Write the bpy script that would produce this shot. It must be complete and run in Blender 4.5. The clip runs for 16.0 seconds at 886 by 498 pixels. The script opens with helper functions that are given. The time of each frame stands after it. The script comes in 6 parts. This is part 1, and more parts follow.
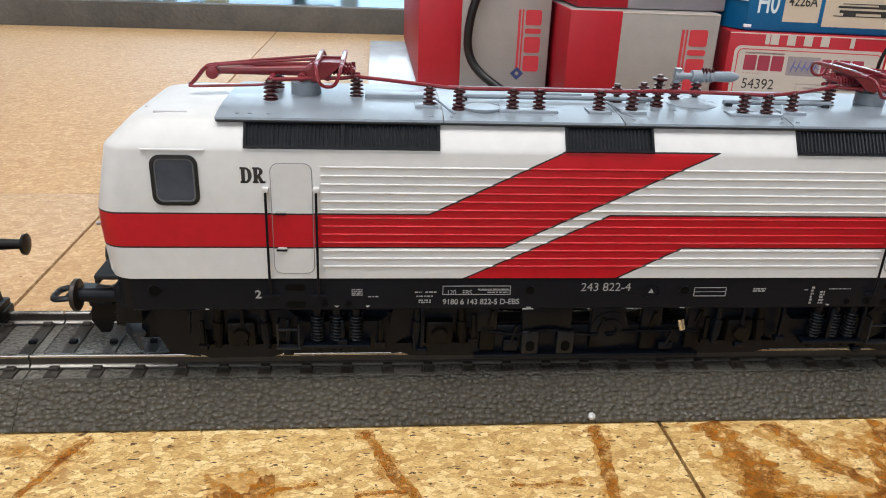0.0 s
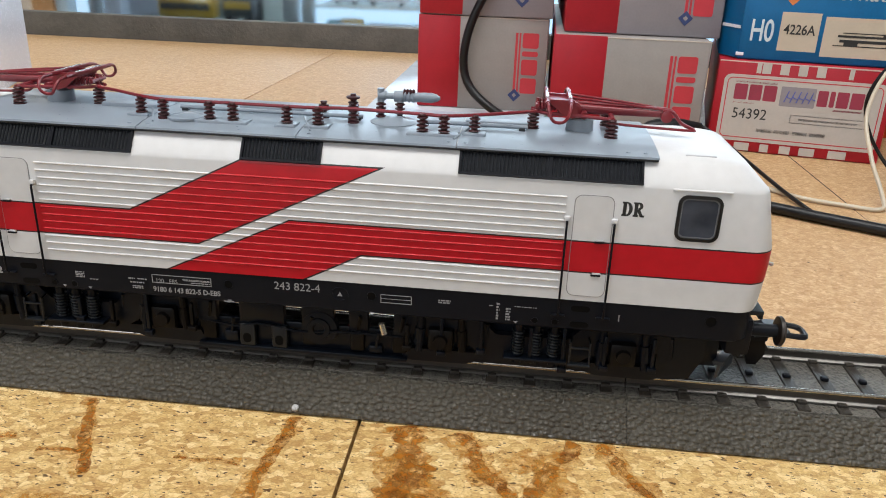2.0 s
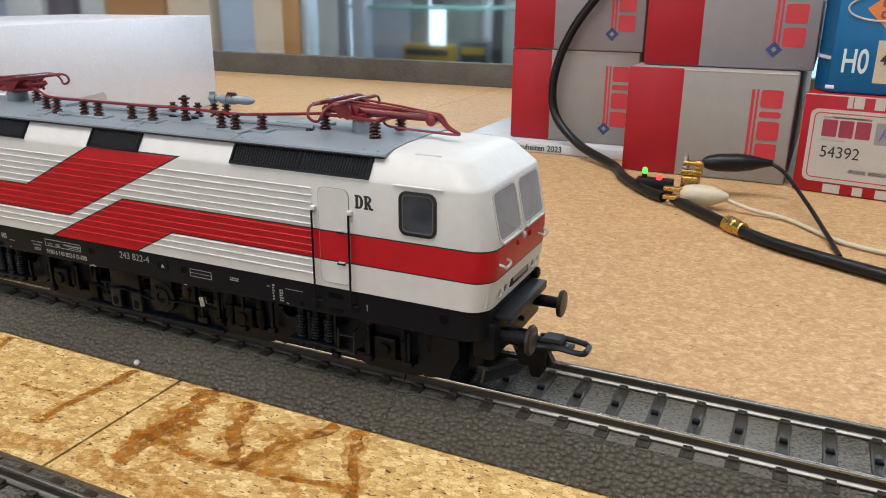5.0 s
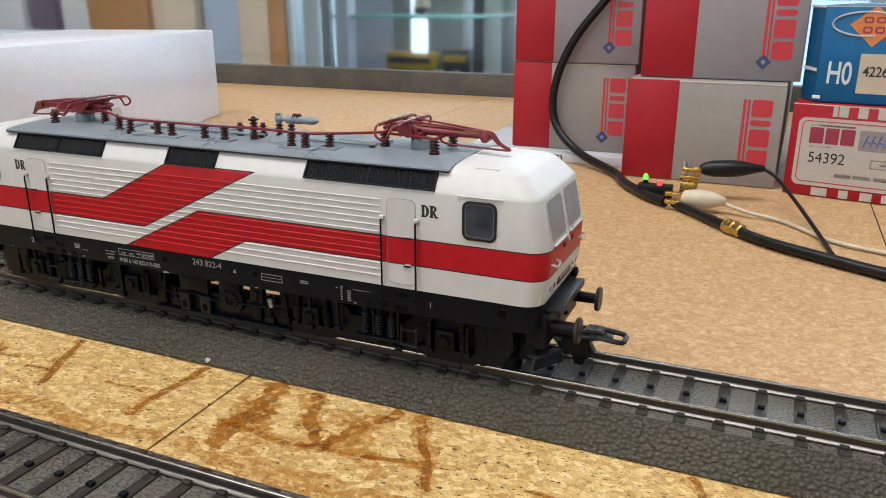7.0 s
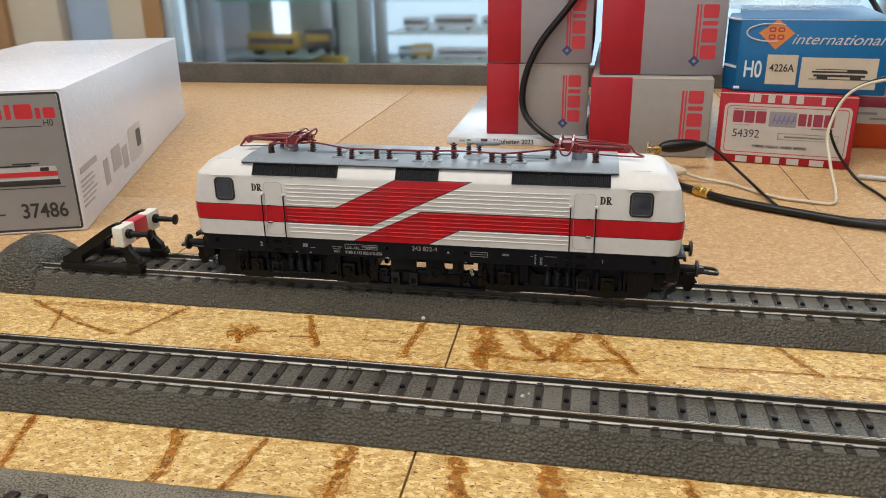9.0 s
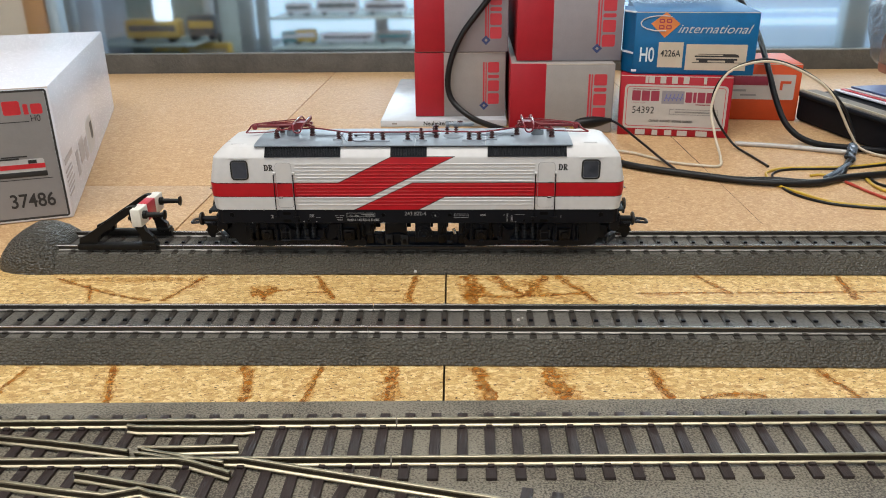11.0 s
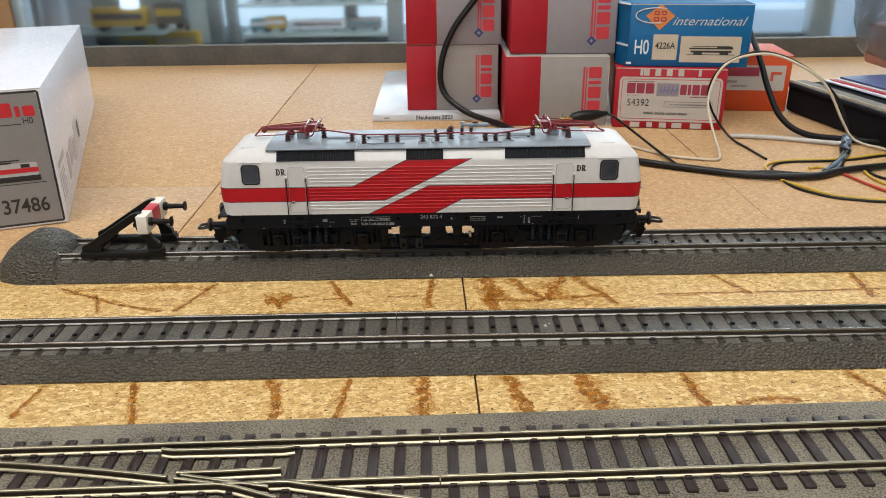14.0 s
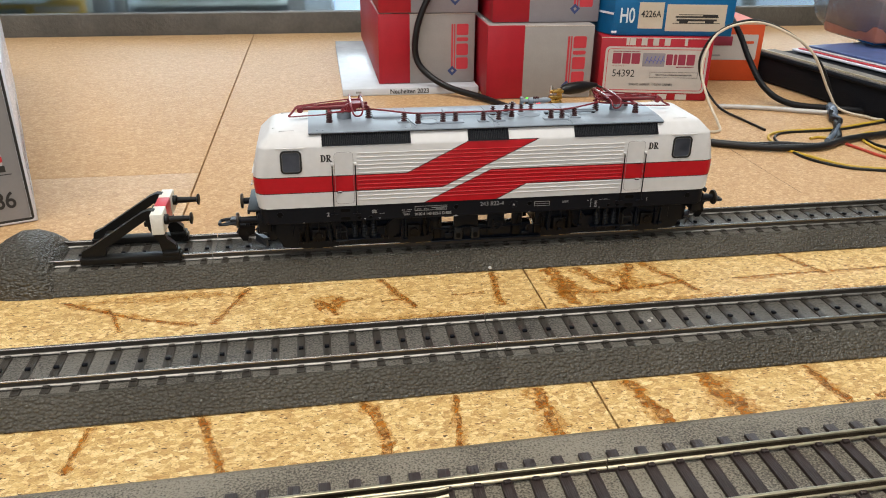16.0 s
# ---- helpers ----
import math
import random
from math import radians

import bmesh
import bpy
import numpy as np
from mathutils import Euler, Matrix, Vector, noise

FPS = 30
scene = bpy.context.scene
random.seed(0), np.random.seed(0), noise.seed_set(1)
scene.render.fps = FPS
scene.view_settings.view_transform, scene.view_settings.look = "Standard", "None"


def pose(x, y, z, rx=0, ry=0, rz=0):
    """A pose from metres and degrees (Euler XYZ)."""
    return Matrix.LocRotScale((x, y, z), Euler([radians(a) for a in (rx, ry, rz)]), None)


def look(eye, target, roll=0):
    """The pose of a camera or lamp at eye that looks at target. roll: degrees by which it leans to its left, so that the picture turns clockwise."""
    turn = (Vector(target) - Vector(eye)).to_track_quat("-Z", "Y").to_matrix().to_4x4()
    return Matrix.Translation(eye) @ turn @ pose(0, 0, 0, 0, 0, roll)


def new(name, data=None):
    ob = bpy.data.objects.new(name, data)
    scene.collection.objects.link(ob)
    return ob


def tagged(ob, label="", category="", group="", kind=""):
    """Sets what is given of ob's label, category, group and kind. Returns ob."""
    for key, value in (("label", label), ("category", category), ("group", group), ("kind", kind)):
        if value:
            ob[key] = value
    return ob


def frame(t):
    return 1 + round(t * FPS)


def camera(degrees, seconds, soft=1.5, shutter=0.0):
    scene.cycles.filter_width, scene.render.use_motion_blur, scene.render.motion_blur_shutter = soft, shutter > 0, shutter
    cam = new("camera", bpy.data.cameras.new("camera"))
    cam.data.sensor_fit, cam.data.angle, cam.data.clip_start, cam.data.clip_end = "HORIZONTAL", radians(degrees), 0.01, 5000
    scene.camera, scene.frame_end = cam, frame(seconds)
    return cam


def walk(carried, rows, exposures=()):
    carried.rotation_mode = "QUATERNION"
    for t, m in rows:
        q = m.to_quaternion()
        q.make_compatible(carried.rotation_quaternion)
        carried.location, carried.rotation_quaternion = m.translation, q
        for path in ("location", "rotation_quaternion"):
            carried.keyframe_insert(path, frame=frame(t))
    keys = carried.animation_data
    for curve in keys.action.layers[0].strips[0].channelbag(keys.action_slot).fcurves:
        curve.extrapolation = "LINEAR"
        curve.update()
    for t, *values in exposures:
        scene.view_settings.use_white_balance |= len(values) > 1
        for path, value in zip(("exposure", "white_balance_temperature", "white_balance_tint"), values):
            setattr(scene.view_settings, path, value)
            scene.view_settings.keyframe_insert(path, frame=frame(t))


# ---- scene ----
cam = camera(60.0, 16.0, 1.0)
PATH = [
    (0, (-0.0404, -0.139, 0.0858), (0.1314, 1.6994, -0.683), 2.16),
    (0.5, (-0.0226, -0.141, 0.085), (0.1004, 1.7044, -0.676), 2.26),
    (1, (-0.0044, -0.1452, 0.0878), (0.0472, 1.7082, -0.6608), 2.16),
    (1.5, (0.0168, -0.1452, 0.088), (-0.0358, 1.7122, -0.651), 2.14),
    (2, (0.042, -0.1494, 0.09), (-0.1402, 1.7022, -0.6432), 2.1),
    (2.5, (0.062, -0.1494, 0.0888), (-0.2906, 1.6826, -0.631), 1.6),
    (3, (0.0974, -0.1472, 0.0928), (-0.411, 1.6562, -0.6056), 1.26),
    (3.5, (0.121, -0.142, 0.09), (-0.5278, 1.626, -0.584), 0.76),
    (3.7, (0.129, -0.137, 0.089), (-0.5758, 1.61, -0.584), 0.56),
    (6, (0.1362, -0.1402, 0.0852), (-0.6776, 1.5784, -0.5336), 0.38),
    (6.5, (0.1322, -0.1592, 0.089), (-0.6642, 1.5684, -0.5284), 0.34),
    (7, (0.1282, -0.161, 0.0912), (-0.629, 1.5826, -0.5316), -0.04),
    (7.5, (0.1212, -0.1714, 0.094), (-0.557, 1.5924, -0.5604), 0.02),
    (8, (0.1044, -0.1884, 0.097), (-0.4854, 1.6026, -0.5708), -0.38),
    (8.5, (0.0872, -0.2174, 0.1092), (-0.3944, 1.6, -0.5732), -0.86),
    (9, (0.0568, -0.2656, 0.1222), (-0.3086, 1.5724, -0.576), -0.98),
    (9.2, (0.0505, -0.2884, 0.128), (-0.264, 1.5535, -0.586), -0.97),
    (11.3, (0.0222, -0.3276, 0.138), (-0.0294, 1.5275, -0.6057), -0.68),
    (11.5, (0.0232, -0.3286, 0.142), (-0.0234, 1.5265, -0.6037), -0.68),
    (12, (0.0222, -0.3291, 0.144), (-0.0105, 1.524, -0.6077), -0.79),
    (12.5, (0.0168, -0.3246, 0.1414), (-0.007, 1.5261, -0.6161), -0.79),
    (13, (0.0122, -0.3211, 0.14), (-0.004, 1.5274, -0.6238), -0.83),
    (13.5, (0.0068, -0.3226, 0.146), (0.0029, 1.523, -0.6241), -0.79),
    (14, (0.0028, -0.3191, 0.14), (0.019, 1.5234, -0.6368), -0.68),
    (14.5, (-0.0097, -0.3186, 0.138), (0.0458, 1.518, -0.6508), -0.39),
    (15, (-0.0288, -0.3142, 0.1357), (0.0814, 1.5128, -0.6697), -0.27),
    (15.5, (-0.0483, -0.3042, 0.1292), (0.1413, 1.5066, -0.6975), -0.01),
    (16, (-0.0608, -0.2818, 0.1342), (0.2288, 1.5082, -0.7086), 0.64),
]
walk(cam, [(t, look(eye, target, roll)) for t, eye, target, roll in PATH], ((0.0, 0.11, 6150, 10), (1.5, 0.03, 6150, 10), (3.5, 0.04, 6250, 10), (7.0, -0.02, 6350, 10), (8.0, -0.02, 6400, 10), (9.0, -0.12, 6650, 10), (11.3, -0.08, 6350, 10), (12.5, -0.09, 6480, 10), (14.0, -0.10, 6500, 10), (16.0, -0.01, 6500, 10)))

# ---- light ----
world = bpy.data.worlds.new("sky")
scene.world = world
world.use_nodes = True
wn = world.node_tree.nodes
sky = wn.new("ShaderNodeTexSky")
sky.sky_type, sky.sun_disc, sky.sun_elevation, sky.sun_rotation = "NISHITA", False, radians(40), radians(30)
wn["Background"].inputs["Strength"].default_value = 0.12
world.node_tree.links.new(sky.outputs[0], wn["Background"].inputs["Color"])


def area_lamp(name, eye, target, sx, sy, watts, colour):
    d = bpy.data.lights.new(name, "AREA")
    d.shape, d.size, d.size_y, d.energy, d.color = "RECTANGLE", sx, sy, watts, colour
    ob = new(name, d)
    ob.matrix_world = look(eye, target)
    return ob


area_lamp("window_daylight", (0.9, 3.1, 1.0), (0.0, 0.0, 0.1), 3.8, 1.4, 43, (0.86, 0.94, 1.0))
area_lamp("ceiling_lamp_light", (-0.15, -0.45, 1.8), (-0.15, -0.2, 0.0), 2.2, 0.9, 45, (1.0, 0.96, 0.90))
# Added fill from behind the camera; no window is built on that side.
area_lamp("shop_window_daylight", (-0.6, -2.4, 0.9), (0.0, 0.0, 0.0), 2.6, 1.4, 26, (0.96, 0.97, 1.0))

# ---- materials ----
MM = 0.001


class Nodes:
    """A small helper to write shader graphs in one line each."""

    def __init__(self, name):
        self.mat = bpy.data.materials.new(name)
        self.mat.use_nodes = True
        self.t = self.mat.node_tree
        self.bsdf = self.t.nodes["Principled BSDF"]
        self.coord = self.t.nodes.new("ShaderNodeTexCoord").outputs["Object"]

    def put(self, socket, value):
        if hasattr(value, "is_linked"):
            self.t.links.new(value, socket)
        elif value is not None:
            socket.default_value = value

    def math(self, op, a, b=None, c=None, clamp=False):
        n = self.t.nodes.new("ShaderNodeMath")
        n.operation, n.use_clamp = op, clamp
        for i, v in enumerate((a, b, c)):
            if v is not None:
                self.put(n.inputs[i], v)
        return n.outputs[0]

    def noise(self, scale, detail=3.0, rough=0.55, vec=None, distortion=0.0):
        n = self.t.nodes.new("ShaderNodeTexNoise")
        self.put(n.inputs["Vector"], vec or self.coord)
        n.inputs["Scale"].default_value, n.inputs["Detail"].default_value = scale, detail
        n.inputs["Roughness"].default_value, n.inputs["Distortion"].default_value = rough, distortion
        return n.outputs["Fac"]

    def voronoi(self, scale, feature="F1", out="Distance", vec=None):
        n = self.t.nodes.new("ShaderNodeTexVoronoi")
        n.feature = feature
        self.put(n.inputs["Vector"], vec or self.coord)
        n.inputs["Scale"].default_value = scale
        return n.outputs[out]

    def ramp(self, fac, *stops):
        n = self.t.nodes.new("ShaderNodeValToRGB")
        self.put(n.inputs[0], fac)
        e = n.color_ramp.elements
        while len(e) < len(stops):
            e.new(0.5)
        for s, (p, c) in zip(e, stops):
            s.position = p
            s.color = (*c, 1) if len(c) == 3 else c
        return n.outputs["Color"]

    def mix(self, fac, a, b, blend="MIX"):
        n = self.t.nodes.new("ShaderNodeMix")
        n.data_type, n.blend_type = "RGBA", blend
        self.put(n.inputs[0], fac)
        for i, v in ((6, a), (7, b)):
            self.put(n.inputs[i], (*v, 1) if isinstance(v, tuple) and len(v) == 3 else v)
        return n.outputs[2]

    def mapped(self, scale=(1, 1, 1), rot=(0, 0, 0)):
        n = self.t.nodes.new("ShaderNodeMapping")
        self.put(n.inputs["Vector"], self.coord)
        n.inputs["Scale"].default_value, n.inputs["Rotation"].default_value = scale, rot
        return n.outputs[0]

    def bump(self, height, distance, strength=1.0, normal=None):
        n = self.t.nodes.new("ShaderNodeBump")
        self.put(n.inputs["Height"], height)
        n.inputs["Distance"].default_value, n.inputs["Strength"].default_value = distance, strength
        if normal is not None:
            self.put(n.inputs["Normal"], normal)
        self.put(self.bsdf.inputs["Normal"], n.outputs[0])
        return n.outputs[0]

    def set(self, **kw):
        for k, v in kw.items():
            key = {"color": "Base Color", "rough": "Roughness", "metal": "Metallic", "spec": "Specular IOR Level", "coat": "Coat Weight",
                   "trans": "Transmission Weight", "alpha": "Alpha", "ior": "IOR", "emit": "Emission Strength", "glow": "Emission Color"}[k]
            self.put(self.bsdf.inputs[key], (*v, 1) if isinstance(v, tuple) and len(v) == 3 else v)
        return self.mat


def plain(name, colour, rough=0.5, metal=0.0, vary=0.12, scale=900.0, relief=0.02, spec=0.5, fine=4000.0):
    """A surface with two scales of tone variation and a fine relief (in mm)."""
    n = Nodes(name)
    big, small = n.noise(scale * 0.12, 3), n.noise(scale, 4)
    tone = n.math("ADD", n.math("MULTIPLY", big, 0.6), n.math("MULTIPLY", small, 0.4))
    lo, hi = tuple(c * (1 - vary) for c in colour), tuple(min(1, c * (1 + vary)) for c in colour)
    n.set(color=n.ramp(tone, (0.3, lo), (0.7, hi)), metal=metal, spec=spec)
    n.set(rough=n.math("ADD", rough - 0.06, n.math("MULTIPLY", small, 0.12), clamp=True))
    if relief:
        n.bump(n.noise(fine, 2), relief * MM)
    return n.mat


def livery():
    """White loco paint with the red band, the two diagonal flashes and thin black edges."""
    n = Nodes("loco_paint")
    sep = n.t.nodes.new("ShaderNodeSeparateXYZ")
    n.put(sep.inputs[0], n.coord)
    x, z = n.math("MULTIPLY", sep.outputs[0], 1000.0), n.math("MULTIPLY", sep.outputs[2], 1000.0)

    def line(x0, z0, k):
        return n.math("DIVIDE", n.math("SUBTRACT", x, n.math("ADD", x0, n.math("MULTIPLY", k, n.math("SUBTRACT", z, z0)))), 2.3)

    def lo(*v):
        r = v[0]
        for w in v[1:]:
            r = n.math("MINIMUM", r, w)
        return r

    above, below = n.math("SUBTRACT", z, 35.1), n.math("SUBTRACT", 41.15, z)
    l1, r1 = line(-31.7, 41.1, 2.02), line(-18.4, 35.1, 2.07)
    l2, r2 = line(-24.8, 29.4, 2.09), line(2.5, 29.4, 1.93)
    d1 = lo(above, n.math("SUBTRACT", 52.35, z), n.math("MULTIPLY", r1, -1.0), n.math("MAXIMUM", below, l1))
    d2 = lo(below, n.math("SUBTRACT", z, 29.0), l2, n.math("MAXIMUM", above, n.math("MULTIPLY", r2, -1.0)))
    d = n.math("MAXIMUM", d1, d2)
    red = n.math("GREATER_THAN", d, 0.0)
    edge = n.math("LESS_THAN", n.math("ABSOLUTE", d), 0.14)
    grime = n.noise(350, 4)
    white = n.ramp(grime, (0.3, (0.575, 0.567, 0.562)), (0.75, (0.62, 0.611, 0.606)))
    redc = n.ramp(grime, (0.3, (0.40, 0.004, 0.010)), (0.75, (0.47, 0.006, 0.015)))
    n.set(color=n.mix(edge, n.mix(red, white, redc), (0.02, 0.015, 0.015)), spec=0.35)
    n.set(rough=n.math("ADD", 0.30, n.math("MULTIPLY", n.noise(1500, 3), 0.16)))
    n.bump(n.noise(5000, 2), 0.008 * MM)
    return n.mat


def chipboard(name, dark, mid, pale, size, flecks, contrast, long=(0.5, 1.25), swirl=2.4, speck=1100, seams=0.75):
    """Pressed wood chips: stretched flakes of several tones with thin dark seams, sparse dark flecks and a rough face. size: chips per metre."""
    n = Nodes(name)
    nz = n.t.nodes.new("ShaderNodeTexNoise")
    nz.inputs["Scale"].default_value, nz.inputs["Detail"].default_value = size * 0.5, 3
    n.put(nz.inputs["Vector"], n.coord)
    sc, ad = n.t.nodes.new("ShaderNodeVectorMath"), n.t.nodes.new("ShaderNodeVectorMath")
    sc.operation, ad.operation = "SCALE", "ADD"
    n.put(sc.inputs[0], nz.outputs["Color"])
    sc.inputs["Scale"].default_value = swirl / size
    n.put(ad.inputs[0], n.coord)
    n.put(ad.inputs[1], sc.outputs[0])
    mp = n.t.nodes.new("ShaderNodeMapping")
    n.put(mp.inputs["Vector"], ad.outputs[0])
    mp.inputs["Scale"].default_value, mp.inputs["Rotation"].default_value = (size * long[0], size * long[1], size), (0, 0, 0.12)
    bw, bw2 = n.t.nodes.new("ShaderNodeRGBToBW"), n.t.nodes.new("ShaderNodeRGBToBW")
    n.put(bw.inputs[0], n.voronoi(1.0, "F1", "Color", mp.outputs[0]))
    n.put(bw2.inputs[0], n.voronoi(2.3, "F1", "Color", mp.outputs[0]))
    seam = n.ramp(n.voronoi(1.0, "DISTANCE_TO_EDGE", "Distance", mp.outputs[0]), (0.0, (0.0,) * 3), (0.07, (1.0,) * 3))
    grain = n.noise(size * 3.2, 4, 0.65, n.mapped((long[0] * 1.2, long[1], 1)))
    chips = n.math("ADD", n.math("MULTIPLY", bw.outputs[0], 0.3 + 0.4 * seams), n.math("MULTIPLY", bw2.outputs[0], 0.7 - 0.4 * seams))
    tone = n.math("ADD", n.math("MULTIPLY", chips, 0.5), n.math("MULTIPLY", grain, 0.5))
    base = n.ramp(tone, (0.5 - contrast, dark), (0.5, mid), (0.5 + contrast, pale))
    base = n.mix(n.math("MULTIPLY", n.math("SUBTRACT", 1.0, seam), n.math("MULTIPLY", n.noise(size * 0.35, 2), seams)), base, tuple(c * 0.62 for c in dark))
    base = n.mix(n.math("MULTIPLY", n.noise(14, 3), 0.4), base, mid)
    spots = n.math("GREATER_THAN", n.noise(speck * 0.62, 2, 0.5, n.mapped((1, 1.9, 1), (0, 0, 0.3))), flecks)
    spots3 = n.math("GREATER_THAN", n.noise(speck * 0.3, 2, 0.6, n.mapped((0.8, 1.7, 1), (0, 0, 0.9))), flecks + 0.02)
    base = n.mix(spots3, base, tuple(c * 0.3 for c in dark))
    n.set(color=n.mix(spots, base, tuple(c * 0.22 for c in dark)), spec=0.35)
    n.set(rough=n.math("ADD", 0.36, n.math("MULTIPLY", grain, 0.25)))
    n.bump(n.math("ADD", n.math("MULTIPLY", bw.outputs[0], 0.6), grain), 0.12 * MM)
    return n.mat


def ballast(name, lo, hi, cell, depth, gloss, grains=0.0, plane="2D"):
    """Moulded ballast: soft wrinkled bumps pressed in plastic; grains: how far loose pale and dark grains show. cell: bumps per metre."""
    n = Nodes(name)
    mp = n.t.nodes.new("ShaderNodeMapping")
    n.put(mp.inputs["Vector"], n.coord)
    mp.inputs["Scale"].default_value = (0.74, 1.3, 1.1)
    nz = n.t.nodes.new("ShaderNodeTexNoise")
    nz.inputs["Scale"].default_value, nz.inputs["Detail"].default_value = cell * 0.5, 1
    n.put(nz.inputs["Vector"], mp.outputs[0])
    sc, ad = n.t.nodes.new("ShaderNodeVectorMath"), n.t.nodes.new("ShaderNodeVectorMath")
    sc.operation, ad.operation = "SCALE", "ADD"
    n.put(sc.inputs[0], nz.outputs["Color"])
    sc.inputs["Scale"].default_value = 0.55 / cell
    n.put(ad.inputs[0], mp.outputs[0])
    n.put(ad.inputs[1], sc.outputs[0])
    v = n.t.nodes.new("ShaderNodeTexVoronoi")
    v.voronoi_dimensions = plane
    n.put(v.inputs["Vector"], ad.outputs[0])
    v.inputs["Scale"].default_value, v.inputs["Randomness"].default_value = cell, 0.8
    d = v.outputs["Distance"]
    t = n.math("SUBTRACT", 1.0, n.math("MULTIPLY", 1.25 if plane == "2D" else 1.1, n.math("MULTIPLY", d, d)), clamp=True)
    bumps = n.math("MULTIPLY", t, t)
    folds = n.noise(cell * 0.62, 1, 0.4, mp.outputs[0])
    fine, big = n.noise(cell * (1.2 if grains else 2.6), 3), n.noise(25, 4)
    # Bump height also feeds the colour: tops paler, gaps darker, as shading.
    tone = n.math("ADD", n.math("MULTIPLY", bumps, 0.10), n.math("ADD", n.math("MULTIPLY", fine, 0.46 + grains), n.math("MULTIPLY", big, 0.40)))
    n.set(color=n.ramp(tone, (0.34 + 0.62 * grains, lo), (0.60 + 0.38 * grains, hi)), spec=0.5)
    n.set(rough=n.math("ADD", gloss, n.math("MULTIPLY", fine, 0.2)))
    n.bump(n.math("ADD", n.math("ADD", n.math("MULTIPLY", bumps, 0.0 if grains else 0.9), n.math("MULTIPLY", folds, 0.3)), n.math("MULTIPLY", fine, 0.10 + 1.5 * grains)), depth * MM)
    return n.mat


PAINT = livery()
BLACK = plain("black_plastic", (0.0058, 0.0066, 0.0096), 0.42, relief=0.01, spec=0.14)
DARK = plain("dark_bogie_plastic", (0.0024, 0.0042, 0.0080), 0.36, relief=0.02, spec=0.2)
ROOFGREY = plain("roof_grey_paint", (0.22, 0.255, 0.295), 0.30, vary=0.1, relief=0.004, spec=0.45)
PANTO = plain("oxide_red_paint", (0.175, 0.013, 0.020), 0.32, relief=0.006)
INSUL = plain("brown_red_insulator", (0.040, 0.0065, 0.008), 0.3, relief=0.0)
SILVER = plain("bare_metal", (0.62, 0.61, 0.59), 0.26, 1.0, relief=0.004)
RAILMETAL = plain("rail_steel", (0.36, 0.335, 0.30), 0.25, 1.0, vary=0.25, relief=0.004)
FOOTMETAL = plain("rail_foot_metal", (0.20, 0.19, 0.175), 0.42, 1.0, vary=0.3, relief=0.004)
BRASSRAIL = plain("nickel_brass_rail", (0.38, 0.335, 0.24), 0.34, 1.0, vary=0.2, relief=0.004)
# Both rail webs get a much darker colour than the heads and feet.
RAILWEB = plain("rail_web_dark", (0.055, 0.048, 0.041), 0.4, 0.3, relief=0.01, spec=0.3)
BRASSWEB = plain("dark_brass_rail_web", (0.050, 0.038, 0.024), 0.4, 0.5, relief=0.01)
GRILLE = plain("grille_grey_plastic", (0.016, 0.018, 0.021), 0.38, relief=0.0, spec=0.4)
SCREEN = plain("tinted_screen", (0.27, 0.275, 0.305), 0.07, relief=0.0, vary=0.25, scale=200)
REDLENS = plain("red_lens", (0.35, 0.01, 0.012), 0.15, relief=0.0)
BUFFERHEAD = plain("dull_buffer_face", (0.028, 0.022, 0.018), 0.4, 0.3, relief=0.01)
STEPGREY = plain("blue_grey_plastic", (0.010, 0.012, 0.015), 0.4, relief=0.01, spec=0.3)
HOLESHADE = plain("painted_hole_shade", (0.0015, 0.0015, 0.0015), 0.7, relief=0.0, spec=0.1)
LOOPMETAL = plain("blackened_metal", (0.020, 0.022, 0.026), 0.32, 0.5, relief=0.005)
SPRING = plain("grey_spring_plastic", (0.011, 0.013, 0.015), 0.4, relief=0.0)
# Coarse pale and dark blotches paint reflections into the window glass colour.
GLASSDARK = plain("dark_glass_with_glints", (0.050, 0.056, 0.074), 0.05, vary=0.6, scale=160, relief=0.0, spec=0.6)
STOPBLACK = plain("black_brown_plastic", (0.0065, 0.0060, 0.0055), 0.42, relief=0.02, spec=0.2, vary=0.25)
RUBBER = plain("black_rubber_seal", (0.006, 0.006, 0.006), 0.4, relief=0.0)
SKIRTPRINT = plain("grey_white_print", (0.29, 0.29, 0.295), 0.5, relief=0.0)
SEALRING = plain("grey_seal_ring", (0.15, 0.155, 0.17), 0.25, 0.3, relief=0.0)
BROWNBOGIE = plain("brown_black_plastic", (0.0046, 0.0038, 0.0036), 0.42, relief=0.02, spec=0.15)
GUARDGREY = plain("blue_grey_guard", (0.022, 0.026, 0.033), 0.3, relief=0.01)
WHITEPRINT = plain("white_print", (0.46, 0.46, 0.46), 0.5, relief=0.0)
BLACKPRINT = plain("black_print", (0.02, 0.02, 0.02), 0.5, relief=0.0)
NEARBOARD = chipboard("pale_chipboard", (0.336, 0.168, 0.048), (0.62, 0.414, 0.158), (0.87, 0.69, 0.365), 760, 0.66, 0.17, (0.65, 1.15), 1.7, 1100, 1.0)
FARBOARD = chipboard("brown_chipboard", (0.33, 0.18, 0.077), (0.48, 0.298, 0.143), (0.69, 0.49, 0.288), 470, 0.735, 0.23, (0.8, 1.1), 1.4, 800, 0.2)
BED = ballast("grey_ballast_plastic", (0.042, 0.0376, 0.030), (0.090, 0.0815, 0.0655), 1040, 0.85, 0.32)
BEDROUND = ballast("grey_mound_plastic", (0.037, 0.0333, 0.0265), (0.080, 0.0728, 0.0583), 850, 0.95, 0.30, 0.0, "3D")
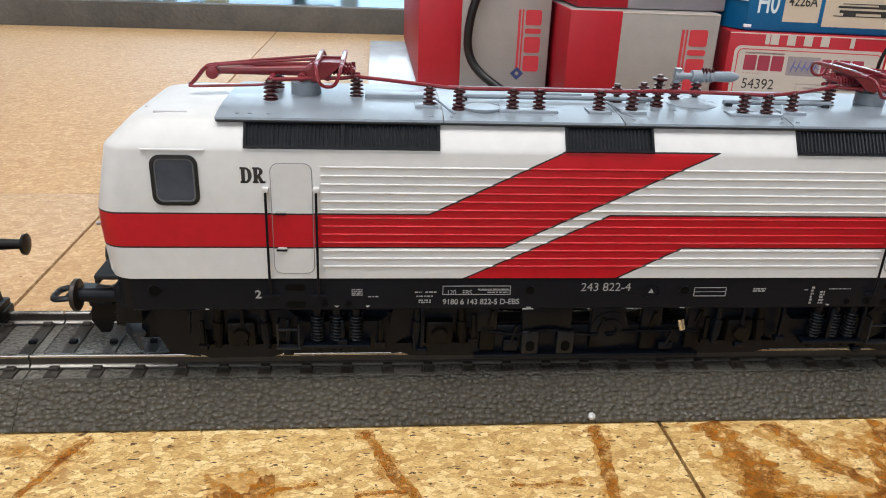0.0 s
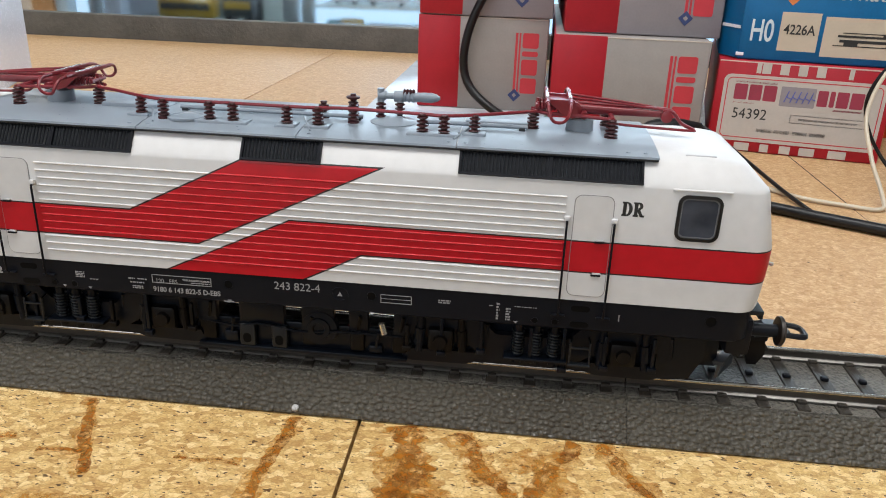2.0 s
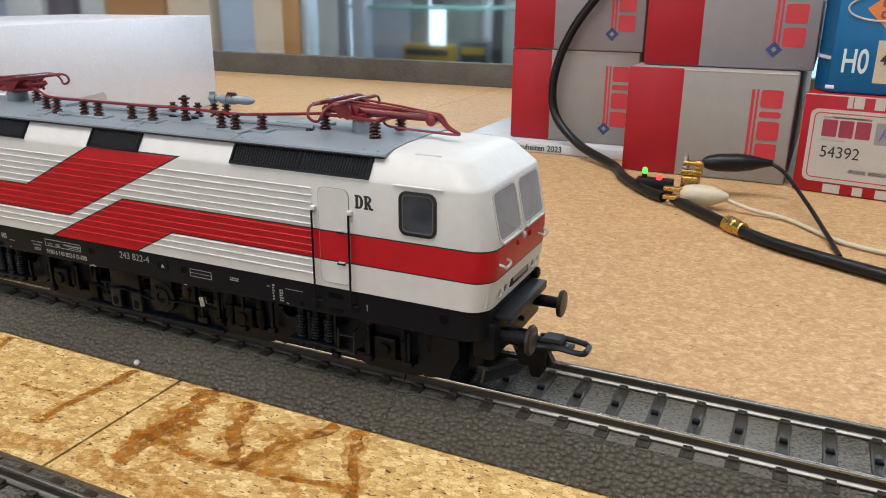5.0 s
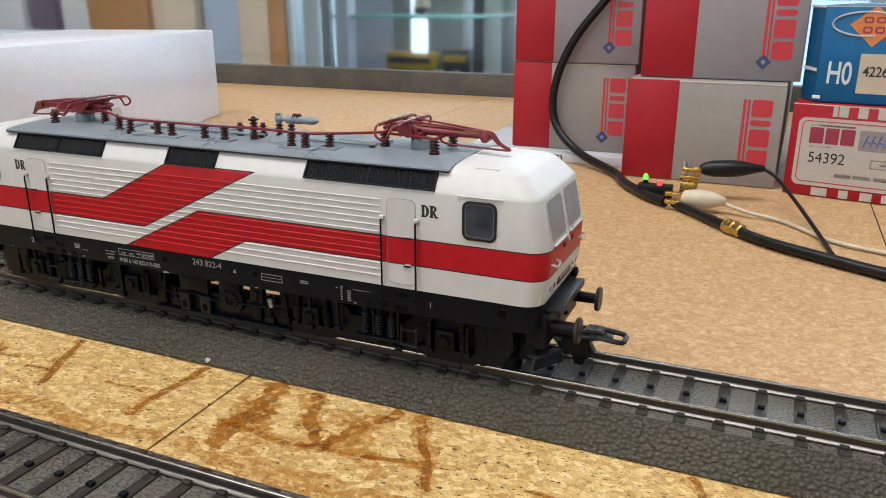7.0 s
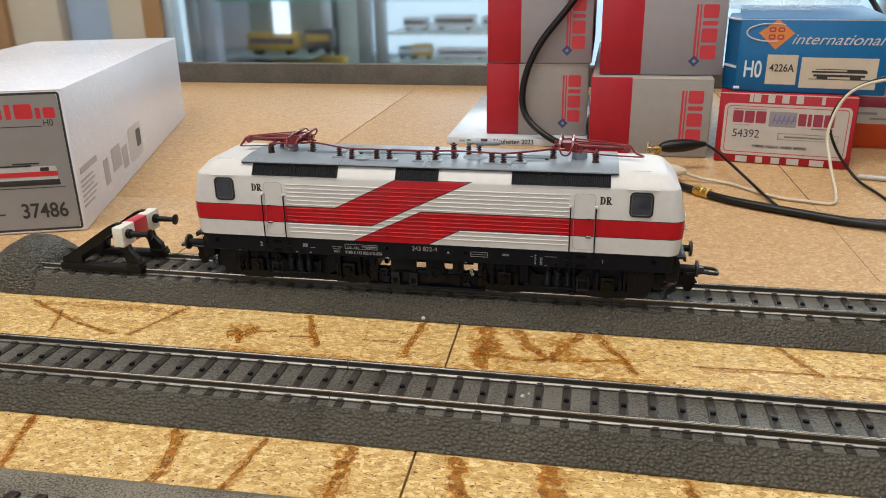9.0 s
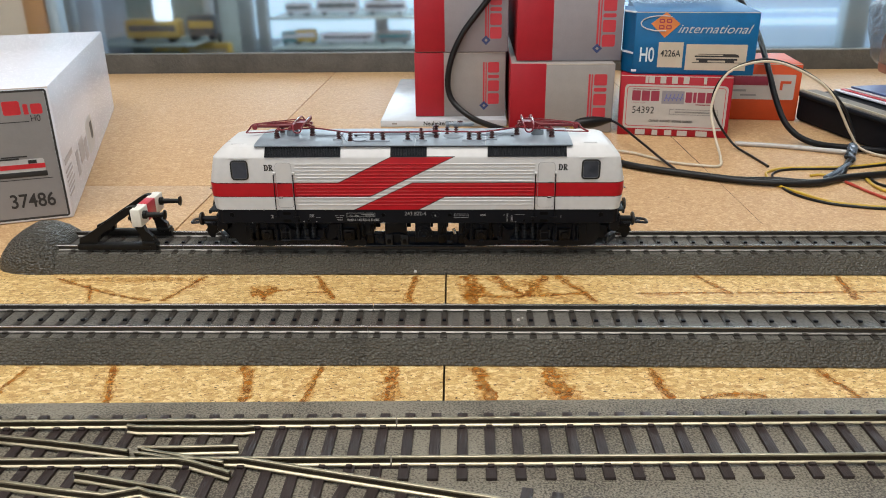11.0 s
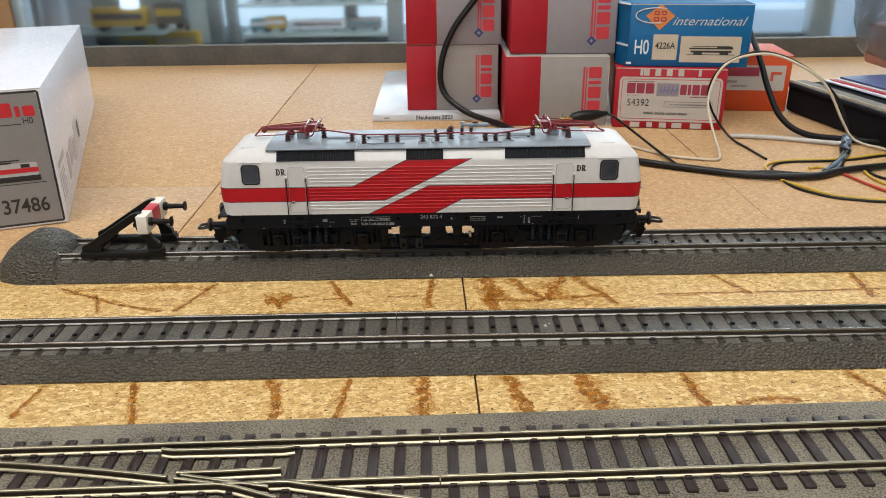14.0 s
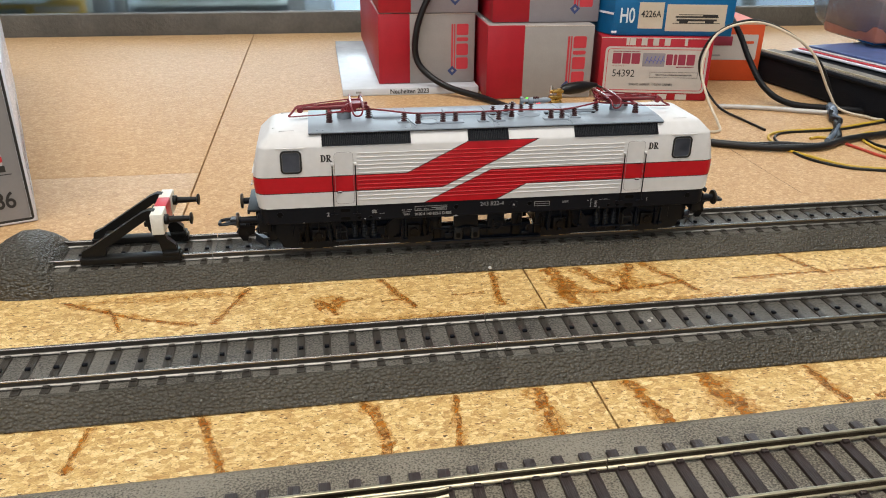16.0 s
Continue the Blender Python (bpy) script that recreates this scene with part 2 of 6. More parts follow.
BEDTOP = ballast("grey_ballast_top", (0.020, 0.018, 0.0155), (0.135, 0.125, 0.106), 1300, 0.5, 0.36, 0.3)
FOAM = ballast("grey_foam_ballast", (0.051, 0.042, 0.030), (0.228, 0.203, 0.156), 1500, 0.4, 0.6, 0.3)
GAP = plain("board_gap_shadow", (0.05, 0.03, 0.018), 0.9, relief=0.0)
REDCARD = plain("red_printed_card", (0.34, 0.008, 0.018), 0.45, relief=0.02, vary=0.1, spec=0.35)
GREYCARD = plain("grey_printed_card", (0.285, 0.262, 0.248), 0.5, relief=0.02, vary=0.08, spec=0.35)
LILACCARD = plain("pale_grey_printed_card", (0.262, 0.240, 0.258), 0.5, relief=0.02, vary=0.08, spec=0.35)
BLUECARD = plain("blue_printed_card", (0.002, 0.112, 0.285), 0.45, relief=0.02, vary=0.12, spec=0.35)
CREAM = plain("cream_label_paper", (0.50, 0.43, 0.335), 0.55, relief=0.01, vary=0.06)
ORANGE = plain("orange_printed_card", (0.52, 0.068, 0.016), 0.5, relief=0.02, vary=0.1, spec=0.35)
WHITECARD = plain("white_glossy_card", (0.72, 0.735, 0.81), 0.26, relief=0.004, vary=0.03)
LABELGREY = plain("grey_label_print", (0.235, 0.225, 0.225), 0.4, relief=0.01, vary=0.06)
RIMGREY = plain("dark_grey_edge_strip", (0.078, 0.071, 0.060), 0.6, relief=0.5, vary=0.35, scale=300, fine=420)
WALL = plain("painted_wall", (0.62, 0.60, 0.56), 0.8, vary=0.05, scale=40, relief=0.3, fine=300)
ALU = plain("aluminium_profile", (0.50, 0.55, 0.58), 0.35, 0.8, relief=0.01)


def sleeper_plastic(name, colour, gloss):
    """Moulded plastic with wood grain running along the sleeper."""
    n = Nodes(name)
    grain, patch = n.noise(1500, 3, 0.6, n.mapped((1, 0.06, 1))), n.noise(120, 3)
    tone = n.math("ADD", n.math("MULTIPLY", grain, 0.6), n.math("MULTIPLY", patch, 0.4))
    n.set(color=n.ramp(tone, (0.35, tuple(c * 0.65 for c in colour)), (0.65, tuple(c * 1.35 for c in colour))), spec=0.4)
    n.set(rough=n.math("ADD", gloss, n.math("MULTIPLY", grain, 0.2)))
    n.bump(grain, 0.25 * MM)
    return n.mat


def film_material(name, tint, cloud):
    """Plastic film: partly see-through, with a gloss. cloud: how far it hides what lies behind it."""
    n = Nodes(name)
    tr = n.t.nodes.new("ShaderNodeBsdfTransparent")
    tr.inputs[0].default_value = (0.93, 0.95, 0.97, 1)
    n.set(color=tint, rough=0.15, spec=0.6)
    n.bump(n.noise(60, 3, 0.5, None, 1.5), 3 * MM)
    mx = n.t.nodes.new("ShaderNodeMixShader")
    n.put(mx.inputs[0], n.math("ADD", cloud, n.math("MULTIPLY", n.noise(40, 3), 0.25)))
    n.put(mx.inputs[1], tr.outputs[0])
    n.put(mx.inputs[2], n.bsdf.outputs[0])
    n.put(n.t.nodes["Material Output"].inputs[0], mx.outputs[0])
    return n.mat


def glue_material(name, lo, hi, thin, thick):
    """Dried glue soaked into the board, thin at its ragged edges."""
    n = Nodes(name)
    n.set(color=n.ramp(n.noise(260, 4), (0.35, lo), (0.65, hi)), rough=0.5, spec=0.2)
    n.bump(n.noise(1500, 3), 0.05 * MM)
    n.set(alpha=n.ramp(n.noise(420, 5, 0.65), (0.36, (thin,) * 3), (0.62, (thick,) * 3)))
    return n.mat


def blur_sheet():
    """An added rough clear sheet that softens what stands behind it like focus blur."""
    n = Nodes("blur_sheet")
    return n.set(color=(0.90, 0.96, 0.98), trans=1.0, rough=0.06, ior=1.45, spec=0.3)


def glow(name, colour, strength):
    n = Nodes(name)
    return n.set(color=colour, glow=colour, emit=strength, rough=0.3)


GLUE = glue_material("dried_glue", (0.20, 0.060, 0.005), (0.46, 0.18, 0.020), 0.15, 0.85)
GLUEHALO = glue_material("soaked_glue", (0.42, 0.17, 0.022), (0.58, 0.30, 0.060), 0.02, 0.62)
SLEEPER = sleeper_plastic("dark_sleeper_plastic", (0.030, 0.0255, 0.0205), 0.28)
BROWNSLEEPER = sleeper_plastic("brown_sleeper_plastic", (0.029, 0.020, 0.0185), 0.34)
FILM = film_material("clear_film", (0.75, 0.78, 0.8), 0.16)
GREYFILM = film_material("cloudy_grey_film", (0.16, 0.185, 0.215), 0.5)
GREENLED = glow("green_led", (0.10, 0.9, 0.06), 1.6)
REDLED = glow("red_led", (1.0, 0.05, 0.06), 1.2)
TUBELIGHT = glow("light_strip", (0.72, 0.85, 1.0), 1.5)
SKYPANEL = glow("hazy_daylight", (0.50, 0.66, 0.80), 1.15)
SKYSHADE = glow("dim_daylight_glow", (0.40, 0.53, 0.68), 0.62)
BEAMWHITE = plain("white_beam_paint", (0.72, 0.69, 0.62), 0.4)
BEAMRED = plain("red_beam_paint", (0.50, 0.03, 0.05), 0.4)
REDSOFT = plain("red_print", (0.50, 0.035, 0.05), 0.45, relief=0.0, vary=0.08)
REDBRIGHT = plain("bright_red_print", (0.55, 0.02, 0.03), 0.4, relief=0.0)
NAVY = plain("dark_blue_print", (0.03, 0.05, 0.15), 0.45, relief=0.0)
MAROON = plain("dark_red_print", (0.28, 0.03, 0.06), 0.45, relief=0.0)
PENBLUE = plain("blue_pen", (0.10, 0.12, 0.40), 0.5, relief=0.0)
DULLBLUE = plain("dull_blue_print", (0.075, 0.11, 0.26), 0.4, vary=0.5, scale=150, relief=0.0)
PALEBLUE = plain("pale_blue_print", (0.55, 0.65, 0.70), 0.5, relief=0.0)
SIDEPRINT = plain("grey_side_print", (0.33, 0.32, 0.35), 0.4, relief=0.0)
PALEPRINT = plain("pale_grey_print", (0.50, 0.49, 0.50), 0.5, relief=0.0)
CREAMWHITE = plain("off_white_paper", (0.46, 0.425, 0.39), 0.5, vary=0.06)
CATCOVER = plain("pale_glossy_cover", (0.55, 0.58, 0.62), 0.2, vary=0.1, scale=90, relief=0.01)
EDGECARD = plain("worn_paper_edge", (0.50, 0.44, 0.38), 0.7)
ORANGEPRINT = plain("orange_print", (0.62, 0.20, 0.05), 0.45, relief=0.0)
CABLE = plain("black_cable_sheath", (0.006, 0.006, 0.007), 0.38, relief=0.02, spec=0.35)
CABLEGREY = plain("dark_grey_sheath", (0.008, 0.0085, 0.010), 0.45, relief=0.02, spec=0.15)
TUBEGREY = plain("grey_clear_tube", (0.42, 0.40, 0.38), 0.25, relief=0.0)
WIRECREAM = plain("cream_sheath", (0.54, 0.47, 0.36), 0.4, relief=0.02)
WIREYELLOW = plain("yellow_sheath", (0.52, 0.34, 0.03), 0.4, relief=0.0)
WIRERED = plain("red_sheath", (0.42, 0.05, 0.03), 0.4, relief=0.0)
CLAMP = plain("blue_grey_clamp", (0.14, 0.18, 0.24), 0.3, 0.3, relief=0.02)
BRASS = plain("brass", (0.60, 0.40, 0.12), 0.28, 1.0, relief=0.02)
BRASSDULL = plain("dull_brass_teeth", (0.50, 0.44, 0.32), 0.4, 0.4, relief=0.0)
FABRIC = plain("black_fabric", (0.0045, 0.006, 0.010), 0.75, relief=0.3, fine=1500, spec=0.2)
TAPEGREY = plain("grey_brown_tape", (0.20, 0.185, 0.165), 0.8, relief=0.2, fine=1500, vary=0.3)
TERRA = plain("reddish_brown_plastic", (0.40, 0.15, 0.10), 0.5)
BROWNWOOD = plain("brown_wood", (0.30, 0.14, 0.045), 0.5, vary=0.15, scale=60, relief=0.05, fine=500)
BLUEGREY = plain("blue_grey_paint", (0.28, 0.33, 0.42), 0.5, scale=60, relief=0.0)
BEIGE = plain("beige_wood", (0.46, 0.36, 0.27), 0.5, scale=60, relief=0.0)
PLUM = plain("dark_plum_card", (0.09, 0.07, 0.10), 0.5, scale=60, relief=0.0)
ALUPALE = plain("pale_blue_metal", (0.50, 0.58, 0.70), 0.35, 0.3, scale=60, relief=0.0)
DARKFRAME = plain("dark_frame_paint", (0.05, 0.065, 0.075), 0.45, scale=60, relief=0.0)
GREENGREY = plain("grey_green_panel", (0.22, 0.27, 0.26), 0.5, scale=60, relief=0.0, vary=0.25)
BLURSHEET = blur_sheet()
PALECYAN = plain("pale_cyan_panel", (0.58, 0.70, 0.71), 0.4, scale=40, relief=0.0, vary=0.15)
TEALGLASS = plain("teal_glass_edge", (0.16, 0.42, 0.40), 0.15, scale=60, relief=0.0)
SHELFGLASS = plain("frosted_shelf_glass", (0.60, 0.72, 0.72), 0.2, scale=60, relief=0.0)
YELLOW = plain("yellow_model_paint", (0.60, 0.38, 0.04), 0.4, scale=60, relief=0.0)
TEAL = plain("teal_model_paint", (0.06, 0.22, 0.26), 0.4, scale=60, relief=0.0)
SHOPFLOOR = plain("shop_floor", (0.22, 0.20, 0.18), 0.6, scale=30, relief=0.0)

# ---- geometry helpers (millimetres) ----
class M:
    """Collects vertices and faces, in millimetres."""

    def __init__(self):
        self.v, self.f = [], []

    def add(self, verts, faces):
        k = len(self.v)
        self.v += [tuple(p) for p in verts]
        self.f += [tuple(k + i for i in q) for q in faces]
        return self

    def box(self, x0, x1, y0, y1, z0, z1, c=0.0):
        """A box with chamfered edges of width c."""
        if c <= 0:
            return self.add([(x, y, z) for z in (z0, z1) for y in (y0, y1) for x in (x0, x1)],
                            [(0, 2, 3, 1), (4, 5, 7, 6), (0, 1, 5, 4), (2, 6, 7, 3), (0, 4, 6, 2), (1, 3, 7, 5)])
        c = min(c, (x1 - x0) / 2.01, (y1 - y0) / 2.01, (z1 - z0) / 2.01)
        bm = bmesh.new()
        bmesh.ops.create_cube(bm, size=1.0, matrix=Matrix.Translation(((x0 + x1) / 2, (y0 + y1) / 2, (z0 + z1) / 2)) @ Matrix.Diagonal((x1 - x0, y1 - y0, z1 - z0, 1)))
        bmesh.ops.bevel(bm, geom=bm.edges[:], offset=c, segments=2, profile=0.5, affect="EDGES")
        return self.take(bm)

    def take(self, bm):
        bm.verts.index_update()
        self.add([v.co[:] for v in bm.verts], [[v.index for v in f.verts] for f in bm.faces])
        bm.free()
        return self

    def loft(self, rings, closed=True, caps=True):
        n = len(rings[0])
        verts = [p for r in rings for p in r]
        faces = []
        for i in range(len(rings) - 1):
            for j in range(n if closed else n - 1):
                a, b = i * n + j, i * n + (j + 1) % n
                faces.append((a, b, b + n, a + n))
        if caps:
            faces.append(tuple(range(n - 1, -1, -1)))
            faces.append(tuple((len(rings) - 1) * n + j for j in range(n)))
        return self.add(verts, faces)

    def lathe(self, base, axis, profile, n=14):
        """profile: (distance along the axis, radius)."""
        axis = Vector(axis).normalized()
        u = axis.orthogonal().normalized()
        w = axis.cross(u)
        base = Vector(base)
        rings = [[base + axis * h + (u * math.cos(2 * math.pi * j / n) + w * math.sin(2 * math.pi * j / n)) * max(r, 1e-4) for j in range(n)] for h, r in profile]
        return self.loft(rings)

    def cyl(self, p, q, r, r2=None, n=12):
        p, q = Vector(p), Vector(q)
        return self.lathe(p, q - p, [(0, r), ((q - p).length, r if r2 is None else r2)], n)

    def tube(self, pts, r, n=8, smooth=0):
        pts = [Vector(p) for p in pts]
        if smooth:
            out = []
            for i in range(len(pts) - 1):
                a, b, c, d = pts[max(i - 1, 0)], pts[i], pts[i + 1], pts[min(i + 2, len(pts) - 1)]
                for k in range(smooth):
                    t = k / smooth
                    out.append(0.5 * (2 * b + (c - a) * t + (2 * a - 5 * b + 4 * c - d) * t * t + (3 * b - a - 3 * c + d) * t ** 3))
            pts = out + [pts[-1]]
        rings, u = [], None
        for i, p in enumerate(pts):
            t = (pts[min(i + 1, len(pts) - 1)] - pts[max(i - 1, 0)]).normalized()
            u = t.orthogonal() if u is None else u - t * u.dot(t)
            u.normalize()
            w = t.cross(u)
            rings.append([p + (u * math.cos(2 * math.pi * j / n) + w * math.sin(2 * math.pi * j / n)) * r for j in range(n)])
        return self.loft(rings)

    def prism(self, poly, axis, a, b):
        """A flat outline pushed along an axis: axis 'y' takes (x, z), 'x' takes (y, z), 'z' takes (x, y)."""
        def at(p, d):
            return {"y": (p[0], d, p[1]), "x": (d, p[0], p[1]), "z": (p[0], p[1], d)}[axis]
        return self.loft([[at(p, a) for p in poly], [at(p, b) for p in poly]])

    def mesh(self, name, angle=35):
        me = bpy.data.meshes.new(name)
        me.from_pydata([(x * MM, y * MM, z * MM) for x, y, z in self.v], [], self.f)
        bm = bmesh.new()
        bm.from_mesh(me)
        bmesh.ops.recalc_face_normals(bm, faces=bm.faces[:])
        bm.to_mesh(me)
        bm.free()
        me.shade_smooth()
        me.set_sharp_from_angle(angle=radians(angle))
        return me


def rrect(x0, x1, z0, z1, r, n=5):
    """A rectangle with round corners, as (x, z) points."""
    out = []
    for cx, cz, a in ((x1 - r, z1 - r, 0), (x0 + r, z1 - r, 90), (x0 + r, z0 + r, 180), (x1 - r, z0 + r, 270)):
        for k in range(n + 1):
            t = radians(a + 90 * k / n)
            out.append((cx + r * math.cos(t), cz + r * math.sin(t)))
    return out


def thing(name, label, category, at=(0, 0, 0), turn=0.0, group="", kind=""):
    ob = new(name)
    ob.empty_display_size = 0.01
    ob.matrix_world = Matrix.Translation(Vector(at) * MM) @ Matrix.Rotation(radians(turn), 4, "Z")
    return tagged(ob, label, category, group, kind)


def part(name, m, material, parent=None, label="", angle=35):
    me = m if isinstance(m, bpy.types.Mesh) else m.mesh(name, angle)
    if material is not None and not me.materials:
        me.materials.append(material)
    ob = new(name, me)
    ob.parent = parent
    if label:
        ob["label"] = label
    return ob


def lettering(name, words, size, material, parent, place, turn=(90, 0, 0), label="", squeeze=1.0, align="CENTER", lean=0.0, depth=0.03, bold=0.0):
    """Words in Blender's own font as a thin mesh; size and place in mm."""
    c = bpy.data.curves.new(name, "FONT")
    c.body, c.size, c.align_x, c.align_y, c.shear, c.extrude, c.offset = words, size * MM, align, "CENTER", lean, depth * MM / 2, bold * MM
    tmp = new(name, c)
    me = bpy.data.meshes.new_from_object(tmp.evaluated_get(bpy.context.evaluated_depsgraph_get()))
    bpy.data.objects.remove(tmp)
    bpy.data.curves.remove(c)
    me.transform(Matrix.Translation(Vector(place) * MM) @ Euler([radians(a) for a in turn]).to_matrix().to_4x4() @ Matrix.Diagonal((squeeze, 1, 1, 1)))
    me.materials.clear()
    me.materials.append(material)
    ob = new(name, me)
    ob.parent = parent
    if label:
        ob["label"] = label
    return ob

# ---- the boards and the room ----
def slab(name, x0, x1, y0, y1, z0, z1, material, label, c=0.3):
    ob = part(name, M().box(x0, x1, y0, y1, z0, z1, c), material)
    return tagged(ob, label, "board", "", "structure")


def split_slab(name, ends, label):
    """A near panel whose joint edge runs slightly askew: (x, y) corners."""
    ob = part(name, M().prism(ends, "z", -16, 0), NEARBOARD)
    return tagged(ob, label, "board", "", "structure")


near_boards = [split_slab("board_near_1", [(-700, 2), (12.85, 2), (24.0, -620), (-700, -620)], "pale chipboard panel with brown glue streaks under the tracks"),
               split_slab("board_near_2", [(13.55, 2), (800, 2), (800, -620), (24.7, -620)], "pale chipboard panel with brown glue streaks under the tracks")]
slab("board_far_4", -700, -126.5, 2.6, 114.0, -16, 0, FARBOARD, "light brown chipboard panel behind the tracks")
slab("board_far_1", -700, -126.5, 114.4, 548, -16, 0, FARBOARD, "light brown chipboard panel behind the tracks")
far_board = slab("board_far_2", -125.7, 800, 2.6, 548, -16, 0, FARBOARD, "light brown chipboard panel behind the tracks")
part("joint_line", M().box(172.6, 173.2, 150, 547, -0.2, 0.03), GAP, far_board, "dark joint in the chipboard")
part("joint_line", M().box(172.75, 173.0, 45, 150, -0.2, 0.03), GAP, far_board)
underlay = slab("board_underlay", -700, 800, -620, 548, -30, -16.5, GAP, "dark underside carrying the chipboard panels", 0)
for x in (-640, 740):
    for y in (-560, 490):
        part("table_leg", M().box(x - 30, x + 30, y - 30, y + 30, -900, -29, 3), BROWNWOOD, underlay)
slab("board_edge_strip", -700, 800, 548.5, 562, -30, 21, RIMGREY, "dark grey edge strip along the far side of the board", 1.0)


# ---- tracks ----
GAUGE = 16.5


def rail_profile(y, z):
    """Web of a rail (y, z) round the middle of its foot."""
    return [(y - 0.5, z + 0.3), (y + 0.5, z + 0.3), (y + 0.28, z + 0.6), (y + 0.28, z + 1.95), (y - 0.28, z + 1.95), (y - 0.28, z + 0.6)]


def foot_profile(y, z):
    return [(y - 0.98, z), (y + 0.98, z), (y + 0.98, z + 0.22), (y + 0.85, z + 0.36), (y + 0.55, z + 0.58), (y + 0.3, z + 0.66), (y - 0.3, z + 0.66), (y - 0.55, z + 0.58), (y - 0.85, z + 0.36), (y - 0.98, z + 0.22)]


def head_profile(y, z):
    return [(y - 0.28, z + 1.75), (y + 0.28, z + 1.75), (y + 0.5, z + 2.0), (y + 0.5, z + 2.25), (y + 0.4, z + 2.46), (y + 0.2, z + 2.57), (y - 0.2, z + 2.57), (y - 0.4, z + 2.46), (y - 0.5, z + 2.25), (y - 0.5, z + 2.0)]


def bed_ring(x):
    pr = [(-19.2, 0), (-19.2, 0.4), (-20, 0.45), (-19.8, 0.9), (-13.6, 6.6), (-12.8, 6.9), (12.8, 6.9), (13.6, 6.6), (19.8, 0.9), (20, 0.45), (19.2, 0.4), (19.2, 0)]
    return [(x, y, z) for y, z in pr]


SLEEPER_MESH = M().box(-1.25, 1.25, -12.6, 12.6, 6.2, 7.35, 0.15)
for s in (-1, 1):
    SLEEPER_MESH.box(-0.9, 0.9, s * 8.75 - 1.9, s * 8.75 - 0.8, 7.2, 7.95, 0.15).box(-0.9, 0.9, s * 8.75 + 0.8, s * 8.75 + 1.9, 7.2, 7.95, 0.15)
SLEEPER_MESH = SLEEPER_MESH.mesh("sleeper")
STUD_MESH = M().box(-0.75, 0.75, -0.65, 0.65, 7.2, 8.1, 0.25).mesh("contact_stud")


def track_section(x0, x1, y, first, pitch, label, group, kink=(0.0, 0.0)):
    """kink: the x of a joint and the degrees by which the section is turned round it."""
    c, q = math.cos(radians(kink[1])), math.sin(radians(kink[1]))
    t = thing("track_section", label, "model track", (kink[0] + (x0 - kink[0]) * c, y + (x0 - kink[0]) * q, 0), kink[1], group)
    n = x1 - x0
    part("ballast_bed", M().loft([bed_ring(0.06), bed_ring(n - 0.06)]), BED, t, "dark grey plastic ballast shoulder", 20)
    top = M().box(0.1, n - 0.1, -12.7, 12.7, 6.88, 6.97)
    part("ballast_top", top, BEDTOP, t)
    for s in (-1, 1):
        y_ = s * GAUGE / 2 + s * 0.5
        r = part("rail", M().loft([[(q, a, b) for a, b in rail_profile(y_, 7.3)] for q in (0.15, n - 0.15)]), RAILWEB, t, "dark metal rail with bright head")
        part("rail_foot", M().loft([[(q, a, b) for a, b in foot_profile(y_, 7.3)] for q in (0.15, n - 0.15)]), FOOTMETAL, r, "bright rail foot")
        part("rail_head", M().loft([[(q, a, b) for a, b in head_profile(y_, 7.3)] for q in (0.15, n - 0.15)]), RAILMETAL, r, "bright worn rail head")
    x = first
    while x < x0 + 1:
        x += pitch
    while x < x1 - 0.8:
        for nm, me, mt in (("sleeper", SLEEPER_MESH, SLEEPER), ("contact_stud", STUD_MESH, BLACK)):
            o = part(nm, me, mt, t)
            o.location = ((x - x0) * MM, 0, 0)
        x += pitch
    return t


LOCO_LABEL = "straight model track on dark grey moulded ballast under the locomotive"
for a, b in ((-163, -105), (-105, 66.8), (66.8, 239), (239, 440), (440, 620)):
    track_section(a, b, 0, 101.6 - 7.77 * 60, 7.77, LOCO_LABEL, "tracks on grey ballast")
for a, b in ((-560, -380), (-380, -195.4), (-195.4, -12.2), (-12.2, 173), (173, 360), (360, 560)):
    track_section(a, b, -77.5, -40.1 - 7.81 * 80, 7.81, "straight empty model track on dark grey moulded ballast", "tracks on grey ballast", (-12.2, 0.45 if b < 0 else 0.0))


# ---- locomotive ----
loco = thing("model_locomotive", "white model electric locomotive with red flashes and black underframe", "locomotive")


EXTRA = 1.8  # the end with cab 1 stands out further from the middle


def plan(a, b, r, z, n=7):
    """Outline of the body seen from above: half length a, half width b, corner radius r."""
    out = []
    for sx, sy, t0 in ((1, 1, 0), (-1, 1, 90), (-1, -1, 180), (1, -1, 270)):
        for k in range(n + 1):
            t = radians(t0 + 90 * k / n)
            out.append((sx * (a - r) + r * math.cos(t) + (EXTRA if sx > 0 else 0), sy * (b - r) + r * math.sin(t), z))
    return out


LEVELS = [(85.9, 17.2, 4.4, 29.3), (86.5, 17.2, 4.4, 33), (86.9, 17.2, 4.4, 38), (86.9, 17.2, 4.4, 41.2), (84.7, 17.2, 4.4, 51.7), (84.45, 17.1, 4.4, 52.2),
          (83.9, 16.8, 4.4, 52.7), (80.6, 14.7, 4.2, 56.0), (79.8, 14.1, 4.2, 56.5), (76.5, 11.5, 5, 57.2), (66, 6, 5, 57.6)]
part("body_shell", M().loft([plan(a, b, r, z) for a, b, r, z in LEVELS]), PAINT, loco, "white painted body with red band and diagonal flashes", 26)
part("underframe", M().loft([plan(a, b, 4.0, z) for a, b, z in ((84.6, 16.6, 22.9), (85.3, 16.95, 23.3), (85.4, 17.0, 29.35))]), BLACK, loco, "black underframe skirt with white lettering")


def side(s, z=0.0):
    return s * 17.2


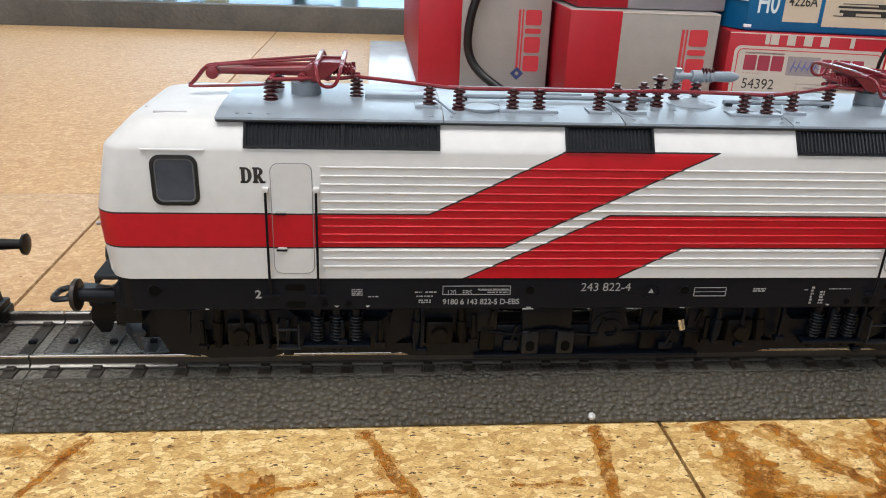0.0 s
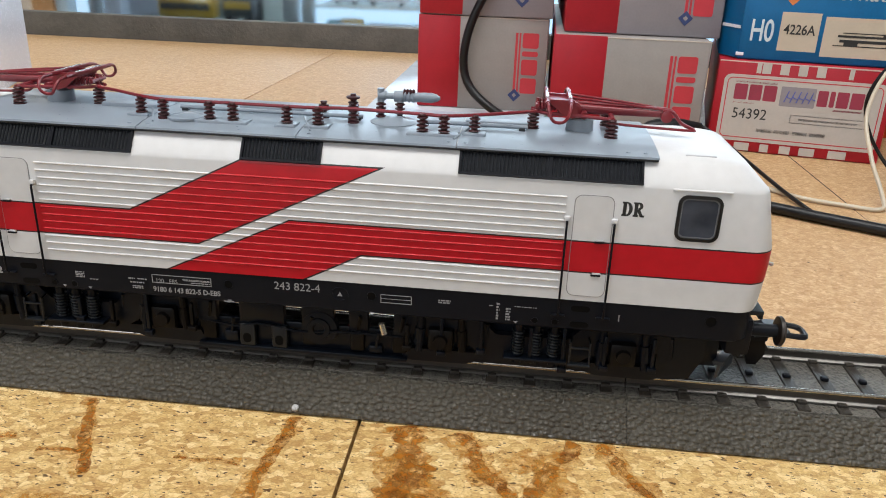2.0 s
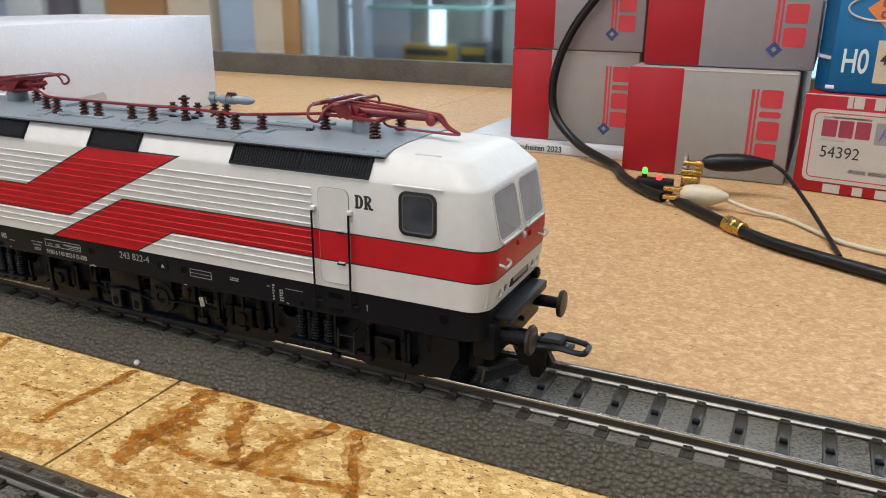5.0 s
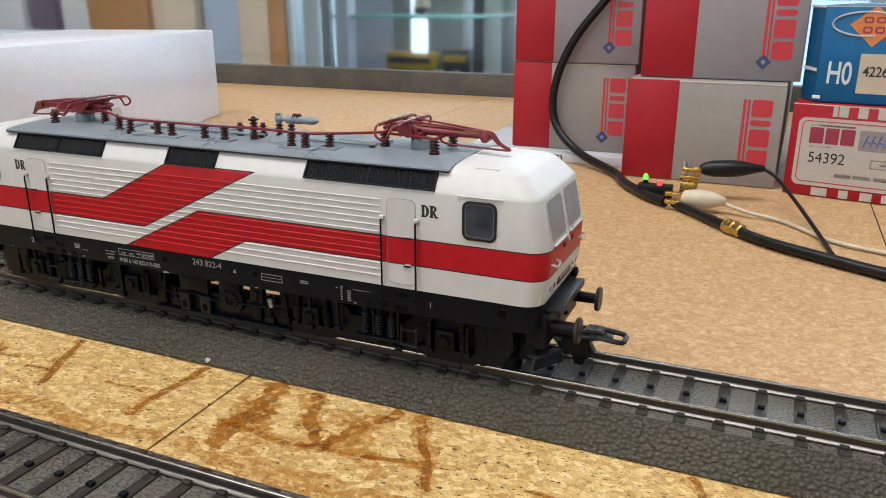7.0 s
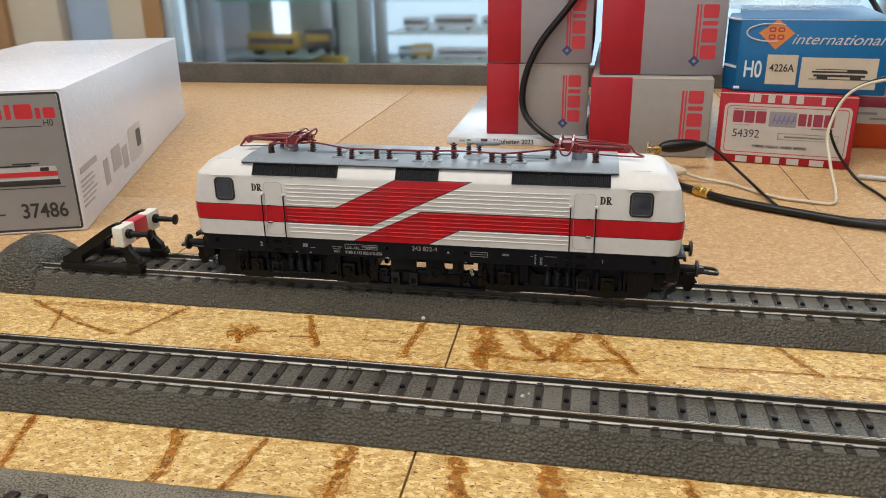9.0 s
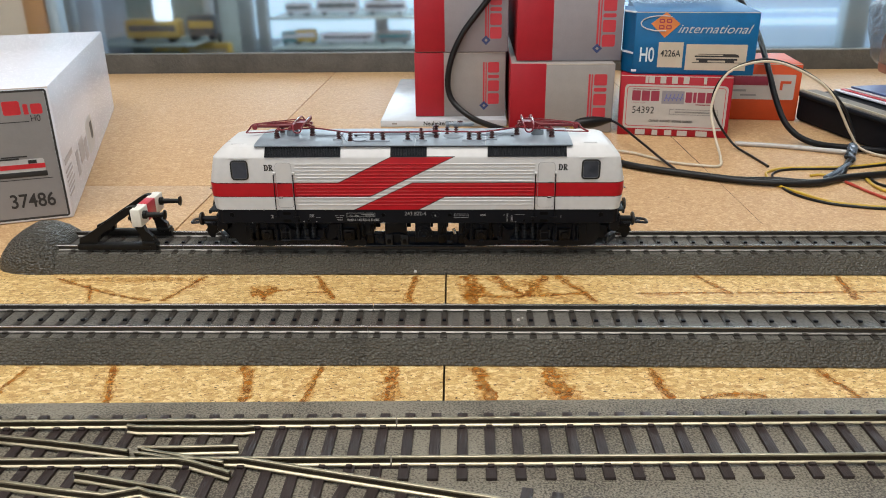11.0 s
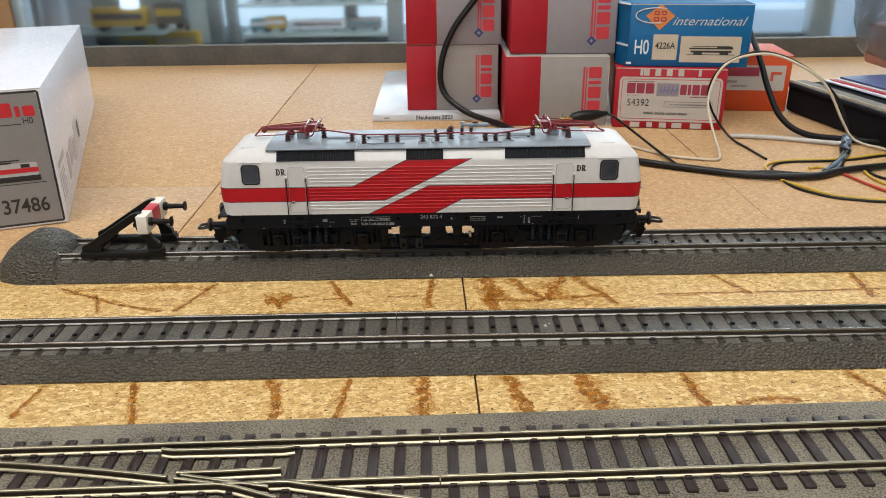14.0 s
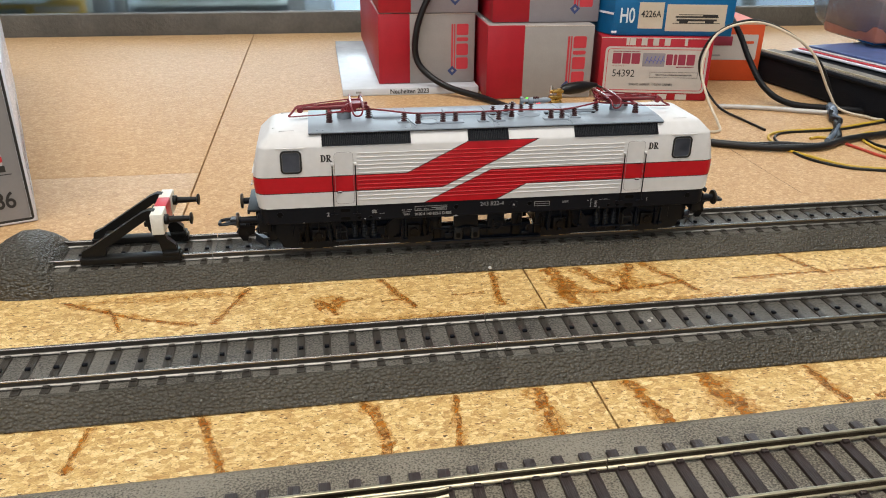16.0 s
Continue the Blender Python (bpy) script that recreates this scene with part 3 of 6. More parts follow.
# ribs pressed into the body sides between the doors
for s in (-1, 1):
    for i in range(13):
        z = 49.3 - 1.475 * i
        pr = [(17.1, z - 0.30), (17.32, z - 0.16), (17.44, z - 0.04), (17.45, z + 0.08), (17.36, z + 0.17), (17.1, z + 0.24)]
        part("side_rib", M().loft([[(x, s * (y if 0 < k < 1 else 17.1 + (y - 17.1) * k), w) for y, w in pr] for x, k in ((-49.6, 0.1), (-49.2, 1), (50.4, 1), (50.8, 0.1))]), PAINT, loco)


def railway_letters(cx, z, h, s):
    """The initials D and R as bold serif letters, h high, on the side s."""
    m, f, h = M(), h / 3.05, 3.05
    g = 0.9 * f

    def bar(x0, x1, z0, z1):
        m.box(*sorted((cx - s * x0 * g, cx - s * x1 * g)), *sorted((s * 17.15, s * 17.235)), z + z0 * f, z + z1 * f)

    def bowl(x, zc, ro, zo, ri, zi):
        o = [(x + ro * math.sin(t), zc - zo * math.cos(t)) for t in [math.pi * k / 12 for k in range(13)]]
        i = [(x + ri * math.sin(t), zc - zi * math.cos(t)) for t in [math.pi * k / 12 for k in range(13)]]
        m.loft([[(cx - s * a * g, s * y, z + b * f) for a, b in o] + [(cx - s * a * g, s * y, z + b * f) for a, b in reversed(i)] for y in (17.15, 17.235)])

    for x in (-2.35, 0.15):
        bar(x + 0.22, x + 1.0, 0.3, h - 0.3)
        bar(x, x + 1.1, h - 0.4, h)
        bar(x, x + 1.15, 0, 0.4)
    bowl(-1.3, h / 2, 1.3, h / 2, 0.52, h / 2 - 0.4)
    bowl(1.2, h * 0.74, 1.05, h * 0.27, 0.34, h * 0.27 - 0.36)
    m.loft([[(cx - s * a * g, s * y, z + b * f) for a, b in ((0.9, h * 0.5), (1.65, h * 0.5), (2.5, 0), (1.7, 0))] for y in (17.15, 17.235)])
    bar(1.9, 2.7, 0, 0.4)
    return m


# doors, handrails, windows, prints
for s in (-1, 1):
    for x0, x1 in ((-57.7, -51.1), (52.4, 59.2)):
        y0, y1 = sorted((s * 17.0, s * 17.36))
        door = part("cab_door", M().prism(rrect(x0, x1, 30.4, 49.8, 1.3), "y", y0, y1), PAINT, loco, "narrow white cab door with red band")
        out, inn = rrect(x0 - 0.14, x1 + 0.14, 30.26, 49.94, 1.4), rrect(x0 + 0.05, x1 - 0.05, 30.45, 49.75, 1.25)
        g = M().loft([[(x, s * y, z) for x, z in o] for o, y in ((out, 17.1), (out, 17.26), (inn, 17.26), (inn, 17.1))], caps=False)
        part("door_seal", g, LABELGREY, door)
        hx = x0 + 1.3 if x0 < 0 else x1 - 1.9
        for z in (41.2, 34.7):
            part("door_handle", M().box(hx - 0.9, hx + 0.9, *sorted((s * 17.3, s * 17.75)), z - 0.16, z + 0.16, 0.08), BLACK, door)
            part("door_handle", M().box(hx - 0.6, hx + 0.9, *sorted((s * 17.3, s * 17.7)), z + 0.2, z + 0.5, 0.08), WHITEPRINT, door)
    for x in (-58.6, -50.4, 51.2, 59.6):
        rail = part("handrail", M().tube([(x, s * 17.2, 45.0), (x, s * 18.1, 44.9), (x, s * 18.15, 44.2), (x - 0.05, s * 18.1, 27), (x - 0.05, s * 17.9, 26.2), (x - 0.05, s * 16.9, 26.0)], 0.22, 8), BLACK, loco, "thin dark metal handrail")
        part("bracket", M().box(x - 0.55, x + 0.55, *sorted((s * 17.1, s * 18.0)), 45.0, 45.9, 0.2), PAINT, rail)
        part("foot", M().box(x - 1.3, x + 1.3, *sorted((s * 16.9, s * 17.6)), 25.8, 26.15, 0.1), BLACK, rail)
    for x0, x1 in ((-76.7, -69.2), (70.2, 77.9)):
        w = part("side_window", M().prism(rrect(x0 + 0.5, x1 - 0.5, 43.1, 50.6, 1.2), "y", *sorted((s * 16.9, s * 17.27))), GLASSDARK, loco, "dark cab side window with black rubber seal")
        o, i = rrect(x0, x1, 42.6, 51.1, 1.6), rrect(x0 + 0.55, x1 - 0.55, 43.15, 50.55, 1.15)
        part("window_seal", M().loft([[(x, s * y, z) for x, z in r] for r, y in ((o, 17.1), (o, 17.5), (i, 17.55), (i, 17.1))], caps=False), RUBBER, w)
        o, i = rrect(x0 + 0.60, x1 - 0.60, 43.20, 50.50, 1.1), rrect(x0 + 0.84, x1 - 0.84, 43.44, 50.26, 0.92)
        part("window_frame", M().loft([[(x, s * y, z) for x, z in r] for r, y in ((o, 17.2), (o, 17.4), (i, 17.4), (i, 17.2))], caps=False), SEALRING, w)
        part("rain_gutter", M().box(x0 - 1.2, x1 + 1.3, *sorted((s * 16.6, s * 17.5)), 51.75, 52.1, 0.12), PAINT, loco)
    # bolts and openings in the skirt; near-black plates paint the shade inside the openings
    for x, z, r in ((-78.3, 26.9, 1.0), (-13.1, 26.8, 0.8), (15.4, 26.7, 0.8), (79.4, 26.9, 1.0), (-49.5, 24.3, 0.55), (-45.3, 24.3, 0.55), (47, 24.3, 0.55), (50.8, 24.3, 0.55)):
        part("skirt_hole", M().cyl((x, s * 16.8, z), (x, s * 17.06, z), r, n=18), HOLESHADE, loco)
        part("hole_ring", M().loft([[(x + q * math.cos(t), s * y, z + q * math.sin(t)) for t in [2 * math.pi * k / 18 for k in range(18)]] for q, y in ((r, 16.9), (r, 17.12), (r + 0.14, 17.12), (r + 0.14, 16.9))], caps=False), BLACK, loco)
    for x0 in (-56.3, 53.6):
        for z in (27.5, 24.2):
            part("step_slot", M().prism(rrect(x0, x0 + 3.5, z - 0.6, z + 0.6, 0.55), "y", *sorted((s * 16.8, s * 17.05))), HOLESHADE, loco)
    part("lamp_ring", M().loft([[(9.2 + 1.7 * q * math.cos(t), s * y, 26.6 + 1.5 * q * math.sin(t)) for t in [2 * math.pi * k / 20 for k in range(20)]] for q, y in ((1, 16.9), (1, 17.15), (0.82, 17.15), (0.82, 16.9))], caps=False), BLACK, loco)
    for x0, x1, z0, z1 in ((-47.8, -47.0, 23.5, 23.9), (-42.4, -41.6, 23.5, 23.9), (-13.5, -12.7, 23.3, 23.9), (15.1, 15.9, 23.1, 23.8), (-70.1, -69.5, 23.2, 23.4), (-14.2, -12.2, 23.0, 23.1), (43.0, 43.8, 23.4, 23.8)):
        part("skirt_mark", M().prism([(x0, z1), (x1, z1), ((x0 + x1) / 2, z0)] if z1 - z0 > 0.3 and abs(x0) > 20 else [(x0, z0), (x1, z0), (x1, z0 + 0.2), (x0, z0 + 0.2)], "y", *sorted((s * 16.9, s * 17.04))), SKIRTPRINT, loco)
    part("emblem", M().prism([(8.7, 26.2), (9.7, 26.2), (9.2, 27.1)], "y", *sorted((s * 16.9, s * 17.04))), SKIRTPRINT, loco, "tiny white triangle in a ring")
    # fine print: rows of small bars
    bars = M()
    rnd = random.Random(5)
    for x0, x1, z0, z1, rows in ((-44.8, -42.9, 25.8, 27.2, 4), (-41.9, -40.0, 25.5, 25.8, 1), (-33.7, -32.4, 26.3, 26.7, 1), (-31.8, -29.9, 26.3, 26.7, 1), (-33.4, -30.4, 25.5, 25.9, 1), (-33.0, -30.8, 24.3, 25.1, 2),
                                 (28.4, 30.8, 26.3, 27.2, 2), (38.2, 39.2, 26.6, 26.9, 1), (39.6, 40.2, 23.8, 27.5, 6), (41.4, 42.3, 23.8, 26.6, 5), (43.0, 47.2, 26.8, 27.05, 1), (-22.5, -17, 26.9, 27.2, 1), (-20.8, -17, 26.3, 26.6, 1)):
        h = (z1 - z0) / rows
        for k in range(rows):
            x = x0
            while x < x1 - 0.1:
                w = min(rnd.uniform(0.25, 0.8), x1 - x)
                bars.box(x, x + w, *sorted((s * 16.9, s * 17.03)), z0 + k * h + h * 0.2, z0 + k * h + h * 0.8)
                x += w + 0.16
    for x0, x1, z0, z1 in ((-28.8, -16.6, 25.95, 27.75), (17.2, 23.3, 25.5, 27.3)):
        for a, b, c, d in ((x0, x1, z0, z0 + 0.14), (x0, x1, z1 - 0.14, z1), (x0, x0 + 0.14, z0, z1), (x1 - 0.14, x1, z0, z1), (x0 + 6.5 if x0 < 0 else x0, x1, (z0 + z1) / 2 - 0.05, (z0 + z1) / 2 + 0.05)):
            bars.box(a, b, *sorted((s * 16.9, s * 17.03)), c, d)
    tagged(part("fine_print", bars, SKIRTPRINT, loco), "rows of tiny white print", "", "", "stuff")
    rot = (90, 0, 0) if s < 0 else (90, 0, 180)
    for x in (-60.7, 62.5):
        part("railway_letters", railway_letters(x, 46.45, 2.7, s), BLACKPRINT, loco, "black railway initials DR in serif letters")
    lettering("cab_number", "2" if s < 0 else "1", 2.1, SKIRTPRINT, loco, (-60.9, s * 17.03, 26.1), rot, "", 1.0, "CENTER", 0.0, 0.03, 0.06)
    lettering("cab_number", "1" if s < 0 else "2", 2.0, SKIRTPRINT, loco, (62.6, s * 17.03, 26.1), rot)
    for word, x in (("120", -27.2), ("EBS", -24.4)):
        lettering("plate_word", word, 1.35, SKIRTPRINT, loco, (x, s * 17.03, 26.38), rot, "", 0.85)
    lettering("running_number", "243 822-4", 2.3, SKIRTPRINT, loco, (0.7, s * 17.03, 27.35), rot, "", 0.98)
    lettering("fleet_number", "9180 6 143 822-5 D-EBS", 1.5, SKIRTPRINT, loco, (-21.8, s * 17.03, 24.55), rot, "", 0.92, "CENTER", 0.0, 0.03, 0.03)

# ventilation grilles on the slanted roof edge
def slat_mesh(s):
    def at(u, off):
        return s * (17.2 - 2.5 * u + off * 0.84), 52.3 + 3.85 * u + off * 0.54
    return M().loft([[(d, *at(u, o)) for u, o in ((0.08, -0.3), (0.92, -0.3), (0.92, h), (0.08, h))] for d, h in ((-0.17, 0.10), (0.0, 0.24), (0.17, 0.10))]).mesh("slat")


SLATS = {s: slat_mesh(s) for s in (-1, 1)}
for s in (-1, 1):
    for x0, x1 in ((-61.8, -30.1), (-9.1, 6.0), (31.2, 63.8)):
        def cant(u, off):
            return s * (17.2 - 2.5 * u + off * 0.84), 52.3 + 3.85 * u + off * 0.54
        fr = M()
        for a, b, u0, u1 in ((x0, x1, 0.0, 0.1), (x0, x1, 0.9, 1.0), (x0, x0 + 0.45, 0.1, 0.9), (x1 - 0.45, x1, 0.1, 0.9)):
            fr.loft([[(x, *cant(u, o)) for u, o in ((u0, -0.6), (u1, -0.6), (u1, 0.42), (u0, 0.42))] for x in (a, b)])
        fr.loft([[(x, *cant(u, o)) for u, o in ((0.05, -0.8), (0.95, -0.8), (0.95, -0.05), (0.05, -0.05))] for x in (x0 + 0.1, x1 - 0.1)])
        g = part("roof_grille", fr, BLACK, loco, "black ventilation grille with upright slats")
        x = x0 + 0.75
        while x < x1 - 0.6:
            part("slat", SLATS[s], GRILLE, g).location = (x * MM, 0, 0)
            x += 0.66
        if x1 - x0 > 20:
            part("divider", M().loft([[(q, *cant(u, o)) for u, o in ((0.05, -0.3), (0.95, -0.3), (0.95, 0.36), (0.05, 0.36))] for q in ((x0 + x1) / 2 - 0.3, (x0 + x1) / 2 + 0.3)]), BLACK, g)
    # walkway edge
    part("roof_edge_rail", M().box(-66.2, 66.2, *sorted((s * 14.4, s * 15.5)), 56.15, 56.55, 0.12), GRILLE, loco)

for d in (-1, 1):
    for s in (-1, 1):
        part("roof_seam", M().box(*sorted((d * 71.2, d * 76.6)), *sorted((s * 12.3, s * 12.55)), 56.7, 57.12, 0.05), PALEPRINT, loco)
    part("roof_knob", M().lathe((d * 78.6, -7.6, 56.3), (0, 0, 1), [(0, 0.6), (0.6, 0.55), (0.75, 0.2)], 12), PAINT, loco)

# roof deck
plate = [(-15.4, 56.5), (-15.3, 56.9), (-11.8, 57.45), (-6.3, 57.8), (0, 57.9), (6.3, 57.8), (11.8, 57.45), (15.3, 56.9), (15.4, 56.5), (0, 56.4)]
for x0, x1 in ((-66.3, -29.6), (-29.4, 0.9), (1.1, 30.4), (30.6, 66.3)):
    part("roof_plate", M().loft([[(x, y, z) for y, z in plate] for x in (x0, x1)]), ROOFGREY, loco, "grey roof walkway plate", 12)
for x0, x1, y0, y1, h in ((-42.5, -31, -3.5, 1.5, 0.7), (-15.5, -2.5, 1.0, 6.0, 0.7), (31, 43.5, -1, 4, 0.7), (-19.8, -9.6, -11.6, -8.0, 0.45), (20.8, 30.4, -11.6, -8.2, 0.45), (-34, -29.9, -9.6, -6.2, 0.45), (31, 35.4, -10, -6.4, 0.45), (-4.3, -0.2, -11.4, -7.8, 0.45), (1.4, 6.0, -11.2, -7.4, 0.45)):
    z = 57.9 - 0.0033 * max(abs(y0), abs(y1)) ** 2
    part("roof_pad", M().box(x0, x1, y0, y1, z - 0.8, z + h + 0.05, 0.2), ROOFGREY, loco)

part("roof_hatch", M().lathe((-22.5, -8.5, 57.55), (0, 0, 1), [(0, 3.6), (0.45, 3.6), (0.5, 3.2), (0.3, 3.0), (0.3, 0)], 28), ROOFGREY, loco)
for x in (-63, -61, -58, -31.5, -28, 3, 29, 32, 61, 64):
    part("roof_bolt", M().lathe((x, -13.6, 57.05), (0, 0, 1), [(0, 0.4), (0.18, 0.38), (0.28, 0.15)], 10), ROOFGREY, loco)
for x, q in ((-29.0, 1), (1.4, 1), (31.2, -1)):
    part("roof_stay", M().tube([(x - q * 1.2, -6.5, 58.6), (x + q * 1.5, -12.4, 57.4)], 0.22, 6), ROOFGREY, loco)

for x0, x1, y in ((-26.0, 11.0, -3.0), (22.5, 43.0, -4.0)):
    part("roof_pipe", M().tube([(x0, y, 58.5), (x1, y, 58.5)], 0.42, 8), ROOFGREY, loco, "grey roof pipe")
    for x in (x0 + 1, x1 - 1):
        part("pipe_clip", M().box(x - 0.6, x + 0.6, y - 0.7, y + 0.7, 57.5, 58.4, 0.15), GRILLE, loco)


def insulator(x, y, h, r=1.05, base=57.5):
    pr = [(0, r * 1.15), (0.5, r * 1.1), (0.55, r * 0.7)]
    n = max(3, round(h / 1.05))
    for k in range(n):
        b = 0.6 + k * (h - 0.9) / n
        pr += [(b, r * 0.55), (b + 0.18, r * (1.12 - 0.12 * k / n)), (b + 0.42, r * 0.98), (b + 0.55, r * 0.55)]
    pr += [(h - 0.3, r * 0.55), (h - 0.25, r * 0.75), (h, r * 0.6)]
    return M().lathe((x, y, base), (0, 0, 1), pr, 12)


ROW = ((-31.5, -8.4), (-26.5, -9.6), (-17.3, -9.7), (-12.7, -9.7), (-2.2, -9.7), (3.7, -9.4), (23.6, -9.9), (27.7, -10.3), (33.2, -8.4))
for x, y in ROW:
    part("insulator", insulator(x, y, 3.8), INSUL, loco, "ribbed brown-red insulator")
for x, y, h in ((3.0, -2.3, 3.6), (8.6, -0.3, 3.6), (9.6, -5.4, 5.0), (14.2, -1.2, 4.2), (18.0, -1.5, 4.4)):
    part("insulator", insulator(x, y, h - 0.2, 1.0, 57.7), INSUL, loco, "ribbed brown-red insulator")
part("line_nut", M().lathe((9.6, -5.4, 62.4), (0, 0, 1), [(0, 0.4), (0.1, 1.3), (0.45, 1.35), (0.6, 0.6), (1.0, 0.5)], 12), INSUL, loco)
part("breaker_base", M().lathe((17.0, -2.6, 57.4), (0, 0, 1), [(0, 4.6), (0.5, 4.6), (0.8, 4.2), (1.0, 2.2), (1.5, 1.4)], 28), ROOFGREY, loco, "grey round breaker base")
part("breaker", M().lathe((13.6, -1.4, 62.6), (1, 0, 0), [(0, 0.3), (0.1, 0.9), (1.6, 0.9), (1.7, 0.6), (3.2, 0.6), (3.3, 1.1), (5.0, 1.1), (5.05, 0.85), (5.4, 1.15), (5.8, 0.85), (6.2, 1.15), (6.6, 0.85), (7.0, 1.15), (7.4, 0.9), (10.5, 1.0), (11.6, 0.7), (12.2, 0.3)], 14), ROOFGREY, loco, "grey horizontal main circuit breaker")
part("breaker_post", M().cyl((14.2, -1.4, 61.4), (14.2, -1.4, 64.0), 0.7).cyl((18.0, -1.5, 61.5), (18.0, -1.5, 62.6), 0.8), ROOFGREY, loco)
part("breaker_coil", M().lathe((18.6, -1.4, 63.4), (1, 0, 0), [(0, 0.5), (0.2, 0.8), (0.5, 0.5), (0.8, 0.8), (1.1, 0.5), (1.4, 0.8), (1.7, 0.5), (2.0, 0.8), (2.3, 0.5)], 12), INSUL, loco)
part("roof_line", M().tube([(-43.5, -2, 61.3), (-38, -4.5, 61.25), (-31.5, -8.4, 61.3), (-26.5, -9.5, 61.1), (-17.3, -9.6, 61.1), (-2.2, -9.7, 61.1), (3.7, -9.5, 61.1), (9.6, -8.5, 61.1), (23.6, -9.8, 61.1), (27.7, -10.2, 61.1), (33.2, -8.4, 61.2), (39, -5, 61.2), (44.5, -2, 61.3)], 0.33, 8, 4), PANTO, loco, "red roof power line")


# pantographs
def pantograph(d):
    """A folded single-arm pantograph; d = 1 or -1 points its elbow to that end."""
    def X(x):
        return d * x
    tipx = 74.6 if d > 0 else 73.2
    base_frame = M()
    for y in (-3.2, 3.2):
        base_frame.tube([(X(43.6), y * 0.25, 61.3), (X(46.5), y * 0.9, 61.2), (X(50), y, 61.2), (X(58.6), y * 1.6, 61.1)], 0.34, 8, 3)
    base_frame.tube([(X(58.6), -5.8, 61.1), (X(58.6), 5.8, 61.1)], 0.5, 8).tube([(X(49), -3.2, 61.2), (X(49), 3.2, 61.2)], 0.55, 8).tube([(X(53.5), -3.6, 61.2), (X(53.5), 3.6, 61.2)], 0.7, 8)
    p = part("pantograph", base_frame, PANTO, loco, "folded red single-arm pantograph")
    for x, y in ((44, -1.2), (58.6, -5.4), (58.6, 5.4)):
        part("insulator", insulator(X(x), y, 3.7, 1.15), INSUL, p)
    part("drive_pot", M().lathe((X(53), 0, 57.4), (0, 0, 1), [(0, 2.7), (2.6, 2.6), (2.9, 2.2)], 18), ROOFGREY, p, "grey pantograph drive housing")
    a = X(51.5)
    part("lower_arm", M().lathe((a, 0, 62.0), (X(18), 0, -0.4), [(0, 1.05), (4, 0.95), (17, 0.62), (18, 0.8)], 12).lathe((a, -2.6, 62.0), (0, 1, 0), [(0, 0.9), (0.2, 1.5), (1.2, 1.5), (1.3, 1.0), (3.9, 1.0), (4.0, 1.5), (5.0, 1.5), (5.2, 0.9)], 16), PANTO, p)
    part("elbow", M().lathe((X(69), -1.7, 61.4), (0, 1, 0), [(0, 0.5), (0.2, 1.1), (3.2, 1.1), (3.4, 0.5)], 16).tube([(X(68.2), -1.0, 62.4), (X(70.2), -0.9, 62.2), (X(72.0), -0.5, 60.2), (X(tipx), 0, 59.0)], 0.34, 8, 3).tube([(X(68.2), 1.0, 62.4), (X(70.2), 0.9, 62.2), (X(72.0), 0.5, 60.2), (X(tipx), 0, 59.0)], 0.34, 8, 3), PANTO, p)
    part("coupling_rod", M().tube([(X(tipx), 0, 59.0), (X(tipx - 0.6), -0.6, 58.9), (X(66), -0.9, 59.2), (X(59.5), -1.2, 59.6), (X(58.2), -1.2, 60.6)], 0.26, 7, 3), PANTO, p)
    up = M()
    for y in (-1, 1):
        up.tube([(X(69.6), y * 0.7, 62.5), (X(61), y * 1.3, 63.4), (X(50.2), y * 2.0, 64.3)], 0.24, 8)
    up.tube([(X(68.8), 0, 62.7), (X(59), 0, 62.9), (X(48), 0, 63.2)], 0.3, 7)
    part("upper_arm", up, PANTO, p)
    cheek = M()
    for y in (-3.4, 3.4):
        cheek.prism([(X(46.0), 64.0), (X(51.4), 64.0), (X(52.4), 61.0), (X(51.2), 60.6), (X(49.4), 61.2)], "y", y - 0.35, y + 0.35)
    cheek.box(*sorted((X(46.6), X(50.8))), -3.6, 3.6, 63.0, 63.6, 0.2)
    part("head_frame", cheek, PANTO, p)
    for x in (46.3, 50.6):
        bar = part("collector_bar", M().tube([(X(x), -8.4, 64.1), (X(x), 8.4, 64.1)], 0.42, 8).box(*sorted((X(x) - 0.42, X(x) + 0.42)), -6.4, 6.4, 63.7, 64.5, 0.15), PANTO, p)
        part("contact_strip", M().box(*sorted((X(x) - 0.26, X(x) + 0.26)), -4.6, 4.6, 64.45, 64.66, 0.08), SILVER, bar, "bare metal contact strip")
    for q in (-1, 1):
        part("horn_loop", M().tube([(X(46.3), q * 7.6, 64.1), (X(46.4), q * 9.4, 64.0), (X(46.6), q * 10.8, 63.3), (X(47.0), q * 11.5, 62.1), (X(47.8), q * 11.2, 61.3), (X(49.1), q * 11.2, 61.3), (X(49.9), q * 11.5, 62.1), (X(50.3), q * 10.8, 63.3), (X(50.5), q * 9.4, 64.0), (X(50.6), q * 7.6, 64.1)], 0.3, 8, 4), PANTO, p, "curled red horn")
    for y in (-2.0, 2.0):
        n = 9
        part("lift_spring", M().tube([(X(44.6 + 5.2 * k / (n * 6)), y + 0.75 * math.cos(k * math.pi / 3), 62.4 + 0.75 * math.sin(k * math.pi / 3)) for k in range(n * 6 + 1)], 0.17, 5), PANTO, p)
    part("spring_post", M().tube([(X(44.6), -2.6, 62.4), (X(44.6), 2.6, 62.4)], 0.4, 8).tube([(X(44.6), 0, 61.2), (X(44.6), 0, 63.6)], 0.35, 8), PANTO, p)
    return p


for d in (-1, 1):
    pantograph(d)

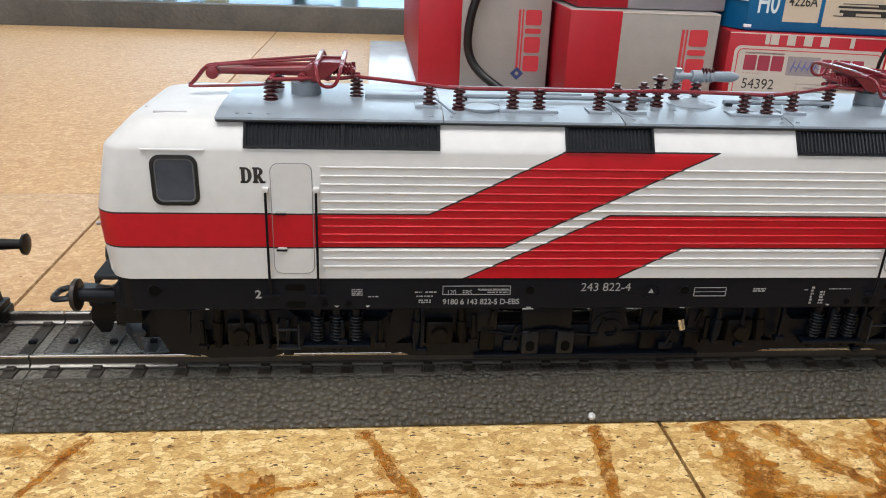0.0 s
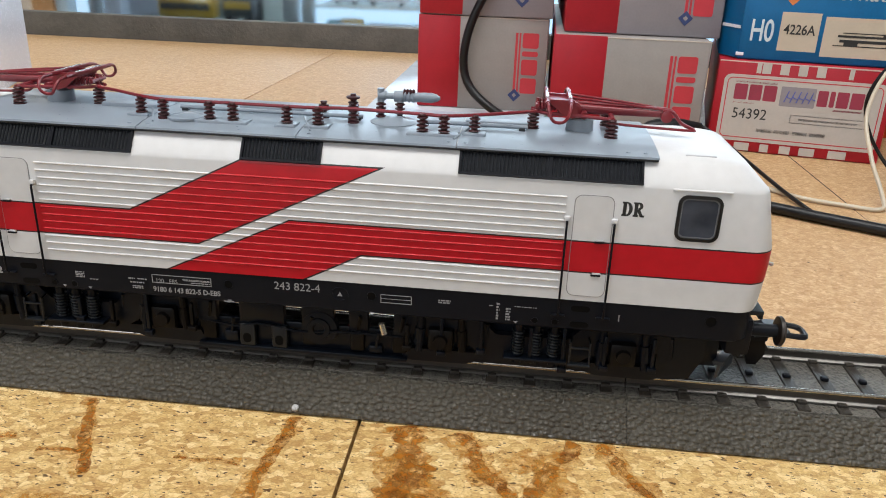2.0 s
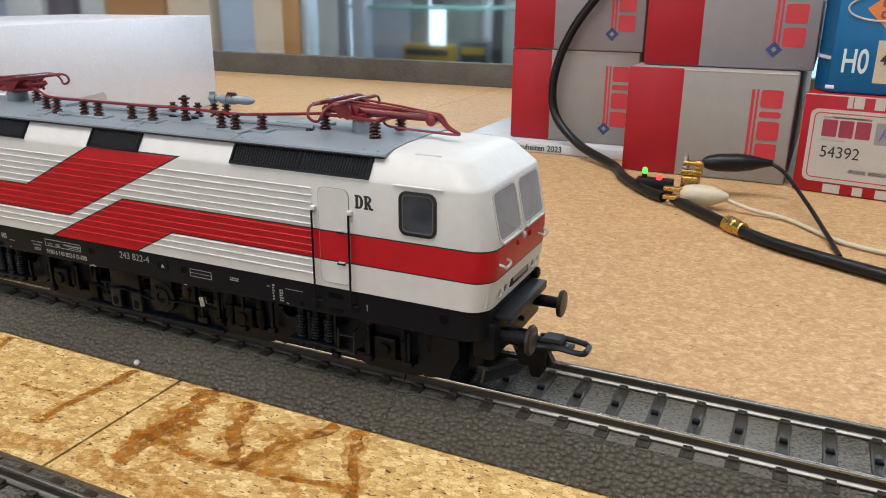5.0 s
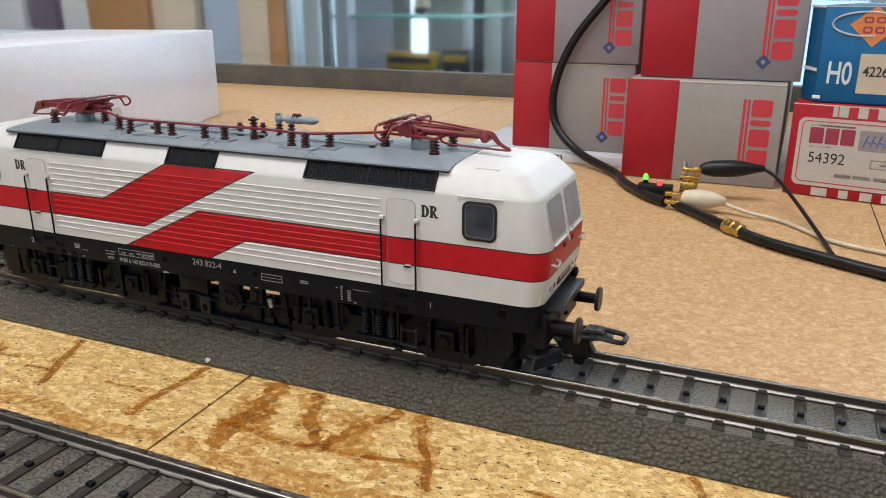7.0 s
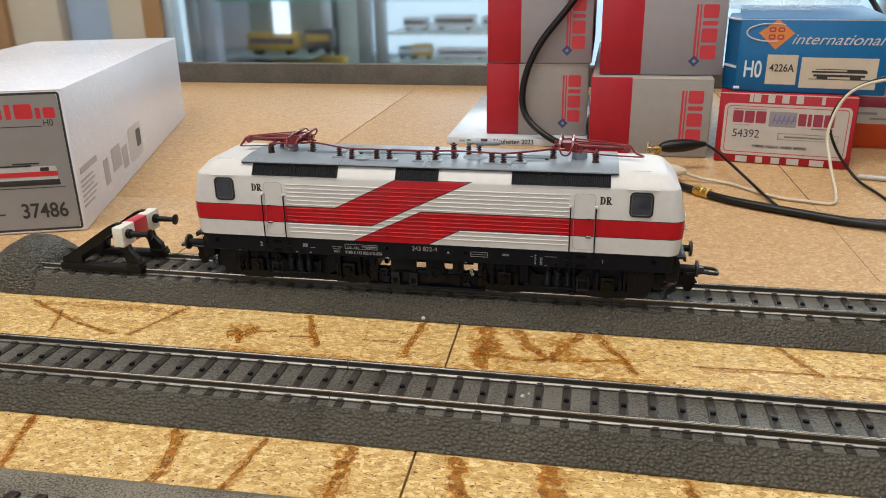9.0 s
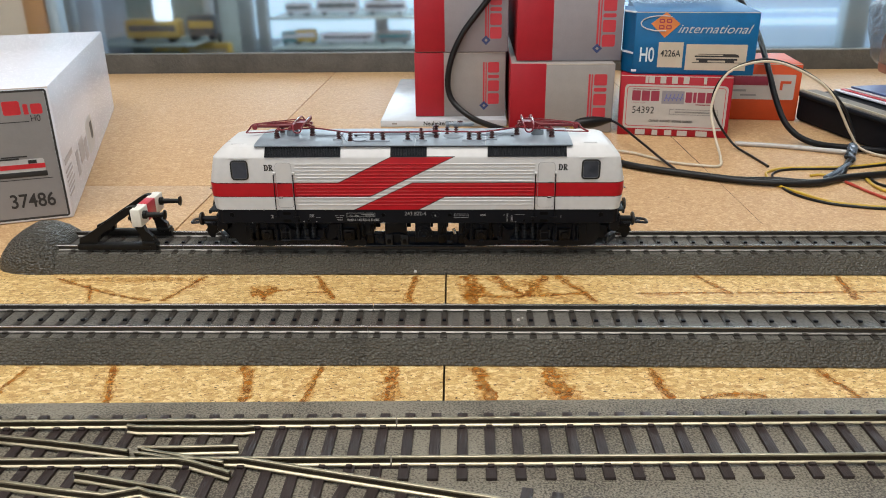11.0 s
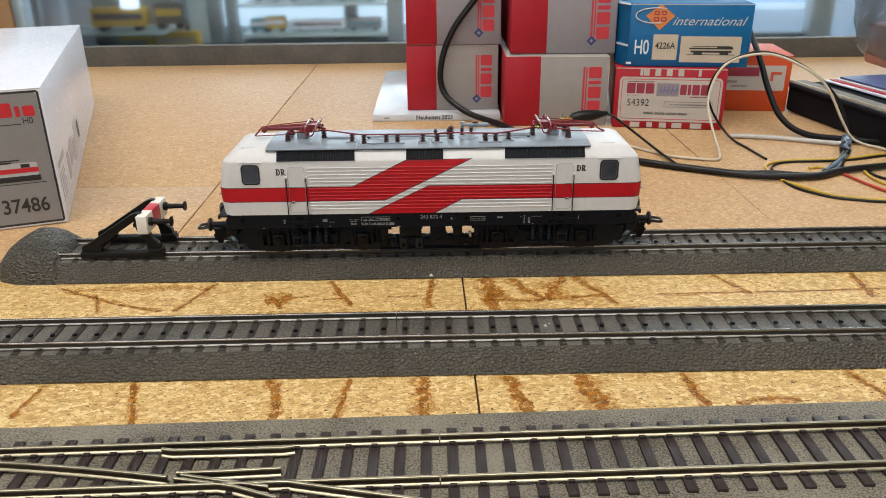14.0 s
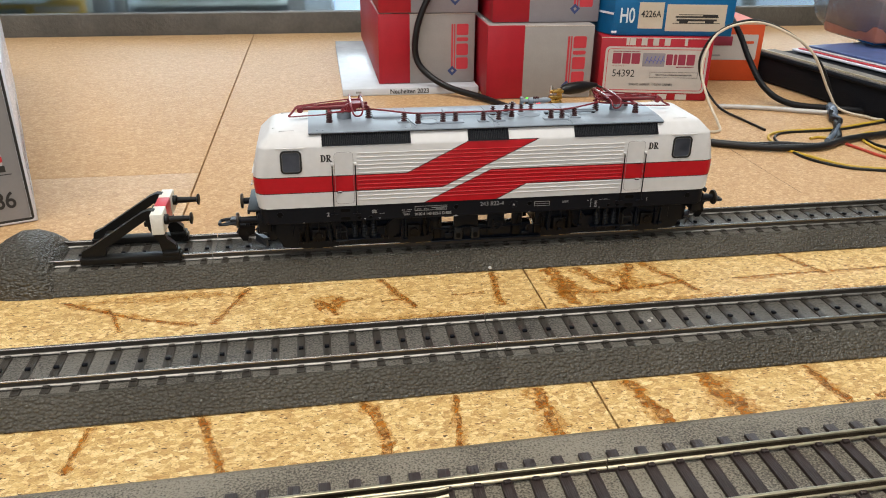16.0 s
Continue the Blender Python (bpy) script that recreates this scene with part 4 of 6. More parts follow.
# cab ends
for d in (-1, 1):
    before = set(loco.children)

    def fx(z, o=0.0):
        """The end wall's x at height z."""
        return d * (86.9 - (2.2 * (z - 41.2) / 10.5 if z > 41.2 else 0.9 * max(0, 38 - z) / 8.7) + o)
    for q in (-1, 1):
        pane = rrect(1.0, 12.2, 42.3, 51.0, 1.3)
        w = part("windscreen", M().loft([[(fx(z, o), q * y, z) for y, z in pane] for o in (-0.4, 0.06)]), SCREEN, loco, "grey tinted windscreen pane")
        o1, i1 = rrect(0.55, 12.7, 41.8, 51.4, 1.6), rrect(1.05, 12.15, 42.35, 50.95, 1.25)
        part("screen_frame", M().loft([[(fx(z, o), q * y, z) for y, z in r] for r, o in ((o1, -0.3), (o1, 0.12), (i1, 0.12), (i1, -0.3))], caps=False), PALEPRINT, w)
        part("wiper", M().tube([(fx(42.2, 0.5), q * 2.2, 42.0), (fx(44, 0.5), q * 6, 43.6), (fx(45, 0.45), q * 9.5, 45.2)], 0.10, 6), LABELGREY, w)
        part("wiper_sill", M().box(*sorted((fx(41.6, 0.0), fx(41.6, 0.6))), *sorted((q * 1.2, q * 11.5)), 41.5, 41.9, 0.12), PAINT, w)
        for y, r in ((11.0, 1.5), (8.0, 1.5)):
            lamp = part("head_lamp", M().lathe((fx(32.0, -0.8), q * y, 32.0), (d, 0, 0), [(0, r), (0.85, r), (0.95, r * 0.8), (0.75, r * 0.75)], 18), PAINT, loco, "round lamp in a white ring")
            part("lens", M().lathe((fx(32.0, -0.25), q * y, 32.0), (d, 0, 0), [(0, r * 0.78), (0.25, r * 0.7), (0.4, r * 0.3)], 16), GLASSDARK if y < 9 else SCREEN, lamp)
        part("tail_lamp", M().lathe((fx(40, -0.2), q * 3.4, 39.7), (d, 0, 0), [(0, 0.6), (0.5, 0.55), (0.7, 0.2)], 12), REDLENS, loco, "small red tail lamp")
        part("grab_handle", M().tube([(fx(37.5, -0.2), q * 12.9, 38.0), (fx(37.5, 0.9), q * 12.8, 37.8), (fx(37.3, 1.0), q * 11.9, 37.2), (fx(37.3, 1.0), q * 9.9, 37.2), (fx(37.5, 0.9), q * 9.3, 37.8), (fx(37.5, -0.2), q * 9.2, 38.0)], 0.25, 7, 2), WHITEPRINT, loco, "white grab handle")
        part("corner_step", M().tube([(fx(z, o), q * y, z) for o, y, z in ((-2.5, 16.0, 33.0), (-1.0, 15.2, 33.0), (-0.8, 15.1, 32.4), (-0.8, 15.1, 30.3), (-1.0, 15.2, 29.8), (-2.5, 16.0, 29.8), (-2.7, 16.1, 30.3), (-2.7, 16.1, 32.4), (-2.5, 16.0, 33.0))], 0.3, 7), PAINT, loco)
        buf = part("buffer", M().lathe((d * 84.5, q * 10.0, 22.8), (d, 0, 0), [(0, 1.9), (2.4, 1.9), (2.6, 1.35), (8.6, 1.25), (9.3, 1.3)], 16), BLACK, loco, "black buffer with round head")
        part("buffer_head", M().lathe((d * 93.6, q * 10.0, 22.8), (d, 0, 0), [(0, 1.2), (0.2, 2.9), (0.8, 3.0), (1.1, 2.7), (1.3, 0.6)], 22), BUFFERHEAD, buf, "dull brown-grey buffer face")
        part("hose", M().tube([(d * 86.2, q * 5.4, 25.6), (d * 87.4, q * 5.4, 23.6), (d * 87.2, q * 5.3, 21.0), (d * 86.4, q * 5.2, 19.6)], 0.55, 7, 4).box(*sorted((d * 86.2, d * 87.6)), *sorted((q * 4.4, q * 6.2)), 22.0, 23.6, 0.3), BLACK, loco)
    part("nose_lamp", M().lathe((fx(40.3, -0.2), 0, 40.3), (d, 0, 0), [(0, 0.75), (0.5, 0.7), (0.7, 0.3)], 14), WHITEPRINT, loco)
    plate_ = part("end_plate", M().box(*sorted((fx(32, -0.5), fx(32, 0.15))), -5.3, 5.3, 30.8, 33.4, 0.15), BLACK, loco, "black end plate with pale bars")
    part("plate_bar", M().box(*sorted((fx(32, 0.1), fx(32, 0.2))), -4.0, 4.0, 31.6, 32.6), LABELGREY, plate_)
    part("buffer_beam", M().box(*sorted((d * 82, d * 86.6)), -13.5, 13.5, 18.6, 26.2, 0.6), BLACK, loco)
    part("shunter_step", M().box(*sorted((d * 84.5, d * 90.4)), -11.2, 11.2, 26.2, 27.2, 0.3).box(*sorted((d * 89.5, d * 90.4)), -11.0, 11.0, 25.4, 26.4, 0.2), STEPGREY, loco, "dark grey end platform")
    part("coupling_gear", M().box(*sorted((d * 84.0, d * 87.0)), -4.0, 4.0, 20.0, 25.6, 0.6).cyl((d * 87.0, 0, 22.6), (d * 89.4, 0, 22.2), 0.8, 0.5).box(*sorted((d * 85.5, d * 87.4)), -12.0, -6.8, 17.6, 20.4, 0.4), DARK, loco, "black draw gear under the platform")
    part("platform_knob", M().lathe((d * 86.0, 11.6, 28.3), (d, 0, 0), [(0, 0.6), (0.2, 1.25), (2.2, 1.25), (2.5, 0.8)], 14), BLACK, loco)
    if d > 0:
        for ob in set(loco.children) - before:
            ob.location.x = (0.2 if ob.name.split(".")[0] in ("buffer", "shunter_step", "platform_knob", "hose", "coupling_gear") else EXTRA) * MM
    tip = 0.3 if d > 0 else 0.4
    coup = part("coupler", M().box(*sorted((d * 82, d * 92)), -1.6, 1.6, 16.6, 19.6, 0.4).box(*sorted((d * 91, d * 95.5)), -2.4, 2.4, 16.4, 18.2, 0.4), BLACK, loco, "black loop coupler")
    lz = 18.0
    part("coupler_loop", M().tube([(d * 92.5, -2.6, lz), (d * 97, -2.5, lz + 0.5), (d * 101 + tip, -2.5, lz + 0.2), (d * 102.5 + tip, -1.8, lz), (d * 102.7 + tip, 0, lz), (d * 102.5 + tip, 1.8, lz), (d * 101 + tip, 2.5, lz + 0.2), (d * 97, 2.5, lz + 0.5), (d * 92.5, 2.6, lz)], 0.62, 8, 3).box(*sorted((d * 95.2, d * 97.6)), -3.1, 3.1, lz - 0.1, lz + 0.9, 0.2), LOOPMETAL, coup, "dark metal coupling loop")
    part("coupler_bracket", M().prism([(d * 89.0, 17.0), (d * 95.0, 17.0), (d * 95.4, 13.4), (d * 94.0, 10.9), (d * 92.2, 10.9), (d * 91.6, 13.0), (d * 89.4, 13.8)], "y", -2.2, -0.8), BROWNBOGIE, coup)
    part("coupler_plate", M().prism([(d * 93.6, lz + 0.9), (d * 98.2, lz + 1.2), (d * 97.8, lz + 2.0), (d * 94.4, lz + 1.9)], "y", -2.0, 1.2), GUARDGREY, coup, "grey coupler plate")
    part("coupler_tongue", M().box(*sorted((d * 96.5, d * 100.2)), -1.3, 1.3, lz - 0.5, lz + 0.3, 0.2), LOOPMETAL, coup)
    part("coupler_hook", M().prism([(d * 92, 18.4), (d * 96, 19.6), (d * 98.0, 19.2), (d * 98.7, 17.6), (d * 95, 16.4), (d * 96.5, 13.8), (d * 94.8, 13.0), (d * 92.5, 15.4)], "y", -0.9, 0.9), LOOPMETAL, coup)
    gd = M()
    for q in (-1, 1):
        gd.loft([[(d * x, q * y, z) for x, y, z in r] for r in (((83.9, 9.4, 10.9), (84.5, 9.4, 10.9), (85.0, 9.2, 14.2), (84.4, 9.2, 14.2)), ((88.8, 2.0, 10.8), (89.4, 2.0, 10.8), (89.0, 2.0, 13.6), (88.4, 2.0, 13.6)))])
        gd.loft([[(d * x, q * y, z) for x, y, z in r] for r in (((83.4, 9.3, 13.9), (85.6, 9.3, 13.9), (85.4, 9.2, 14.6), (83.2, 9.2, 14.6)), ((87.4, 2.0, 13.3), (89.6, 2.0, 13.3), (89.4, 2.0, 14.0), (87.2, 2.0, 14.0)))])
        part("guard_bracket", M().box(*sorted((d * 80.5, d * 84.4)), *sorted((q * 5.6, q * 7.8)), 12.6, 19.0, 0.4), DARK, loco)
    part("rail_guard", gd, GUARDGREY, loco, "dark grey rail guard plate")

# bogies
for d in (-1, 1):
    cx = d * 46.8
    bog = part("bogie", M().box(cx - 27, cx + 27, -9.8, 9.8, 14.5, 22.8, 0.8), DARK, loco, "dark bogie with coil springs and wheels")
    for s in (-1, 1):
        f = M().prism([(cx - 27.5, 20.5), (cx - 24, 21.5), (cx - 10, 21.2), (cx - 7, 18.4), (cx + 7, 18.4), (cx + 10, 21.2), (cx + 24, 21.5), (cx + 27.5, 20.5), (cx + 27, 17.2), (cx + 20, 16.6), (cx + 12, 15.2), (cx + 8, 12.6), (cx - 8, 12.6), (cx - 12, 15.2), (cx - 20, 16.6), (cx - 27, 17.2)], "y", *sorted((s * 11.0, s * 12.6)))
        part("side_frame", f, DARK, bog)
        for k in (-3.5, 0.0, 3.5):
            n = 8
            sp = [(cx + k + d * 0.9 + 1.2 * math.cos(i * math.pi / 5), s * (13.4 + 1.2 * math.sin(i * math.pi / 5)), 15.4 + 5.2 * i / (n * 10)) for i in range(n * 10 + 1)]
            part("coil_spring", M().tube(sp, 0.17, 6), SPRING, bog)
            part("spring_core", M().cyl((cx + k + d * 0.9, s * 13.4, 13.0), (cx + k + d * 0.9, s * 13.4, 22.8), 0.85), DARK, bog)
        part("lower_beam", M().prism([(cx - 26, 11.6), (cx - 24, 10.8), (cx - 13, 10.9), (cx - 11, 11.6), (cx + 11, 11.6), (cx + 13, 10.9), (cx + 24, 10.8), (cx + 26, 11.6), (cx + 25, 13.6), (cx - 25, 13.6)], "y", *sorted((s * 11.2, s * 12.3))), DARK, bog)
        part("spring_plate", M().box(cx - 6.2 + d * 0.9, cx + 6.2 + d * 0.9, *sorted((s * 12.2, s * 15.2)), 14.2, 14.9, 0.25), DARK, bog)
        st = M()
        x0 = cx + d * 9.5
        st.tube([(x0 - 1.7, s * 13.2, 19.6), (x0 - 1.9, s * 15.2, 19.4), (x0 - 1.9, s * 15.4, 14.6), (x0 + 1.9, s * 15.4, 14.6), (x0 + 1.9, s * 15.2, 19.4), (x0 + 1.7, s * 13.2, 19.6)], 0.26, 6)
        st.box(x0 - 2.2, x0 + 2.2, *sorted((s * 14.4, s * 15.8)), 14.3, 14.8, 0.15).box(x0 - 1.9, x0 + 1.9, *sorted((s * 14.9, s * 15.5)), 18.0, 18.4, 0.1)
        part("step_frame", st, STEPGREY, bog)
        rnd = random.Random(11 + s + d)
        for k in (-18.0, 18.0):
            part("axle_box", M().box(cx + k - 2.6, cx + k + 2.6, *sorted((s * 11.5, s * 14.4)), 14.2, 19.2, 0.7).cyl((cx + k, s * 14, 16.7), (cx + k, s * 15.2, 16.7), 1.6, 1.3, 14), BROWNBOGIE, bog)
            for e in (-1, 1):
                part("damper", M().cyl((cx + k + e * 4.4, s * 13.4, 13.4 + rnd.random()), (cx + k + e * 4.0, s * 13.2, 21.8), 0.75, n=10).cyl((cx + k + e * 4.4, s * 13.4, 15.5), (cx + k + e * 4.1, s * 13.3, 19), 1.05, n=10), BROWNBOGIE if rnd.random() < 0.5 else DARK, bog)
                part("brake_shoe", M().prism([(cx + k + e * 7.4, 10.8), (cx + k + e * 8.8, 10.6), (cx + k + e * 8.9, 16.5), (cx + k + e * 7.6, 17.8), (cx + k + e * 7.0, 16.0)], "y", *sorted((s * 8.6, s * 11.0))), BROWNBOGIE, bog)
            part("sand_pipe", M().tube([(cx + k + d * 9.2, s * 12.5, 20.5), (cx + k + d * 9.6, s * 11.8, 14.5), (cx + k + d * 8.2, s * 9.6, 10.8)], 0.4, 6, 4), DARK, bog)
        # rigging: rods, hangers, pipes and small boxes
        for k in range(7):
            x = cx - 25 + 8.1 * k + rnd.uniform(-1.2, 1.2)
            z = rnd.uniform(12.6, 15.2)
            part("hanger", M().box(x - 0.35, x + 0.35, *sorted((s * 13.8, s * 14.6)), z, rnd.uniform(19.5, 22.5), 0.12).box(x - 0.9, x + 0.9, *sorted((s * 13.6, s * 15.0)), z - 0.5, z + 0.6, 0.2), rnd.choice((DARK, BROWNBOGIE, DARK)), bog)
    part("end_beam", M().box(*sorted((d * 72.5, d * 80.5)), -9.5, 9.5, 15.0, 22.6, 0.7), DARK, bog)
    for s in (-1, 1):
        part("sand_box", M().prism([(d * 71.5, 22.4), (d * 80.2, 22.4), (d * 80.6, 17.0), (d * 78.2, 12.0), (d * 73.0, 11.2), (d * 71.5, 13.0)], "y", *sorted((s * 8.6, s * 12.4))), DARK, bog)
        part("sand_pipe", M().tube([(d * 77.0, s * 12.0, 13.0), (d * 77.6, s * 11.4, 11.6), (d * 76.0, s * 9.6, 10.6)], 0.4, 6, 3), STEPGREY, bog)
    for k in (-18.0, 18.0):
        for s in (-1, 1):
            wl = part("wheel", M().lathe((cx + k, s * 7.6, 16.8), (0, s, 0), [(0, 7.7), (0.5, 7.7), (0.8, 7.0), (2.9, 6.95), (3.0, 6.2), (2.4, 5.8), (2.2, 2.2), (3.2, 1.8), (3.3, 0.5)], 36), DARK, bog, "dark spoked wheel with bright tread")
            part("tyre", M().lathe((cx + k, s * 8.35, 16.8), (0, s, 0), [(0, 7.02), (2.2, 6.98), (2.25, 6.5), (0, 6.5)], 36), DARK, wl)
        part("axle", M().cyl((cx + k, -9, 16.8), (cx + k, 9, 16.8), 1.2), DARK, bog)

# equipment between the bogies, with openings right through under the floor that let the board show
OPENINGS = ((-22, -17.9), (-13.1, -3.6), (0.1, 6.8), (9.9, 13.9), (19.1, 22))
for x0, x1 in OPENINGS:
    part("tray_post", M().box(x0, x1, -12.8, -11.0, 16.2, 23.0, 0.3), DARK, loco)
    part("tray_post", M().box(x0, x1, 11.0, 12.8, 11.0, 23.0, 0.3), DARK, loco)
part("side_tray", M().box(-22, 22, -11.8, -10.6, 11.2, 17.0, 0.4), DARK, loco)
part("tray_edge", M().box(-22, 22, -13.4, -11.4, 10.7, 11.5, 0.3), DARK, loco)
for x in (-11.4, -4.6):
    br = part("bracket", M().box(x - 1.7, x + 1.7, -13.4, -11.6, 11.4, 16.6, 0.5), STEPGREY, loco, "blue-grey bracket with a dark hole")
    # Dark plate on the face paints the shade of the bracket's hole.
    part("bracket_hole", M().prism(rrect(x - 0.85, x + 0.85, 12.2, 14.4, 0.8), "y", -13.46, -13.2), HOLESHADE, br)
part("tank_boss", M().lathe((3.8, -11.6, 16.6), (0, -1, 0), [(0, 3.9), (1.4, 3.7), (1.5, 2.4), (1.8, 2.3), (1.85, 1.3), (1.5, 1.1)], 24), DARK, loco)
for x, z0, z1 in ((-19.6, 12.0, 17.6), (-15.0, 11.8, 14.4), (1.6, 12.4, 16.0), (11.6, 12.0, 17.0), (15.4, 11.8, 13.6), (20.4, 12.2, 17.4)):
    part("underfloor_box", M().box(x - 1.5, x + 1.5, -12.9, -11.4, z0, z1, 0.5).cyl((x, -12.4, z1 - 1.0), (x + 0.8, -13.2, z1 + 3.2), 0.4, 0.35, 8), BROWNBOGIE if z0 > 11.9 else DARK, loco)
part("air_pipe", M().tube([(-21, -12.6, 16.6), (-14, -13.0, 15.8), (-8, -13.2, 16.8), (0, -13.0, 15.6), (9, -13.2, 16.4), (21, -12.8, 16.2)], 0.32, 7, 4), DARK, loco)
part("bright_pin", M().cyl((16.9, -13.9, 19.4), (17.5, -14.1, 17.2), 0.75), SILVER, loco, "bare metal pin")


# ---- end of the siding: mound and buffer stop ----
mound = thing("ballast_mound", "rounded dark grey ballast mound closing the siding", "ballast mound", (-163, 0, 0))
rings = []
for x, h, w in ((2.5, 6.9, 20.0), (1.0, 9.5, 20.1), (-1, 12.8, 20.2), (-4, 15.4, 20.2), (-8, 17.0, 20.2), (-13, 17.0, 19.8), (-18, 14.4, 18.6), (-22.5, 11.2, 16.4), (-26, 7.2, 12.9), (-28, 3.6, 8.5), (-29, 0.6, 3.0)):
    rings.append([(x, w * math.copysign(abs(math.cos(math.pi * j / 20)) ** 0.9, math.cos(math.pi * j / 20)), h * math.sin(math.pi * j / 20) ** 1.05 + (0.0 if 0 < j < 20 else -0.05)) for j in range(21)])
part("mound_body", M().loft(rings), BEDROUND, mound, "", 60)

stop = thing("buffer_stop", "black buffer stop with a red and white beam on the rails", "buffer stop", (-134, 0, 9.9))
for s in (-1, 1):
    y0, y1 = sorted((s * 7.4, s * 10.0))
    part("base_rail", M().box(-18, 18, *sorted((s * 6.9, s * 11.2)), -1.8, 0.9, 0.35), STOPBLACK, stop)
    part("strut", M().prism([(-17.5, 0.6), (-17.0, 3.4), (-14.2, 4.6), (5.8, 17.4), (8.4, 18.5), (10.4, 18.2), (10.8, 15.4), (7.6, 14.9), (-8.2, 4.4), (-9.2, 0.6)], "y", y0, y1), STOPBLACK, stop)
    part("strut", M().prism([(7.0, 15.2), (10.6, 15.6), (13.6, 7.0), (16.4, 4.2), (16.8, 0.6), (11.4, 0.6), (10.6, 5.6), (7.6, 11.0)], "y", y0, y1), STOPBLACK, stop)
    part("foot_block", M().box(11.5, 17.5, *sorted((s * 6.4, s * 11.4)), 0.3, 2.2, 0.5), STOPBLACK, stop)
    b = part("buffer", M().lathe((13.7, s * 9.7, 14.6), (1, 0, 0), [(0, 1.9), (1.4, 1.9), (1.8, 1.25), (8.9, 1.0), (9.2, 2.1), (9.8, 2.2), (10.2, 0.8)], 18), STOPBLACK, stop, "black buffer with round head")
part("tie_bar", M().box(-12, -9.5, -8, 8, 1.2, 4.2, 0.4), STOPBLACK, stop)
part("cross_frame", M().box(6, 8.6, -9, 9, 11.5, 13.4, 0.4), STOPBLACK, stop)
for y0, y1 in ((-13.4, -4.6), (4.6, 13.4)):
    part("beam", M().box(9.4, 13.8, y0, y1, 10.0, 18.0, 0.35), BEAMWHITE, stop, "white buffer beam end")
part("beam", M().box(9.45, 13.75, -4.6, 4.6, 10.05, 17.95, 0.3), BEAMRED, stop, "red middle of the buffer beam")

# ---- turnout in front ----
SL = 0.024


def straight(x, off):
    return -151.0 + SL * x + off


def diverging(x):
    """Far rail of the branch, seen along x."""
    u = (x + 175) / 150
    return straight(-175, 9.6) - 1.0 - (1.0 + 20.5 * u * u) if x < -62 else -155.5 - 0.2195 * (x + 60)


turnout = thing("turnout", "model turnout with brass-coloured rails on light grey ballast", "turnout", (0, 0, 0))
bedpts = [(-120.6, 0.0), (-121.6, 1.2), (-127.5, 5.6), (-129, 6.2), (-286, 6.2), (-292, 0.0)]
part("ballast_bed", M().loft([[(x, y + SL * x, z) for y, z in bedpts] for x in (-420, -200, 0, 200, 420)]), FOAM, turnout, "light grey foam ballast", 30)


def rail_run(pts, material=None, label="", name="rail"):
    """A rail along (x, y) points."""
    def sweep(section):
        rings = []
        for i, (x, y) in enumerate(pts):
            a, b = pts[max(i - 1, 0)], pts[min(i + 1, len(pts) - 1)]
            t = math.atan2(b[1] - a[1], b[0] - a[0])
            rings.append([(x - w * math.sin(t), y + w * math.cos(t), z) for w, z in section(0, 7.1)])
        return M().loft(rings)
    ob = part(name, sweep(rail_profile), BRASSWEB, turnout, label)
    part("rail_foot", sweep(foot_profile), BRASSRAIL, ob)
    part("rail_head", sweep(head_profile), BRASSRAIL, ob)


def offset(pts, d):
    out = []
    for i, (x, y) in enumerate(pts):
        a, b = pts[max(i - 1, 0)], pts[min(i + 1, len(pts) - 1)]
        t = math.atan2(b[1] - a[1], b[0] - a[0])
        out.append((x - d * math.sin(t), y + d * math.cos(t)))
    return out


for x0, x1 in ((-400, -236), (-235.7, 2.6), (3.0, 178), (178.4, 420)):
    rail_run([(x0, straight(x0, 8.75)), (x1, straight(x1, 8.75))], None, "shiny brass-toned rail")
for x0, x1 in ((-400, -66), (-36, 2.6), (3.0, 178), (178.4, 420)):
    rail_run([(x0, straight(x0, -8.75)), (x1, straight(x1, -8.75))], None, "shiny brass-toned rail")
branch = [(x, diverging(x)) for x in range(-172, 260, 8)]
rail_run([p for p in branch if p[0] < -64], None, "shiny brass-toned rail")
rail_run([p for p in branch if p[0] > -42], None, "shiny brass-toned rail")
rail_run(offset(branch, -17.5), None, "shiny brass-toned rail")
rail_run([(-64.5, -157.2), (-61.5, -158.0), (-41, -162.4)], None, "", "frog_rail")
rail_run([(-66, straight(-66, -8.75)), (-36, straight(-36, -8.75))], None, "", "frog_rail")
rail_run([(-66, -156.4), (-60, -156.3), (-54, -156.1), (-39, -155.3)], None, "", "wing_rail")
rail_run([(-66, -158.6), (-58, -160.2), (-50, -162.0), (-38, -166.6)], None, "", "wing_rail")
rail_run([(-73, -146.4), (-70, -147.0), (-40, -146.7), (-37, -146.1)], None, "", "guard_rail")
rail_run([(-78, -167.5), (-74, -168.2), (-52, -173.0), (-49, -174.4)], None, "", "guard_rail")
